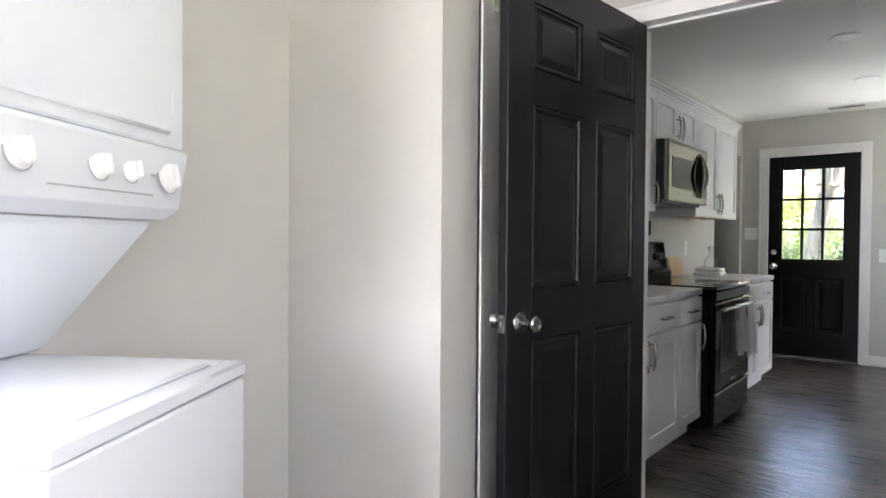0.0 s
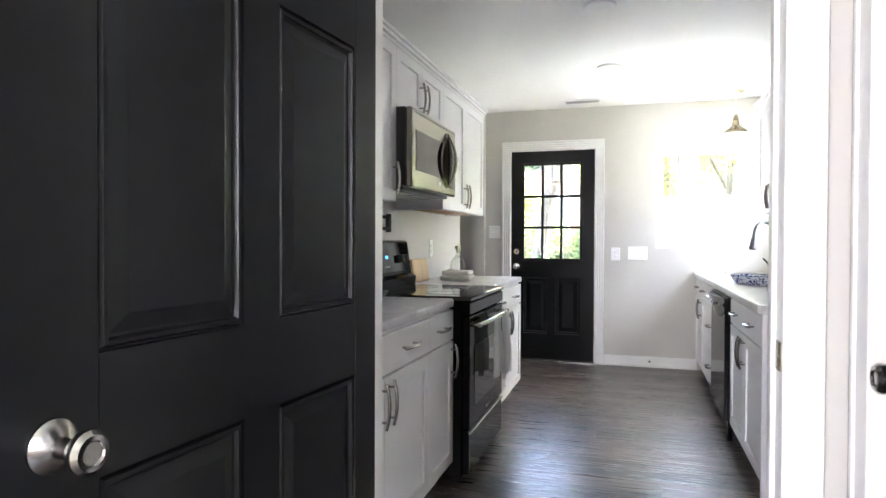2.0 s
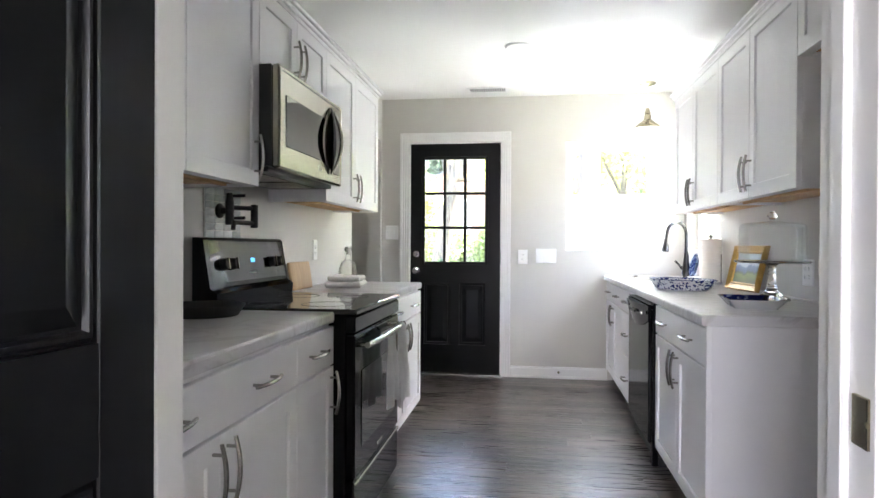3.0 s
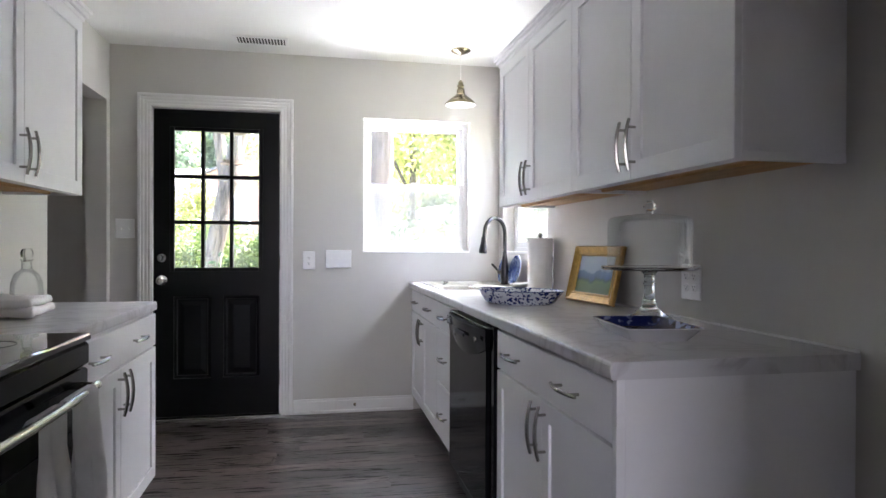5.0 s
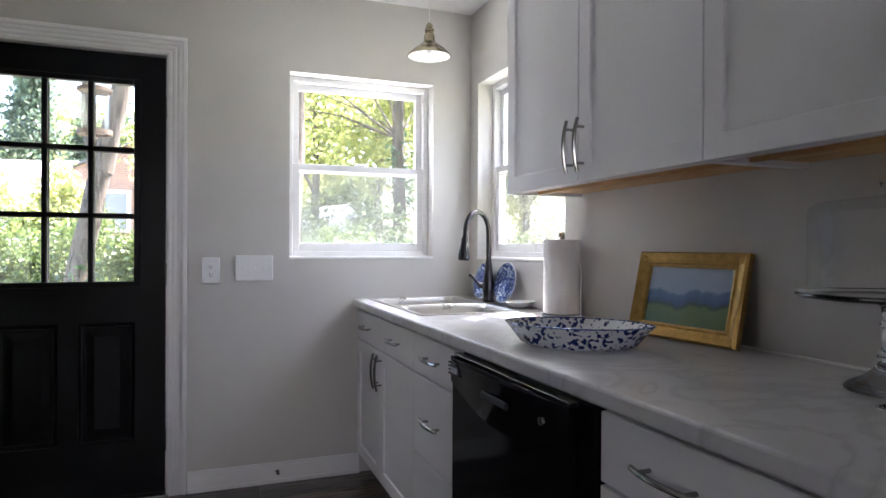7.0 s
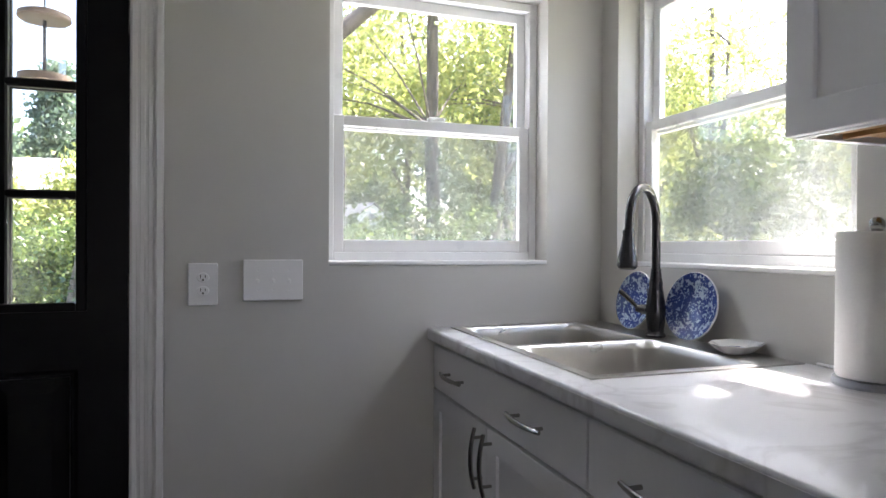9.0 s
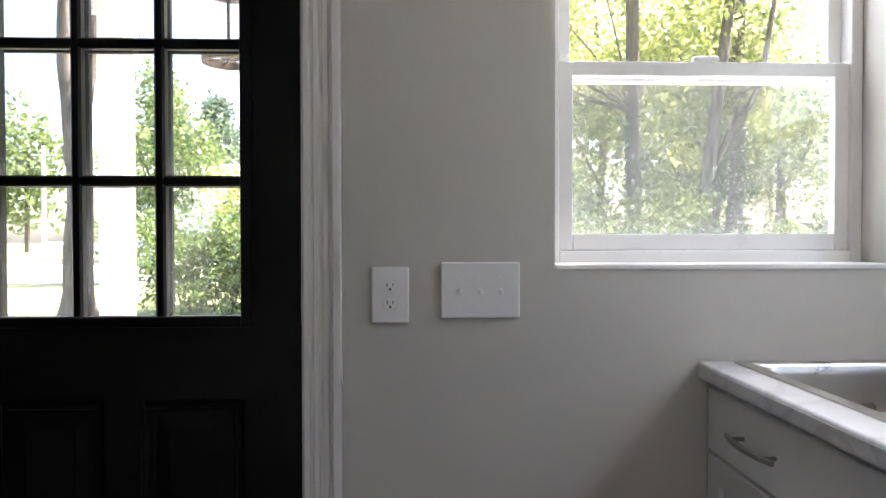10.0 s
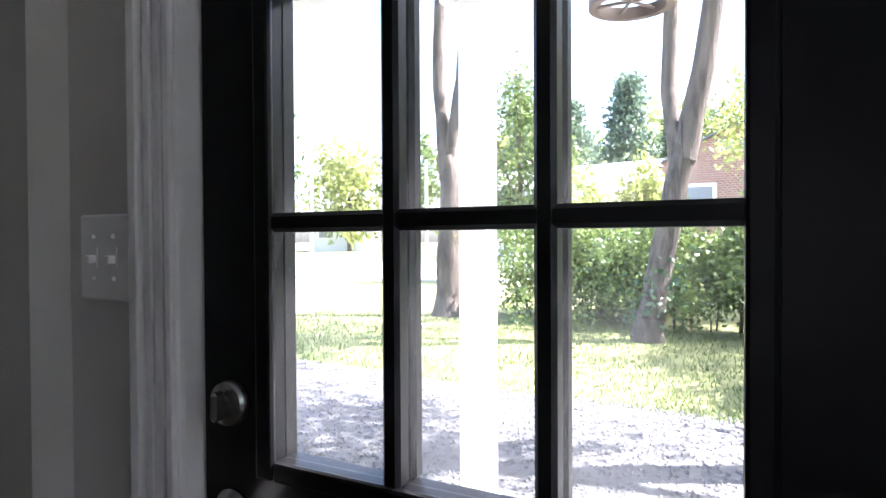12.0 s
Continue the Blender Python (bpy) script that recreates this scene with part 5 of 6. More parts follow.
sd = thing("soap_dish", (0.992, 5.530, CT + 0.005), "small white scalloped dish with a blue centre", "dish", turn=20)
sh = bmesh.new()
prof = [(0.0, 0.004), (0.022, 0.004), (0.032, 0.012), (0.050, 0.024), (0.053, 0.025), (0.050, 0.021), (0.034, 0.006), (0.026, 0.0), (0.0, 0.0)]
lathe(sh, prof, 40)
for v_ in sh.verts:
    rr = math.hypot(v_.co.x, v_.co.y)
    if rr > 0.03:
        k_ = 1 + 0.06 * math.cos(8 * math.atan2(v_.co.y, v_.co.x)) * (rr / 0.05)
        v_.co.x, v_.co.y = v_.co.x * k_, v_.co.y * k_
for v_ in sh.verts:
    v_.co.x *= 1.45
    v_.co.y *= 1.12
part("bowl", sh, PORCELAIN, sd, smooth=True)
part("printed_centre", lathe(bmesh.new(), [(0, 0.0052), (0.021, 0.0052), (0.030, 0.0125)], 28), CHINABLUE, sd, "blue printed centre", True)

tr = thing("paper_towel_holder", (0.985, 5.165, CT), "paper towel roll on a standing holder", "paper towel")
part("base", lathe(bmesh.new(), [(0, 0), (0.074, 0), (0.076, 0.006), (0.073, 0.014), (0, 0.015)], 40), GREYMARK, tr, "grey stone base", True)
roll = bmesh.new()
prof = [(0.02, 0.018), (0.067, 0.017), (0.0695, 0.022), (0.0695, 0.296), (0.067, 0.301), (0.02, 0.301), (0.02, 0.018)]
lathe(roll, prof, 48)
for v_ in roll.verts:
    v_.co += 0.0012 * noise.noise_vector(v_.co * 30)
part("roll", roll, PAPER, tr, "white paper roll", True)
part("rod", tube(bmesh.new(), [(0, 0, 0.01), (0, 0, 0.305)], 0.007, 10), NICKEL, tr)
part("finial", lathe(bmesh.new(), [(0, 0.30), (0.009, 0.302), (0.014, 0.312), (0.013, 0.322), (0.007, 0.329), (0, 0.33)], 20), NICKEL, tr, "round knob", True)
part("side_arm", tube(bmesh.new(), [(0.053, -0.053, 0.012), (0.053, -0.053, 0.20)], 0.004, 8), NICKEL, tr)


def oval_dish():
    ob = thing("baking_dish", (0.662, 4.55, CT), "blue and white oval baking dish with end handles", "dish", turn=-42)
    bm = bmesh.new()
    lathe(bm, [(0, 0.006), (0.72, 0.006), (0.80, 0.012), (0.95, 0.053), (1.0, 0.060), (1.015, 0.058), (0.99, 0.053), (0.84, 0.009), (0.76, 0.0), (0, 0.0)], 56)
    for v_ in bm.verts:
        a = math.atan2(v_.co.y, v_.co.x)
        wob = 1 + 0.015 * math.cos(8 * a) * (v_.co.z / 0.06)
        end = 1 + 0.05 * max(0, math.cos(a) ** 8) * (v_.co.z / 0.06)
        v_.co.x *= 0.192 * wob * end
        v_.co.y *= 0.138 * wob
    part("dish", bm, CHINA, ob, smooth=True)
    rim = bmesh.new()
    tube(rim, [(0.192 * 1.005 * (1 + 0.015 * math.cos(8 * a)) * (1 + 0.05 * max(0, math.cos(a) ** 8)) * math.cos(a), 0.138 * 1.005 * (1 + 0.015 * math.cos(8 * a)) * math.sin(a), 0.0605) for a in [2 * math.pi * k / 64 for k in range(65)]], 0.0022, 6)
    part("rim", rim, CHINABLUE, ob, "blue painted rim")


oval_dish()


def picture():
    ob = thing("picture_frame", (0.985, 4.51, CT), "small landscape painting in a carved gilt frame", "picture", turn=-84)
    # local: x along the picture, y away from the viewer, leaning back
    w, h, fw = 0.395, 0.262, 0.046
    tilt = Matrix.Rotation(radians(-13), 4, "X")
    bm = bmesh.new()
    rings = []
    for inset, y in ((0, 0.0), (0, -0.018), (0.006, -0.026), (0.014, -0.022), (0.024, -0.016), (0.034, -0.013), (0.038, -0.017), (0.043, -0.015), (fw, -0.006), (fw, 0.0)):
        rings.append([bm.verts.new((x, y, z)) for x, z in ((-w / 2 + inset, inset), (w / 2 - inset, inset), (w / 2 - inset, h - inset), (-w / 2 + inset, h - inset))])
    for r0, r1 in zip(rings, rings[1:] + rings[:1]):
        for k in range(4):
            bm.faces.new((r0[k], r0[(k + 1) % 4], r1[(k + 1) % 4], r1[k]))
    part("frame", bm, GILT, ob, "carved gilt moulding", at=tilt)
    part("canvas", boxes((-w / 2 + fw - 0.003, -0.005, fw - 0.003, w / 2 - fw + 0.003, -0.001, h - fw + 0.003)), CANVAS, ob, "painted meadow with blue hills", at=tilt)
    part("back", boxes((-w / 2 + 0.01, -0.0009, 0.01, w / 2 - 0.01, 0.004, h - 0.01)), BOARD, ob, at=tilt)
    for k in range(4):
        cxn, czn = ((-1, 0), (1, 0), (1, 1), (-1, 1))[k]
        part("corner_ornament", lathe(bmesh.new(), [(0, 0.006), (0.006, 0.005), (0.011, 0.002), (0.012, 0)], 12), GILT, ob, at=tilt @ Matrix.Translation((cxn * (w / 2 - 0.02), -0.018, (0.02 if czn == 0 else h - 0.02))) @ Matrix.Rotation(radians(90), 4, "X"))


picture()


def cake_stand():
    ob = thing("cake_stand", (0.905, 3.853, CT), "clear glass cake stand on a tall foot with a domed cover", "cake stand")
    st = part("stand", lathe(bmesh.new(), [(0, 0.004), (0.03, 0.006), (0.072, 0.004), (0.078, 0.002), (0.080, 0.006), (0.074, 0.014), (0.050, 0.026), (0.030, 0.044), (0.022, 0.058), (0.026, 0.066), (0.019, 0.076), (0.017, 0.12), (0.022, 0.128), (0.017, 0.136), (0.019, 0.160), (0.030, 0.172), (0.10, 0.176), (0.158, 0.177), (0.165, 0.182), (0.163, 0.188), (0.154, 0.184), (0.0, 0.183)], 56), CRYSTAL, ob, smooth=True)
    dome = part("dome", lathe(bmesh.new(), [(0.145, 0.187), (0.143, 0.192), (0.143, 0.335), (0.140, 0.348), (0.134, 0.356), (0.125, 0.361), (0.03, 0.372), (0.0, 0.373)], 56), THINGLASS, ob, "clear glass dome", True)
    part("knob", lathe(bmesh.new(), [(0, 0.372), (0.012, 0.373), (0.011, 0.380), (0.020, 0.388), (0.023, 0.397), (0.018, 0.406), (0.010, 0.411), (0.012, 0.416), (0, 0.418)], 28), CRYSTAL, dome, "faceted glass knob", True)


cake_stand()


def tray():
    ob = thing("serving_tray", (0.705, 3.525, CT), "rectangular blue and white china tray", "tray", turn=-7)
    k_ = 0.92
    bm = bmesh.new()
    rings = []
    for hx, hy, z in ((k_ * p, k_ * q, r) for p, q, r in ((0.085, 0.135, 0.0), (0.088, 0.138, 0.004), (0.112, 0.165, 0.032), (0.118, 0.171, 0.035), (0.119, 0.172, 0.038), (0.114, 0.167, 0.038), (0.088, 0.138, 0.011), (0.082, 0.132, 0.008))):
        ring = []
        rad = 0.022
        for q in range(4):
            sx, sy = ((1, 1), (-1, 1), (-1, -1), (1, -1))[q]
            for k in range(5):
                t = math.pi / 2 * (q + k / 4)
                ring.append(bm.verts.new((sx * (hx - rad) + rad * math.cos(t), sy * (hy - rad) + rad * math.sin(t), z)))
        rings.append(ring)
    for r0, r1 in zip(rings, rings[1:]):
        for k in range(20):
            bm.faces.new((r0[k], r0[(k + 1) % 20], r1[(k + 1) % 20], r1[k]))
    bm.faces.new(rings[0][::-1])
    part("tray", bm, PORCELAIN, ob, "white china body", True)
    inn = bmesh.new()
    rings = []
    for hx, hy, z in ((k_ * p, k_ * q, r) for p, q, r in ((0.1165, 0.1695, 0.0388), (0.1135, 0.1665, 0.0386), (0.0885, 0.1385, 0.0118), (0.082, 0.132, 0.0088))):
        ring = []
        rad = 0.022
        for q in range(4):
            sx, sy = ((1, 1), (-1, 1), (-1, -1), (1, -1))[q]
            for k in range(5):
                t = math.pi / 2 * (q + k / 4)
                ring.append(inn.verts.new((sx * (hx - rad) + rad * math.cos(t), sy * (hy - rad) + rad * math.sin(t), z)))
        rings.append(ring)
    for r0, r1 in zip(rings, rings[1:]):
        for k in range(20):
            inn.faces.new((r0[k], r0[(k + 1) % 20], r1[(k + 1) % 20], r1[k]))
    inn.faces.new(rings[-1])
    part("glaze", inn, TRAYBLUE, ob, "dark blue printed inside", True)


tray()


# things on the range side
def soft_block(w, d, h, seed, folds=3):
    """A folded cloth: rounded layers with a wavy outline."""
    bm = bmesh.new()
    for k in range(folds):
        z0, z1 = h * k / folds, h * (k + 1) / folds - 0.001
        box(bm, -w / 2 + 0.012 * k, -d / 2 + 0.02 * k, z0, w / 2 - 0.008 * k, d / 2 - 0.015 * k, z1, r=0.014, seg=4)
    bmesh.ops.subdivide_edges(bm, edges=[e for e in bm.edges if e.calc_length() > 0.05], cuts=7, use_grid_fill=True)
    for v_ in bm.verts:
        v_.co += 0.010 * noise.noise_vector(v_.co * 11 + Vector((seed, 0, 0))) + 0.004 * noise.noise_vector(v_.co * 34)
    low = min(v_.co.z for v_ in bm.verts)
    for v_ in bm.verts:
        v_.co.z -= low
    return bm


ft = thing("folded_towel", (-1.30, 4.36, CT + 0.0005), "folded white cotton towel on the counter", "towel", turn=8)
part("cloth", soft_block(0.21, 0.32, 0.062, 3, 2), TOWEL, ft, smooth=True)
cbd = thing("cutting_board", (-1.49, 4.13, CT), "light maple cutting board leaning on the wall", "cutting board")
bm = bmesh.new()
box(bm, -0.009, -0.155, 0.0, 0.009, 0.155, 0.155, r=0.009, seg=3)
part("board", bm, BOARD, cbd, smooth=True, at=Matrix.Rotation(radians(-9), 4, "Y"))
bt = thing("glass_bottle", (-1.40, 4.72, CT), "clear round glass bottle with a stopper", "bottle")
part("bottle", lathe(bmesh.new(), [(0, 0.004), (0.05, 0.002), (0.058, 0.010), (0.060, 0.05), (0.057, 0.10), (0.044, 0.135), (0.020, 0.155), (0.017, 0.185), (0.024, 0.190), (0.024, 0.196)], 36), THINGLASS, bt, smooth=True)
part("stopper", lathe(bmesh.new(), [(0, 0.186), (0.012, 0.186), (0.012, 0.198), (0.022, 0.205), (0.024, 0.225), (0.016, 0.238), (0, 0.24)], 24), CRYSTAL, bt, "glass stopper", True)

fp = thing("frying_pan", (-1.36, 2.80, CT), "flat black pan on the counter by the range", "pan", turn=200)
part("bowl", lathe(bmesh.new(), [(0, 0.005), (0.115, 0.005), (0.142, 0.038), (0.146, 0.040), (0.146, 0.037), (0.120, 0.0), (0, 0.0)], 40), MATTBLACK, fp, smooth=True)
part("handle", tube(bmesh.new(), [(0.140, 0, 0.034), (0.20, 0, 0.05), (0.31, 0, 0.055)], [0.010, 0.009, 0.011], 10), MATTBLACK, fp, smooth=True)


def oven_towel():
    """A white towel folded over the oven handle, hanging in soft pleats."""
    ob = thing("hanging_towel", (-0.826, 3.52, 0.765), "white cotton towel hanging over the oven handle", "towel")
    for shift, wdt, drop, seed, nm in ((0.075, 0.19, 0.33, 2, "front_fold"), (-0.115, 0.16, 0.29, 5, "side_fold")):
        bm = bmesh.new()
        nu, nv = 16, 22
        grid_ = []
        for i in range(nv + 1):
            s = i / nv
            row = []
            for j in range(nu + 1):
                u = -1 + 2 * j / nu
                if s < 0.14:
                    a = math.pi * s / 0.14
                    x, z = 0.0165 * -math.cos(a), 0.0165 * math.sin(a)
                else:
                    t = (s - 0.14) / 0.86
                    x, z = 0.0165 + 0.010 * t, -drop * t
                ripple = 0.014 * math.sin(u * 6.0 + seed) * min(1, max(0, (s - 0.1) * 2))
                flare = 1 - 0.22 * (1 - s)
                row.append(bm.verts.new((x + ripple + 0.003 * noise.noise(Vector((u * 2, s * 5, seed))), shift + u * wdt * flare * 0.6 + 0.006 * math.sin(s * 5 + seed), z - 0.02 * abs(u) * s)))
            grid_.append(row)
        for i in range(nv):
            for j in range(nu):
                bm.faces.new((grid_[i][j], grid_[i][j + 1], grid_[i + 1][j + 1], grid_[i + 1][j]))
        bmesh.ops.solidify(bm, geom=bm.faces[:], thickness=0.005)
        part(nm, bm, TOWEL, ob, smooth=True)


oven_towel()


def pot_filler():
    tiles = thing("tile_panel", (XL, 3.13, 1.175), "small panel of grey glass tiles behind the range", "tile panel")
    TILE = material("grey glass tile", (0.42, 0.45, 0.46), 0.12, vary=0.2, scale=12, fine=60, bump=0.02, island=0.25)
    GROUT = material("pale grout", (0.55, 0.55, 0.53), 0.9, vary=0.05, scale=20)
    part("grout_bed", boxes((0.0005, 0, 0, 0.005, 0.32, 0.215)), GROUT, tiles)
    mesh_ = None
    for i in range(4):
        for j in range(7):
            m = Matrix.Translation((0.005, 0.003 + i * 0.0795, 0.002 + j * 0.0305))
            if mesh_ is None:
                t_ = part("tile", boxes((0, 0, 0, 0.004, 0.0765, 0.0285), r=0.001), TILE, tiles, at=m)
                mesh_ = t_.data
            else:
                t_ = new("tile", mesh_)
                t_.parent = tiles
                t_.matrix_basis = m
    ob = thing("pot_filler", (XL + 0.010, 3.24, 1.20), "matt black folding pot filler faucet on the wall", "faucet")
    part("flange", lathe(bmesh.new(), [(0, 0), (0.03, 0), (0.032, 0.004), (0.03, 0.012), (0.014, 0.016), (0.013, 0.05), (0, 0.05)], 24, Matrix.Translation((0, 0, 0.09)) @ Matrix.Rotation(radians(90), 4, "Y")), MATTBLACK, ob, smooth=True)
    part("valve", lathe(bmesh.new(), [(0, 0.03), (0.016, 0.03), (0.018, 0.04), (0.018, 0.13), (0.014, 0.14), (0.012, 0.165), (0, 0.166)], 20, Matrix.Translation((0.05, 0, 0))), MATTBLACK, ob, smooth=True)
    part("lower_arm", tube(bmesh.new(), [(0.05, 0, 0.105), (0.08, 0.06, 0.105), (0.11, 0.11, 0.105)], 0.010, 10), MATTBLACK, ob, smooth=True)
    part("joint", lathe(bmesh.new(), [(0, 0.02), (0.015, 0.02), (0.016, 0.03), (0.016, 0.12), (0, 0.125)], 18, Matrix.Translation((0.11, 0.11, 0))), MATTBLACK, ob, smooth=True)
    part("upper_arm", tube(bmesh.new(), [(0.11, 0.11, 0.04), (0.09, 0.03, 0.04), (0.08, -0.02, 0.04), (0.08, -0.03, 0.01)], 0.010, 10), MATTBLACK, ob, smooth=True)
    for z, y in ((0.15, 0.0), (0.055, 0.0)):
        part("lever", tube(bmesh.new(), [(0.05, y, z), (0.06, y + 0.01, z + 0.004), (0.11, y + 0.02, z + 0.006)], [0.007, 0.006, 0.007], 8), MATTBLACK, ob, smooth=True)


pot_filler()
ds = thing("door_stop", (0.03, YB - 0.0135, 0.055), "small brass door stop on the baseboard", "door stop")
part("stop", lathe(bmesh.new(), [(0, 0), (0.010, 0), (0.010, 0.004), (0.005, 0.006), (0.005, 0.02), (0.008, 0.022), (0.007, 0.03), (0, 0.031)], 16, Matrix.Rotation(radians(90), 4, "X")), BRASS, ds, smooth=True)

# ---- outside ----
GZ = -0.35


def rise(x, y):
    """Height of the ground: flat round the house, climbing gently to the north-east."""
    u = min(1.0, max(0.0, (y - 14.0 + 0.25 * x) / 45.0)) * min(1.0, max(0.0, (x + 6.0) / 10.0))
    v = min(1.0, max(0.0, (x - 6.0) / 40.0)) * 1.2
    return GZ + 0.35 * u * u * (3 - 2 * u) + v


GRASS = material("lawn", (0.22, 0.225, 0.085), 0.9, vary=0.40, scale=1.3, fine=40, bump=0.6)
GRAVEL = material("gravel drive", (0.125, 0.122, 0.118), 0.9, vary=0.30, scale=9, fine=60, bump=0.9)
STONES = material("gravel stones", (0.155, 0.15, 0.147), 0.85, vary=0.45, scale=30, fine=60, bump=0.3)
ASPHALT = material("sun-bleached road", (0.42, 0.42, 0.41), 0.85, vary=0.15, scale=2, fine=40, bump=0.3)
CONCRETE = material("porch concrete", (0.42, 0.41, 0.39), 0.8, vary=0.12, scale=3, fine=60, bump=0.3)
BARK = streaked("grey bark", (0.048, 0.038, 0.032), (0.21, 0.17, 0.14), (7.0, 7.0, 1.2), 0.85, 0.15, 1.0, 1.2)
for nd in BARK.node_tree.nodes:
    if nd.type == "BUMP":
        nd.inputs["Distance"].default_value = 0.03
BRICK = material("red brick", (0.29, 0.17, 0.14), 0.85, vary=0.25, scale=6, fine=30, bump=0.4)
bn = BRICK.node_tree.nodes
bt_ = bn.new("ShaderNodeTexBrick")
bt_.inputs["Color1"].default_value, bt_.inputs["Color2"].default_value, bt_.inputs["Mortar"].default_value = (0.33, 0.17, 0.13, 1), (0.25, 0.12, 0.095, 1), (0.42, 0.36, 0.32, 1)
bt_.inputs["Scale"].default_value, bt_.inputs["Mortar Size"].default_value = 2.2, 0.03
bc = bn.new("ShaderNodeTexCoord")
bmap = bn.new("ShaderNodeMapping")
bmap.inputs["Rotation"].default_value = (radians(90), 0, 0)
BRICK.node_tree.links.new(bc.outputs["Object"], bmap.inputs["Vector"])
BRICK.node_tree.links.new(bmap.outputs["Vector"], bt_.inputs["Vector"])
BRICK.node_tree.links.new(bt_.outputs["Color"], bn["Principled BSDF"].inputs["Base Color"])
# pale pane colour stands in for the sky's reflection
HOUSEPANE = material("far window glass toned like reflected sky", (0.22, 0.24, 0.27), 0.15, vary=0.05, scale=3, bump=0)
SIDING = material("white siding", (0.72, 0.74, 0.78), 0.6, vary=0.05, scale=3, fine=30, bump=0.1)
ROOFING = material("grey shingles", (0.16, 0.16, 0.17), 0.85, vary=0.25, scale=5, fine=30, bump=0.4)
PALEROOF = material("pale metal roof", (0.6, 0.6, 0.6), 0.5, vary=0.08, scale=3, fine=30, bump=0.1)
LEAF_YELLOW = leaf_material("sunny yellow-green leaves", (0.20, 0.25, 0.06), (0.52, 0.54, 0.19), 0.6)
LEAF_GREEN = leaf_material("green leaves", (0.06, 0.11, 0.03), (0.26, 0.33, 0.10))
# needle colour is lightened to carry the haze of distance
LEAF_HAZED = leaf_material("blue-green conifer needles paled by haze", (0.06, 0.105, 0.065), (0.19, 0.26, 0.15), 0.4)
IVY = leaf_material("ivy leaves", (0.03, 0.08, 0.03), (0.12, 0.20, 0.10), 0.2)

xs = sorted({*range(-60, 61, 4), -300, -200, -120, -90, 90, 120, 200, 300})
ys = sorted({*range(-60, 101, 4), -300, -200, -120, -90, 130, 200, 300})
gm = bmesh.new()
gv = {(x, y): gm.verts.new((x, y, rise(x, y))) for x in xs for y in ys}
for a, b in zip(xs, xs[1:]):
    for c, d in zip(ys, ys[1:]):
        gm.faces.new((gv[a, c], gv[b, c], gv[b, d], gv[a, d]))
tagged(part("ground", gm, GRASS, smooth=True), "sunlit green lawn around the house", "ground", kind="structure")

dm = bmesh.new()
edge = [(-34, 14.2), (-16, 12.9), (-9, 12.5), (-6.6, 12.2), (-5, 12.15), (-3.3, 11.85), (-2, 11.9), (-0.8, 11.7), (2.5, 11.4), (6, 11.0)]
near = [dm.verts.new((x, 6.42, GZ + 0.02)) for x, y in edge]
far = [dm.verts.new((x, y, GZ + 0.02)) for x, y in edge]
for k in range(len(edge) - 1):
    dm.faces.new((near[k], near[k + 1], far[k + 1], far[k]))
tagged(part("road_drive", dm, GRAVEL), "pale grey gravel drive beside the porch", "drive", kind="structure")
rng = np.random.default_rng(4)


def scatter_mesh(name, verts, faces, mat, label, category, kind="stuff", parent=None):
    me = bpy.data.meshes.new(name)
    me.from_pydata(verts.tolist(), [], faces.tolist())
    me.materials.append(mat)
    ob = new(name, me)
    if parent is not None:
        ob.parent = parent
        if label:
            ob["label"] = label
        return ob
    return tagged(ob, label, category, kind=kind)


n = 14000
cx = rng.uniform(-9.5, 0.6, n)
cy = 8.7 + (rng.random(n) ** 1.2) * (12.0 - 8.7)
cy = np.minimum(cy, 12.25 - 0.09 * (cx + 6.6) + rng.normal(0, 0.12, n))
sz = rng.uniform(0.008, 0.022, n)
octa = np.array([(1, 0, 0), (0, 1, 0), (-1, 0, 0), (0, -1, 0), (0, 0, 0.7), (0, 0, -0.4)])
ang = rng.uniform(0, 6.28, n)
rot = np.stack([np.stack([np.cos(ang), -np.sin(ang)], -1), np.stack([np.sin(ang), np.cos(ang)], -1)], -2)
pts = octa[None] * sz[:, None, None] * rng.uniform(0.6, 1.3, (n, 6, 3))
pts[:, :, :2] = np.einsum("nij,nkj->nki", rot, pts[:, :, :2])
pts += np.stack([cx, cy, np.full(n, GZ + 0.026)], -1)[:, None]
tri = np.array([(0, 1, 4), (1, 2, 4), (2, 3, 4), (3, 0, 4), (1, 0, 5), (2, 1, 5), (3, 2, 5), (0, 3, 5)])
faces = (np.arange(n)[:, None, None] * 6 + tri[None]).reshape(-1, 3)
scatter_mesh("gravel", pts.reshape(-1, 3), faces, STONES, "loose grey gravel stones on the drive", "gravel")

# grass blades where the lawn meets the drive
n = 16000
gx = rng.uniform(-10, 1.5, n)
gy = 12.15 - 0.09 * (gx + 6.6) + rng.random(n) ** 1.5 * 5.5
hh = rng.uniform(0.03, 0.09, n)
aa = rng.uniform(0, 6.28, n)
base = np.stack([gx, gy, np.full(n, GZ)], -1)
side = np.stack([np.cos(aa), np.sin(aa), np.zeros(n)], -1) * 0.008
tip = base + np.stack([rng.normal(0, 0.025, n), rng.normal(0, 0.025, n), hh], -1)
pts = np.stack([base - side, base + side, tip], 1)
scatter_mesh("grass", pts.reshape(-1, 3), np.arange(n * 3).reshape(-1, 3), LEAF_GREEN, "short lawn grass with bare patches", "grass")
tagged(part("road", boxes((-120, 27.0, GZ + 0.01, -7.5, 46.0, GZ + 0.03)), ASPHALT), "pale sunlit road beyond the lawn", "road", kind="structure")


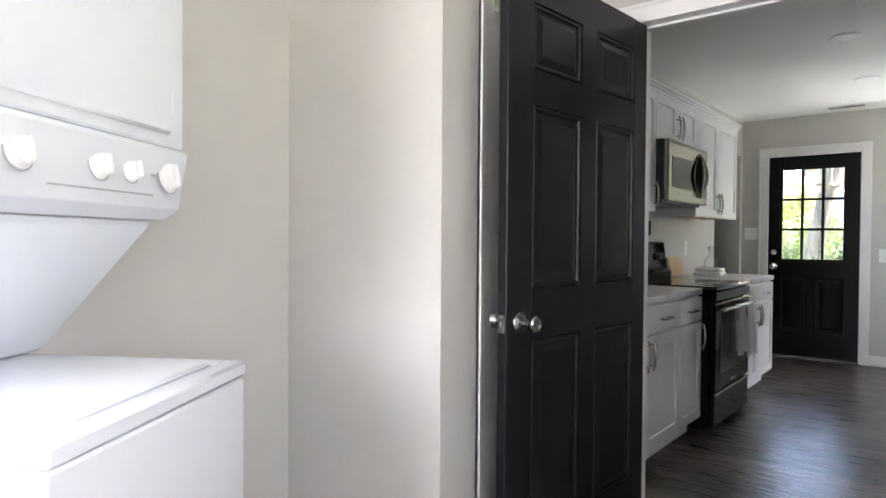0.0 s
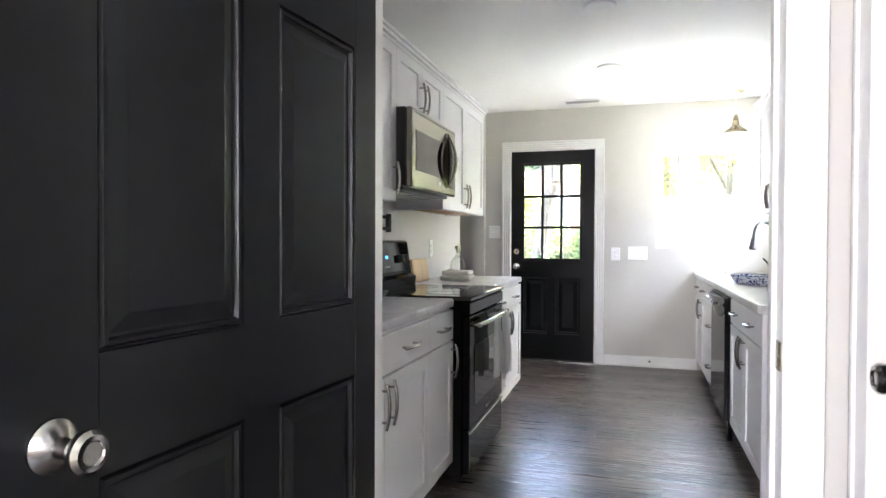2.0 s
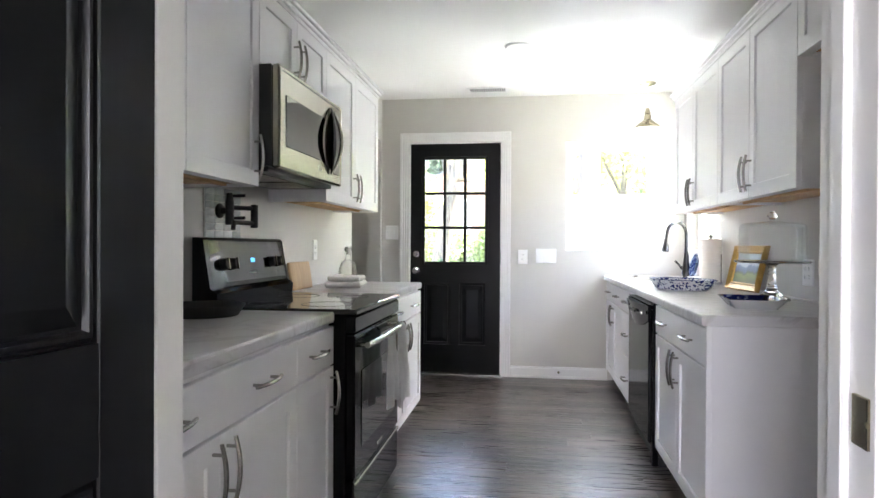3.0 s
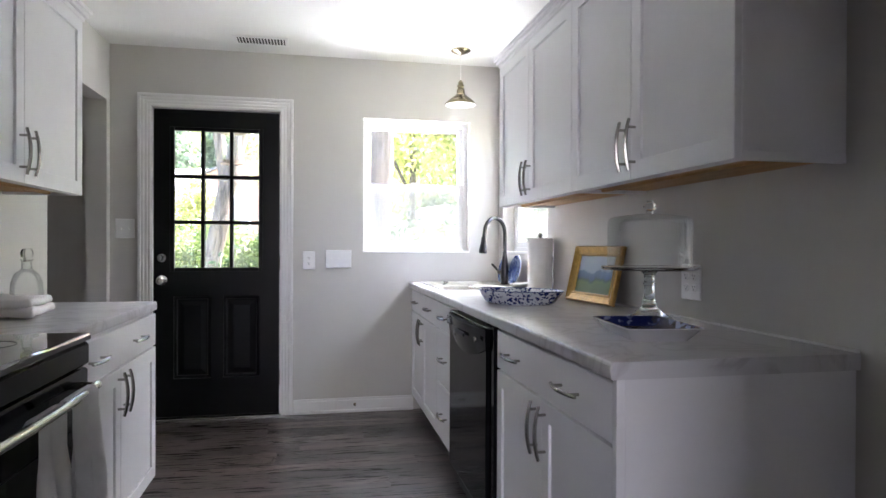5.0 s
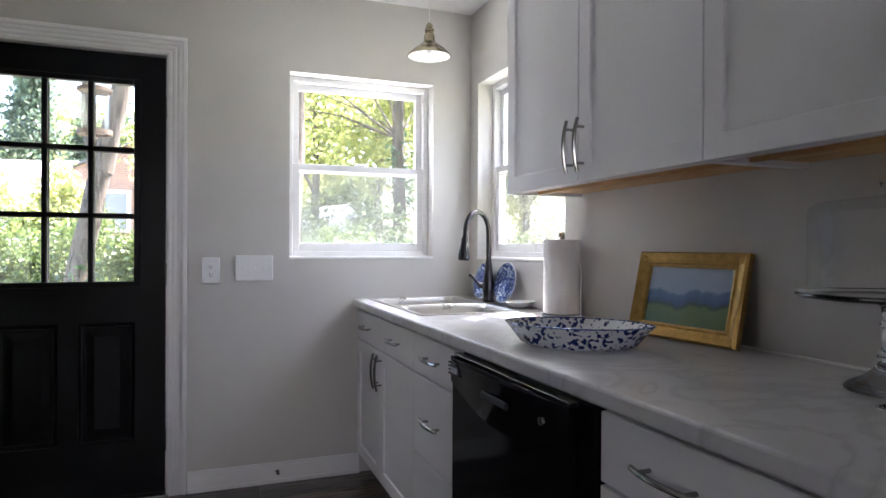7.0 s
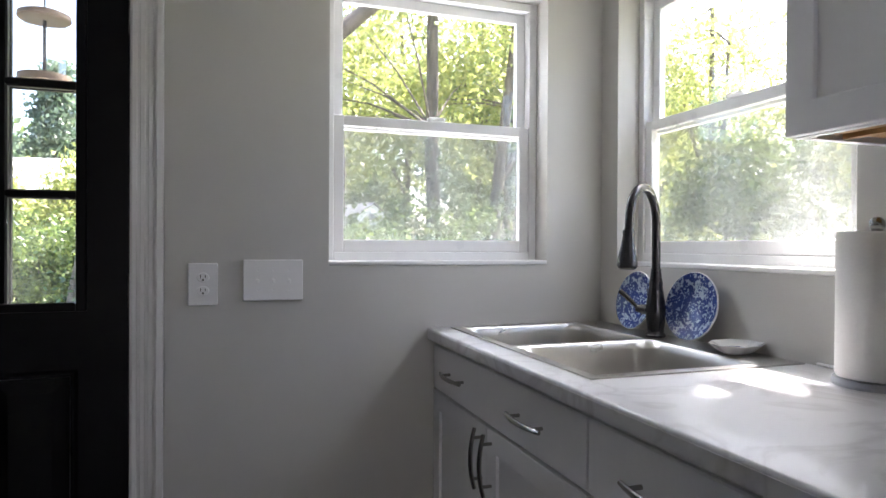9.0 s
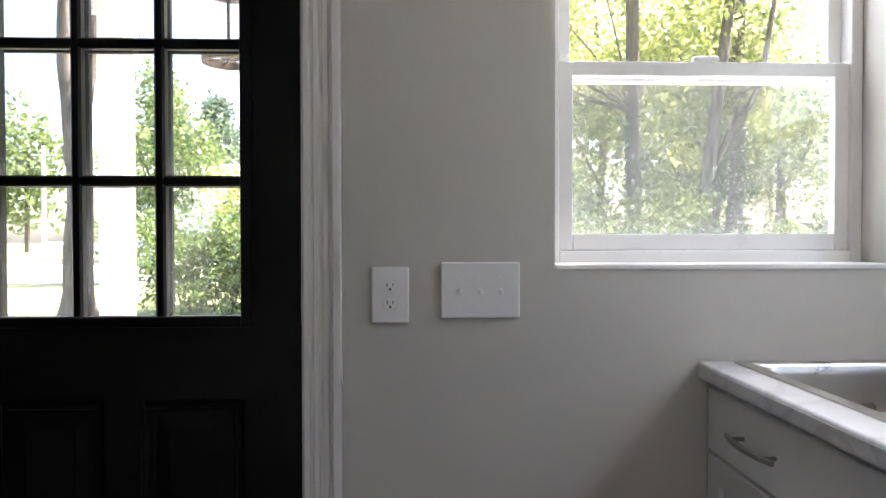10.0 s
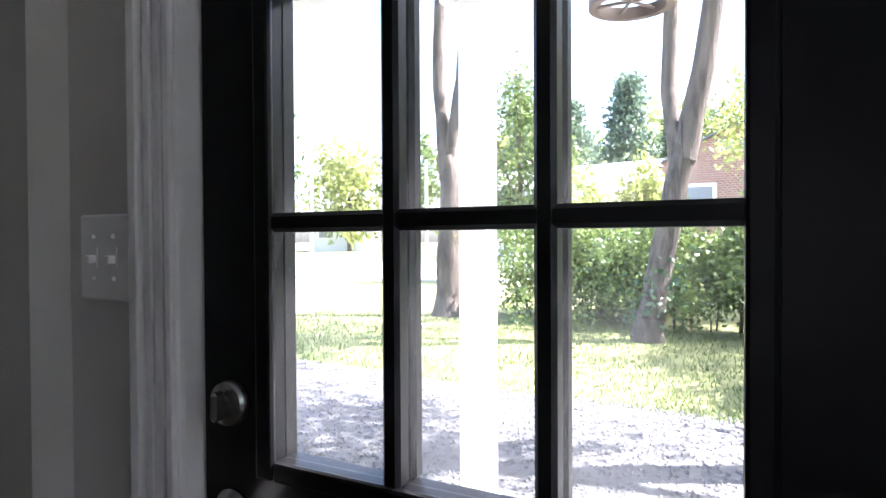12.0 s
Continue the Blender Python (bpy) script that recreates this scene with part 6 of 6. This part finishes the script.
def leaves(centres, spread, each, size, seed, flat=0.0):
    """Leaf-shaped quads thrown round clump centres."""
    r = np.random.default_rng(seed)
    c = np.repeat(centres, each, axis=0) + r.normal(0, 1, (len(centres) * each, 3)) * spread
    m = len(c)
    a = r.normal(0, 1, (m, 3))
    a[:, 2] *= 1 - flat
    a /= np.linalg.norm(a, axis=1, keepdims=True)
    b = np.cross(a, r.normal(0, 1, (m, 3)))
    b /= np.linalg.norm(b, axis=1, keepdims=True)
    s = size * r.uniform(0.6, 1.4, (m, 1))
    v = np.stack([c - a * s, c + b * s * 0.5, c + a * s, c - b * s * 0.5], 1)
    return v.reshape(-1, 3), np.arange(m * 4).reshape(-1, 4)


def clumps(r, centre, radii, count):
    """Clump centres filling an uneven ellipsoid, thinner inside."""
    p = r.normal(0, 1, (count, 3))
    p /= np.linalg.norm(p, axis=1, keepdims=True)
    p *= (r.random((count, 1)) ** 0.45)
    p *= 1 + 0.25 * np.sin(p[:, :1] * 5 + seed_phase) * np.cos(p[:, 1:2] * 4)
    return np.array(centre) + p * np.array(radii)


seed_phase = 1.3


def limb(points, r0, r1, seg=9):
    pts = [Vector(p) for p in points]
    fine = []
    for k in range(len(pts) - 1):
        for j in range(5):
            fine.append(pts[k].lerp(pts[k + 1], j / 5))
    fine.append(pts[-1])
    rad = [r0 + (r1 - r0) * k / (len(fine) - 1) for k in range(len(fine))]
    fine = [p + 0.25 * rad[k] * noise.noise_vector(p * 1.7) for k, p in enumerate(fine)]
    return fine, rad


def tree(place, label, stems, crowns, mat, leaf=0.11, each=26, seed=1, ivy=0):
    """Trunk with limbs, then crowns of leaf clumps. stems: (points, r0, r1); crowns: (centre, radii, clumps)."""
    r = np.random.default_rng(seed)
    ob = thing("tree", place, label, "tree")
    bm = bmesh.new()
    for pts, r0, r1 in stems:
        p, rad = limb(pts, r0, r1)
        tube(bm, p, rad, 10)
    p0 = stems[0][0][0]
    lathe(bm, [(stems[0][1] * 1.5, p0[2] - 0.15), (stems[0][1] * 1.12, p0[2] + 0.18), (stems[0][1] * 0.9, p0[2] + 0.5)], 12, Matrix.Translation((p0[0], p0[1], 0)))
    part("trunk", bm, BARK, ob, smooth=True)
    centres = [clumps(r, c, rr, k) for c, rr, k in crowns]
    if centres:
        v, f = leaves(np.concatenate(centres), max(0.28, leaf * 2.6), each, leaf, seed + 50)
        scatter_mesh("crown", v, f, mat, "", "", parent=ob)
        # thin branches reaching to some clumps
        bb = bmesh.new()
        for c in np.concatenate(centres)[::9]:
            q = Vector(c)
            near_stem = min((Vector(s) for st in stems for s in st[0][1:]), key=lambda s: (s - q).length)
            mid = near_stem.lerp(q, 0.5) + Vector((0, 0, 0.15))
            tube(bb, [near_stem, mid, q], [0.035, 0.02, 0.008], 5)
        part("branches", bb, BARK, ob, smooth=True)
    if ivy:
        pts = np.array([[*(Vector(stems[0][0][0]).lerp(Vector(stems[0][0][1]), t))] for t in r.random(ivy)])
        v, f = leaves(pts, stems[0][1] * 0.9, 8, 0.06, seed + 90)
        scatter_mesh("ivy", v, f, IVY, "ivy climbing the trunk", "", parent=ob)
    return ob


def g(x, y):
    return (x, y, rise(x, y))


# trees seen through the back door
tree(g(-7.05, 17.6), "tall bare-trunked tree on the lawn", [([(0, 0, 0), (0.05, 0, 2.2), (-0.05, 0, 3.4)], 0.30, 0.22), ([(-0.05, 0, 3.3), (-0.30, 0.1, 5.0), (-0.25, 0.2, 9.0)], 0.17, 0.10), ([(0.0, 0, 3.3), (0.30, 0, 5.0), (0.5, 0.2, 9.0)], 0.15, 0.09)], [((0, 0, 11.5), (3.2, 3.2, 2.6), 170)], LEAF_YELLOW, 0.13, 24, 11)
tree(g(-2.6, 16.0), "leaning forked tree at the edge of the drive", [([(0, 0, 0), (0.22, 0.1, 1.4), (0.50, 0.15, 2.9)], 0.21, 0.18), ([(0.50, 0.15, 2.85), (0.86, 0.2, 4.6), (1.30, 0.3, 8.5)], 0.19, 0.13), ([(0.44, 0.15, 2.6), (0.26, 0.4, 4.0), (0.34, 0.6, 8.5)], 0.14, 0.10)], [((1.0, 0.5, 10.6), (3.0, 3.2, 2.4), 170)], LEAF_YELLOW, 0.13, 24, 12, ivy=40)
# conifers and woods further off
for k, (x, y, h, wdt) in enumerate([(-12.3, 58, 15.4, 5.0), (-16.0, 54, 12.6, 5.0), (-9.0, 62, 12.0, 4.6), (-20.5, 57, 13.5, 5.0)]):
    r = np.random.default_rng(30 + k)
    count = 420
    tier = np.floor(r.random(count) ** 0.85 * 11) / 11
    a = r.uniform(0, 6.28, count)
    reach = (1 - tier) ** 0.95 * wdt * 1.15 * (0.78 + 0.22 * np.sin(a * 3 + tier * 40 + k))
    rad = reach * r.uniform(0.3, 1.0, count) ** 0.6
    cen = np.stack([rad * np.cos(a), rad * np.sin(a), 1.2 + tier * (h - 1.2) - 0.16 * rad + r.normal(0, 0.22, count)], -1)
    ob = thing("tree", g(x, y), "broad blue-green conifer beyond the hedge", "tree", "conifers")
    tb = bmesh.new()
    tube(tb, [(0, 0, -0.1), (0, 0, h * 0.5), (0, 0, h * 0.95)], [0.3, 0.2, 0.03], 8)
    part("trunk", tb, BARK, ob)
    v, f = leaves(cen, 0.42, 26, 0.20, 60 + k)
    scatter_mesh("crown", v, f, LEAF_HAZED, "", "", parent=ob)
tree(g(-9.7, 28.0), "feathery yellow-green tree beyond the lawn", [([(0, 0, 0), (0.1, 0, 3.0), (0.0, 0, 7.8)], 0.16, 0.05), ([(0.1, 0, 2.2), (1.0, 0.2, 4.0), (1.5, 0.3, 5.2)], 0.07, 0.03), ([(0.1, 0, 2.8), (-0.7, 0.2, 4.5), (-1.1, 0.3, 5.8)], 0.06, 0.03)], [((0.0, 0, 6.6), (1.0, 1.0, 1.7), 55), ((0.9, 0.2, 4.4), (1.4, 1.2, 1.5), 60), ((-0.6, 0.2, 3.0), (1.6, 1.2, 1.9), 70)], LEAF_GREEN, 0.10, 34, 13)
tree(g(-2.4, 62.0), "tall leafy tree behind the brick house", [([(0, 0, 0), (0.1, 0, 6.0), (0.0, 0, 12.0)], 0.3, 0.1)], [((0, 0, 9.6), (5.0, 4.0, 4.0), 150)], LEAF_GREEN, 0.26, 30, 14)


def bush(x0, x1, y, depth, h, mat, label, seed, leaf=0.07, count=220, each=30):
    r = np.random.default_rng(seed)
    ob = thing("bush", g((x0 + x1) / 2, y), label, "bush")
    wdt = (x1 - x0) / 2
    cx = r.uniform(-wdt, wdt, count)
    top = h * (0.62 + 0.38 * np.abs(np.sin(cx * 2.3 + seed)) * r.uniform(0.6, 1.1, count))
    cen = np.stack([cx, r.normal(0, depth / 2, count), 0.12 + top * r.random(count) ** 0.7], -1)
    v, f = leaves(cen, max(0.13, leaf * 2.0), each, leaf, seed + 7)
    scatter_mesh("foliage", v, f, mat, "", "", parent=ob)
    bb = bmesh.new()
    for k in range(0, count, 10):
        tube(bb, [(cx[k] * 0.9, 0, -0.05), (cx[k], cen[k][1] * 0.6, cen[k][2] * 0.5), tuple(cen[k])], [0.018, 0.012, 0.005], 5)
    part("stems", bb, BARK, ob)
    return ob


bush(-6.0, -3.2, 18.2, 1.2, 1.9, LEAF_GREEN, "dense green hedge bush at the lawn's edge", 1, 0.052, 240, 52)
bush(-3.6, -1.0, 17.6, 1.2, 2.1, LEAF_GREEN, "dense green hedge bush behind the leaning tree", 2, 0.052, 240, 52)
bush(-1.3, 1.6, 17.0, 1.3, 1.9, LEAF_GREEN, "loose leggy bush with dark stems", 3, 0.052, 240, 52)
bush(-4.9, -2.6, 19.6, 1.0, 3.1, LEAF_YELLOW, "taller yellow-green shrub behind the hedge", 4, 0.065, 240, 50)
bush(1.4, 5.0, 16.5, 1.6, 2.3, LEAF_GREEN, "green shrubs beyond the drive", 5, 0.052, 240, 52)
bush(-0.6, 2.6, 13.2, 1.0, 1.7, LEAF_GREEN, "low leafy shrubs near the house", 6, 0.052, 240, 52)

# woods to the north, seen through the window over the counter end
tree(g(0.75, 11.2), "large tree close to the house with a spreading limb", [([(0, 0, 0), (-0.08, 0, 2.0), (0.0, 0, 3.9)], 0.20, 0.16), ([(0.0, 0, 3.7), (0.6, 0.1, 4.25), (1.7, 0.4, 4.9)], 0.10, 0.05), ([(0.0, 0, 3.8), (-0.15, 0.3, 6), (-0.2, 0.4, 9)], 0.14, 0.08)], [((0.3, 0.5, 8.5), (3.2, 2.6, 2.0), 150)], LEAF_YELLOW, 0.085, 50, 21)
tree(g(3.95, 17.0), "slim tree with ivy on its trunk", [([(0, 0, 0), (-0.1, 0, 4.0), (0.0, 0.1, 9.0)], 0.17, 0.10)], [((-0.5, 1.6, 5.0), (2.6, 1.2, 1.8), 75), ((0.5, 0.5, 7.6), (3.0, 2.2, 2.2), 90)], LEAF_YELLOW, 0.085, 40, 22, ivy=120)
tree(g(5.4, 17.4), "slim leaning tree in the yard", [([(0, 0, 0), (0.1, 0, 2.6), (0.9, 0.1, 8.5)], 0.17, 0.09), ([(0.15, 0, 2.8), (1.2, 0, 4.6), (1.6, 0, 7)], 0.08, 0.04)], [((1.2, 1.6, 5.6), (2.4, 1.2, 2.0), 70)], LEAF_YELLOW, 0.085, 40, 23, ivy=60)
tree(g(6.85, 19.0), "ivy-covered tree at the yard's edge", [([(0, 0, 0), (0.1, 0, 4.0), (0.2, 0.1, 9.0)], 0.20, 0.12)], [((0.2, 1.2, 6.0), (2.6, 1.6, 2.4), 90)], LEAF_GREEN, 0.085, 40, 24, ivy=260)
for k, (x, y) in enumerate([(2.6, 21.5), (5.0, 23.5), (7.8, 22.0)]):
    tree(g(x, y), "sunlit leafy tree behind the yard", [([(0, 0, 0), (0.15, 0, 4.0), (-0.1, 0.1, 9.0)], 0.15, 0.06), ([(0.1, 0, 3.0), (-0.9, 0, 5.0), (-1.4, 0, 6.6)], 0.06, 0.03)], [((0, 0.4, 6.4), (2.0, 1.5, 3.0), 120)], LEAF_YELLOW, 0.085, 60, 140 + k)
for k, (x, y, h) in enumerate([(0.9, 25, 7.5), (8.9, 27, 8.5), (12.5, 27, 8), (15.5, 25, 8), (1.6, 32, 8), (11.5, 33, 10), (3, 40, 10), (16, 34, 10), (20, 28, 9)]):
    tree(g(x, y), "leafy tree in the woods behind the yard", [([(0, 0, 0), (0.1, 0, h * 0.4), (0.1, 0.1, h)], 0.22, 0.08), ([(0.1, 0, h * 0.35), (1.2, 0, h * 0.6), (1.8, 0, h * 0.75)], 0.09, 0.03)], [((0, 0, h * 0.62), (3.2, 2.6, h * 0.38), 115)], (LEAF_YELLOW, LEAF_GREEN)[k % 2], 0.085, 80, 40 + k, ivy=30)
# east yard, seen through the window beside the sink
for k, (x, y, h) in enumerate([(12, 13, 8.0), (14, 8.5, 8.5), (17, 16, 9), (19, 11, 9), (12.5, 18.5, 8), (16, 4, 9)]):
    tree(g(x, y), "open-branched tree in the side yard", [([(0, 0, 0), (0.15, 0.1, h * 0.35), (0.1, 0.1, h)], 0.18, 0.06), ([(0.12, 0.1, h * 0.3), (-0.5, -1.0, h * 0.55), (-0.9, -1.6, h * 0.8)], 0.10, 0.03), ([(0.12, 0.1, h * 0.34), (0.3, 1.2, h * 0.6), (0.4, 1.8, h * 0.8)], 0.09, 0.03)], [((0, 0, h * 0.66), (2.6, 2.9, h * 0.34), 120)], LEAF_YELLOW, 0.078, 60, 70 + k)
# added tree: its crowns, out of view, block sun to shape the counter's sun patch
tree(g(6.4, 9.3), "added leafy tree with unseen crowns shading the side window", [([(0, 0, 0), (-0.2, -0.1, 2.5), (-1.2, -0.9, 5.0)], 0.13, 0.08), ([(-0.2, -0.1, 2.4), (0.6, 0.4, 5.0), (0.8, 0.5, 7.0)], 0.09, 0.04)], [((-2.2, -2.02, 7.62), (0.45, 0.95, 0.65), 170), ((-2.2, -1.08, 6.05), (0.3, 0.5, 0.5), 80), ((0.6, 0.6, 6.6), (1.8, 1.8, 1.2), 90)], LEAF_YELLOW, 0.10, 26, 95)
bush(7.6, 11.4, 14.2, 1.4, 1.5, LEAF_YELLOW, "leafy shrubs along the side yard", 10, 0.075, 150)
bush(8.8, 13.2, 11.2, 1.6, 1.6, LEAF_YELLOW, "leafy shrubs along the side yard", 14, 0.075, 150)
bush(9.6, 14.6, 8.0, 1.6, 1.5, LEAF_YELLOW, "leafy shrubs along the side yard", 15, 0.075, 150)
bush(9.4, 12.6, 15.4, 1.8, 3.8, LEAF_GREEN, "tall leafy shrubs beyond the side yard", 16, 0.085, 300, 40)
bush(9.5, 14.5, 20.5, 1.6, 2.4, LEAF_GREEN, "undergrowth below the woods", 8, 0.1, 260)
bush(6.5, 11.5, 22.5, 1.6, 1.6, LEAF_GREEN, "undergrowth beside the small cottage", 9, 0.1, 200)


def cottage(name, place, turn, w, d, h, roof_h, wall, roof, label, porch=False):
    """Gabled house; the gable faces local -y."""
    ob = thing(name, place, label, "house", turn=turn)
    bm = bmesh.new()
    prof = [(-w / 2, 0), (w / 2, 0), (w / 2, h), (0, h + roof_h), (-w / 2, h)]
    a = [bm.verts.new((x, 0, z)) for x, z in prof]
    b = [bm.verts.new((x, d, z)) for x, z in prof]
    bm.faces.new(a[::-1])
    bm.faces.new(b)
    for k in range(5):
        j = (k + 1) % 5
        bm.faces.new((a[k], a[j], b[j], b[k]))
    part("wall", bm, wall, ob)
    rm = bmesh.new()
    o, t = 0.3, 0.12
    s = roof_h / (w / 2)
    for sg in (-1, 1):
        e0, e1 = (sg * (w / 2 + o), h - s * o), (0, h + roof_h)
        vs = []
        for y in (-o, d + o):
            for x, z in (e0, e1):
                vs.append((rm.verts.new((x, y, z + 0.02)), rm.verts.new((x, y, z + t + 0.02))))
        lo = [v[0] for v in vs]
        hi = [v[1] for v in vs]
        rm.faces.new((lo[0], lo[1], lo[3], lo[2]))
        rm.faces.new((hi[0], hi[2], hi[3], hi[1]))
        for i, j in ((0, 1), (1, 3), (3, 2), (2, 0)):
            rm.faces.new((lo[i], lo[j], hi[j], hi[i]))
    part("roof", rm, roof, ob)
    for x, z, ww, wh in ((0, h + roof_h * 0.25, w * 0.10, roof_h * 0.35), (-w * 0.25, h * 0.4, w * 0.14, h * 0.4), (w * 0.22, h * 0.4, w * 0.14, h * 0.4)):
        win = part("window", boxes((x - ww, -0.06, z, x + ww, 0.02, z + wh)), TRIM, ob)
        part("pane", boxes((x - ww * 0.8, -0.08, z + wh * 0.08, x + ww * 0.8, -0.05, z + wh * 0.92)), HOUSEPANE, win)
    if porch:
        part("porch_roof", boxes((-w * 0.55, -1.6, h * 0.78, w * 0.2, 0, h * 0.84)), roof, ob)
        for x in (-w * 0.5, -w * 0.18, w * 0.15):
            part("porch_post", boxes((x - 0.09, -1.5, 0, x + 0.09, -1.32, h * 0.78)), TRIM, ob)
    return ob


cottage("house", g(11.2, 56.0), 12, 5.0, 7.0, 2.6, 1.9, SIDING, ROOFING, "small white gabled cottage with a porch", True)
cottage("house", (-3.2, 40.0, GZ), 3, 6.6, 12.0, 5.5, 1.7, BRICK, ROOFING, "red brick house with a dark gabled roof")
cottage("house", (-7.5, 48.0, GZ), 80, 7.0, 13.0, 5.2, 1.4, SIDING, PALEROOF, "long low white building with a pale roof")
cottage("house", (-57.4, 78.0, GZ), 30, 9.0, 12.0, 4.6, 2.4, SIDING, PALEROOF, "distant white house across the road")
# shed shape added for an unidentified bright white patch beyond the hedge
cottage("shed", (-4.7, 30.0, GZ), 82, 2.6, 1.9, 2.9, 0.8, SIDING, PALEROOF, "small white shed with a pale roof beyond the hedge")

# far tree line
for k, (x, y) in enumerate([(-56, 78), (-50, 86), (-62, 66), (-34, 84), (-26, 82), (-18, 70), (-10, 66), (0, 70), (14, 74), (28, 70), (40, 58), (48, 40), (52, 20), (50, 2), (-70, 50)]):
    h = (17 if k < 4 else 12) + (k * 37 % 5)
    r = np.random.default_rng(200 + k)
    ob = thing("tree", (x, y, rise(x, y)), "broad leafy tree in the distance", "tree", "distant trees")
    tb = bmesh.new()
    tube(tb, [(0, 0, -0.2), (0, 0, h * 0.5)], [0.35, 0.2], 8)
    part("trunk", tb, BARK, ob)
    v, f = leaves(clumps(r, (0, 0, h * 0.52), (5.5, 5.5, h * 0.46), 150), 0.8, 22, 0.42, 300 + k)
    scatter_mesh("crown", v, f, LEAF_GREEN if k % 3 else LEAF_YELLOW, "", "", parent=ob)

for x, y, h in ((-49.2, 62.0, 13.2), (-33.8, 62.0, 9.9)):
    ob = thing("utility_pole", (x, y, GZ), "pale weathered utility pole by the road", "pole", "utility poles")
    part("pole", tube(bmesh.new(), [(0, 0, 0), (0, 0, h)], [0.22, 0.17], 8), CONCRETE, ob)
    part("crossarm", boxes((-1.1, -0.06, h - 0.9, 1.1, 0.06, h - 0.75)), CONCRETE, ob)
mb = thing("mailbox", (-14.6, 30.0, GZ), "white mailbox on a post by the road", "mailbox")
part("post", boxes((-0.06, -0.06, 0, 0.06, 0.06, 1.0)), TRIM, mb)
bx = bmesh.new()
box(bx, -0.35, -0.28, 1.0, 0.35, 0.28, 1.45, r=0.12, seg=3)
part("box", bx, WHITEPLASTIC, mb, smooth=True)

# ---- porch ----
tagged(part("porch_floor", boxes((-3.6, 6.41, GZ - 0.1, 0.0, 8.72, -0.10), r=0.01), CONCRETE), "low concrete porch slab", "porch", kind="structure")
tagged(part("porch_ceiling", boxes((-3.9, 6.41, 3.0, 0.0, 9.0, 3.06)), TRIM), "white boarded porch ceiling", "ceiling", kind="structure")
tagged(part("porch_beam", boxes((-3.8, 8.53, 2.72, -0.1, 8.71, 3.0), r=0.005), TRIM), "white beam along the porch edge", "beam", kind="structure")
post = thing("porch_post", (-2.0, 8.62, -0.10), "white square porch post", "post")
part("shaft", boxes((-0.075, -0.075, 0, 0.075, 0.075, 2.82), r=0.006), TRIM, post)
part("base", boxes((-0.09, -0.09, 0, 0.09, 0.09, 0.07), r=0.006), TRIM, post)
part("bracket", boxes((-0.20, -0.06, 2.60, -0.085, 0.06, 2.82), r=0.02), TRIM, post)
lan = thing("porch_lantern", (-0.90, 7.14, 1.80), "round hanging porch lantern with brown rings and a clear cylinder", "lantern")
RING = material("weathered bronze", (0.13, 0.095, 0.07), 0.5, 0.3, vary=0.2, scale=20, bump=0.1)
part("bottom_ring", lathe(bmesh.new(), [(0.076, 0), (0.092, 0.0), (0.093, 0.004), (0.093, 0.024), (0.092, 0.028), (0.076, 0.028), (0.076, 0)], 36), RING, lan, smooth=True)
cb = bmesh.new()
for k in range(3):
    a = k * math.pi / 3
    tube(cb, [(0.078 * math.cos(a), 0.078 * math.sin(a), 0.014), (-0.078 * math.cos(a), -0.078 * math.sin(a), 0.014)], 0.004, 6)
part("cross_bars", cb, RING, lan)
part("stem", tube(bmesh.new(), [(0, 0, 0.014), (0, 0, 0.27)], 0.007, 8), GUNMETAL, lan)
part("hanging_rod", tube(bmesh.new(), [(0, 0, 0.27), (0, 0, 1.20)], 0.004, 8), GUNMETAL, lan)
cyl = part("cylinder", lathe(bmesh.new(), [(0.072, 0.028), (0.072, 0.246), (0.071, 0.247)], 32), THINGLASS, lan, "clear glass cylinder", True)
cyl.visible_shadow = False
part("top_cap", lathe(bmesh.new(), [(0, 0.290), (0.03, 0.288), (0.075, 0.276), (0.092, 0.268), (0.094, 0.250), (0.088, 0.245), (0.0, 0.245)], 36), RING, lan, smooth=True)

# ---- floor planks ----
def plank_floor():
    rng = random.Random(5)
    width, length, made = 0.152, 1.22, {}
    for x0, x1, y0, y1 in ((XL, XR, YD, YB), (-1.005, 0.29, 0.565, YD), (-1.79, 1.5, -2.4, 0.565)):
        y = y0
        while y < y1 - 0.01:
            wid = min(width, y1 - y)
            x = x0 - rng.random() * length * 0.8
            while x < x1:
                a, b = max(x, x0), min(x + length, x1)
                if b - a > 0.02:
                    key = (round(b - a, 3), round(wid, 3))
                    if key not in made:
                        bm = boxes((0, 0, -0.008, b - a - 0.0014, wid - 0.0014, 0.0))
                        bm.to_mesh(made.setdefault(key, bpy.data.meshes.new("plank")))
                        bm.free()
                        made[key].materials.append(PLANK)
                    p = new("plank", made[key])
                    p.parent = floor
                    p.location = (a, y, 0.0)
                x += length
            y += wid


plank_floor()
tagged(part("floor_next_room", boxes((-4.2, 3.6, -0.008, XL, 6.41, 0.0)), PLANK), "dark wood floor of the next room", "floor", kind="structure")
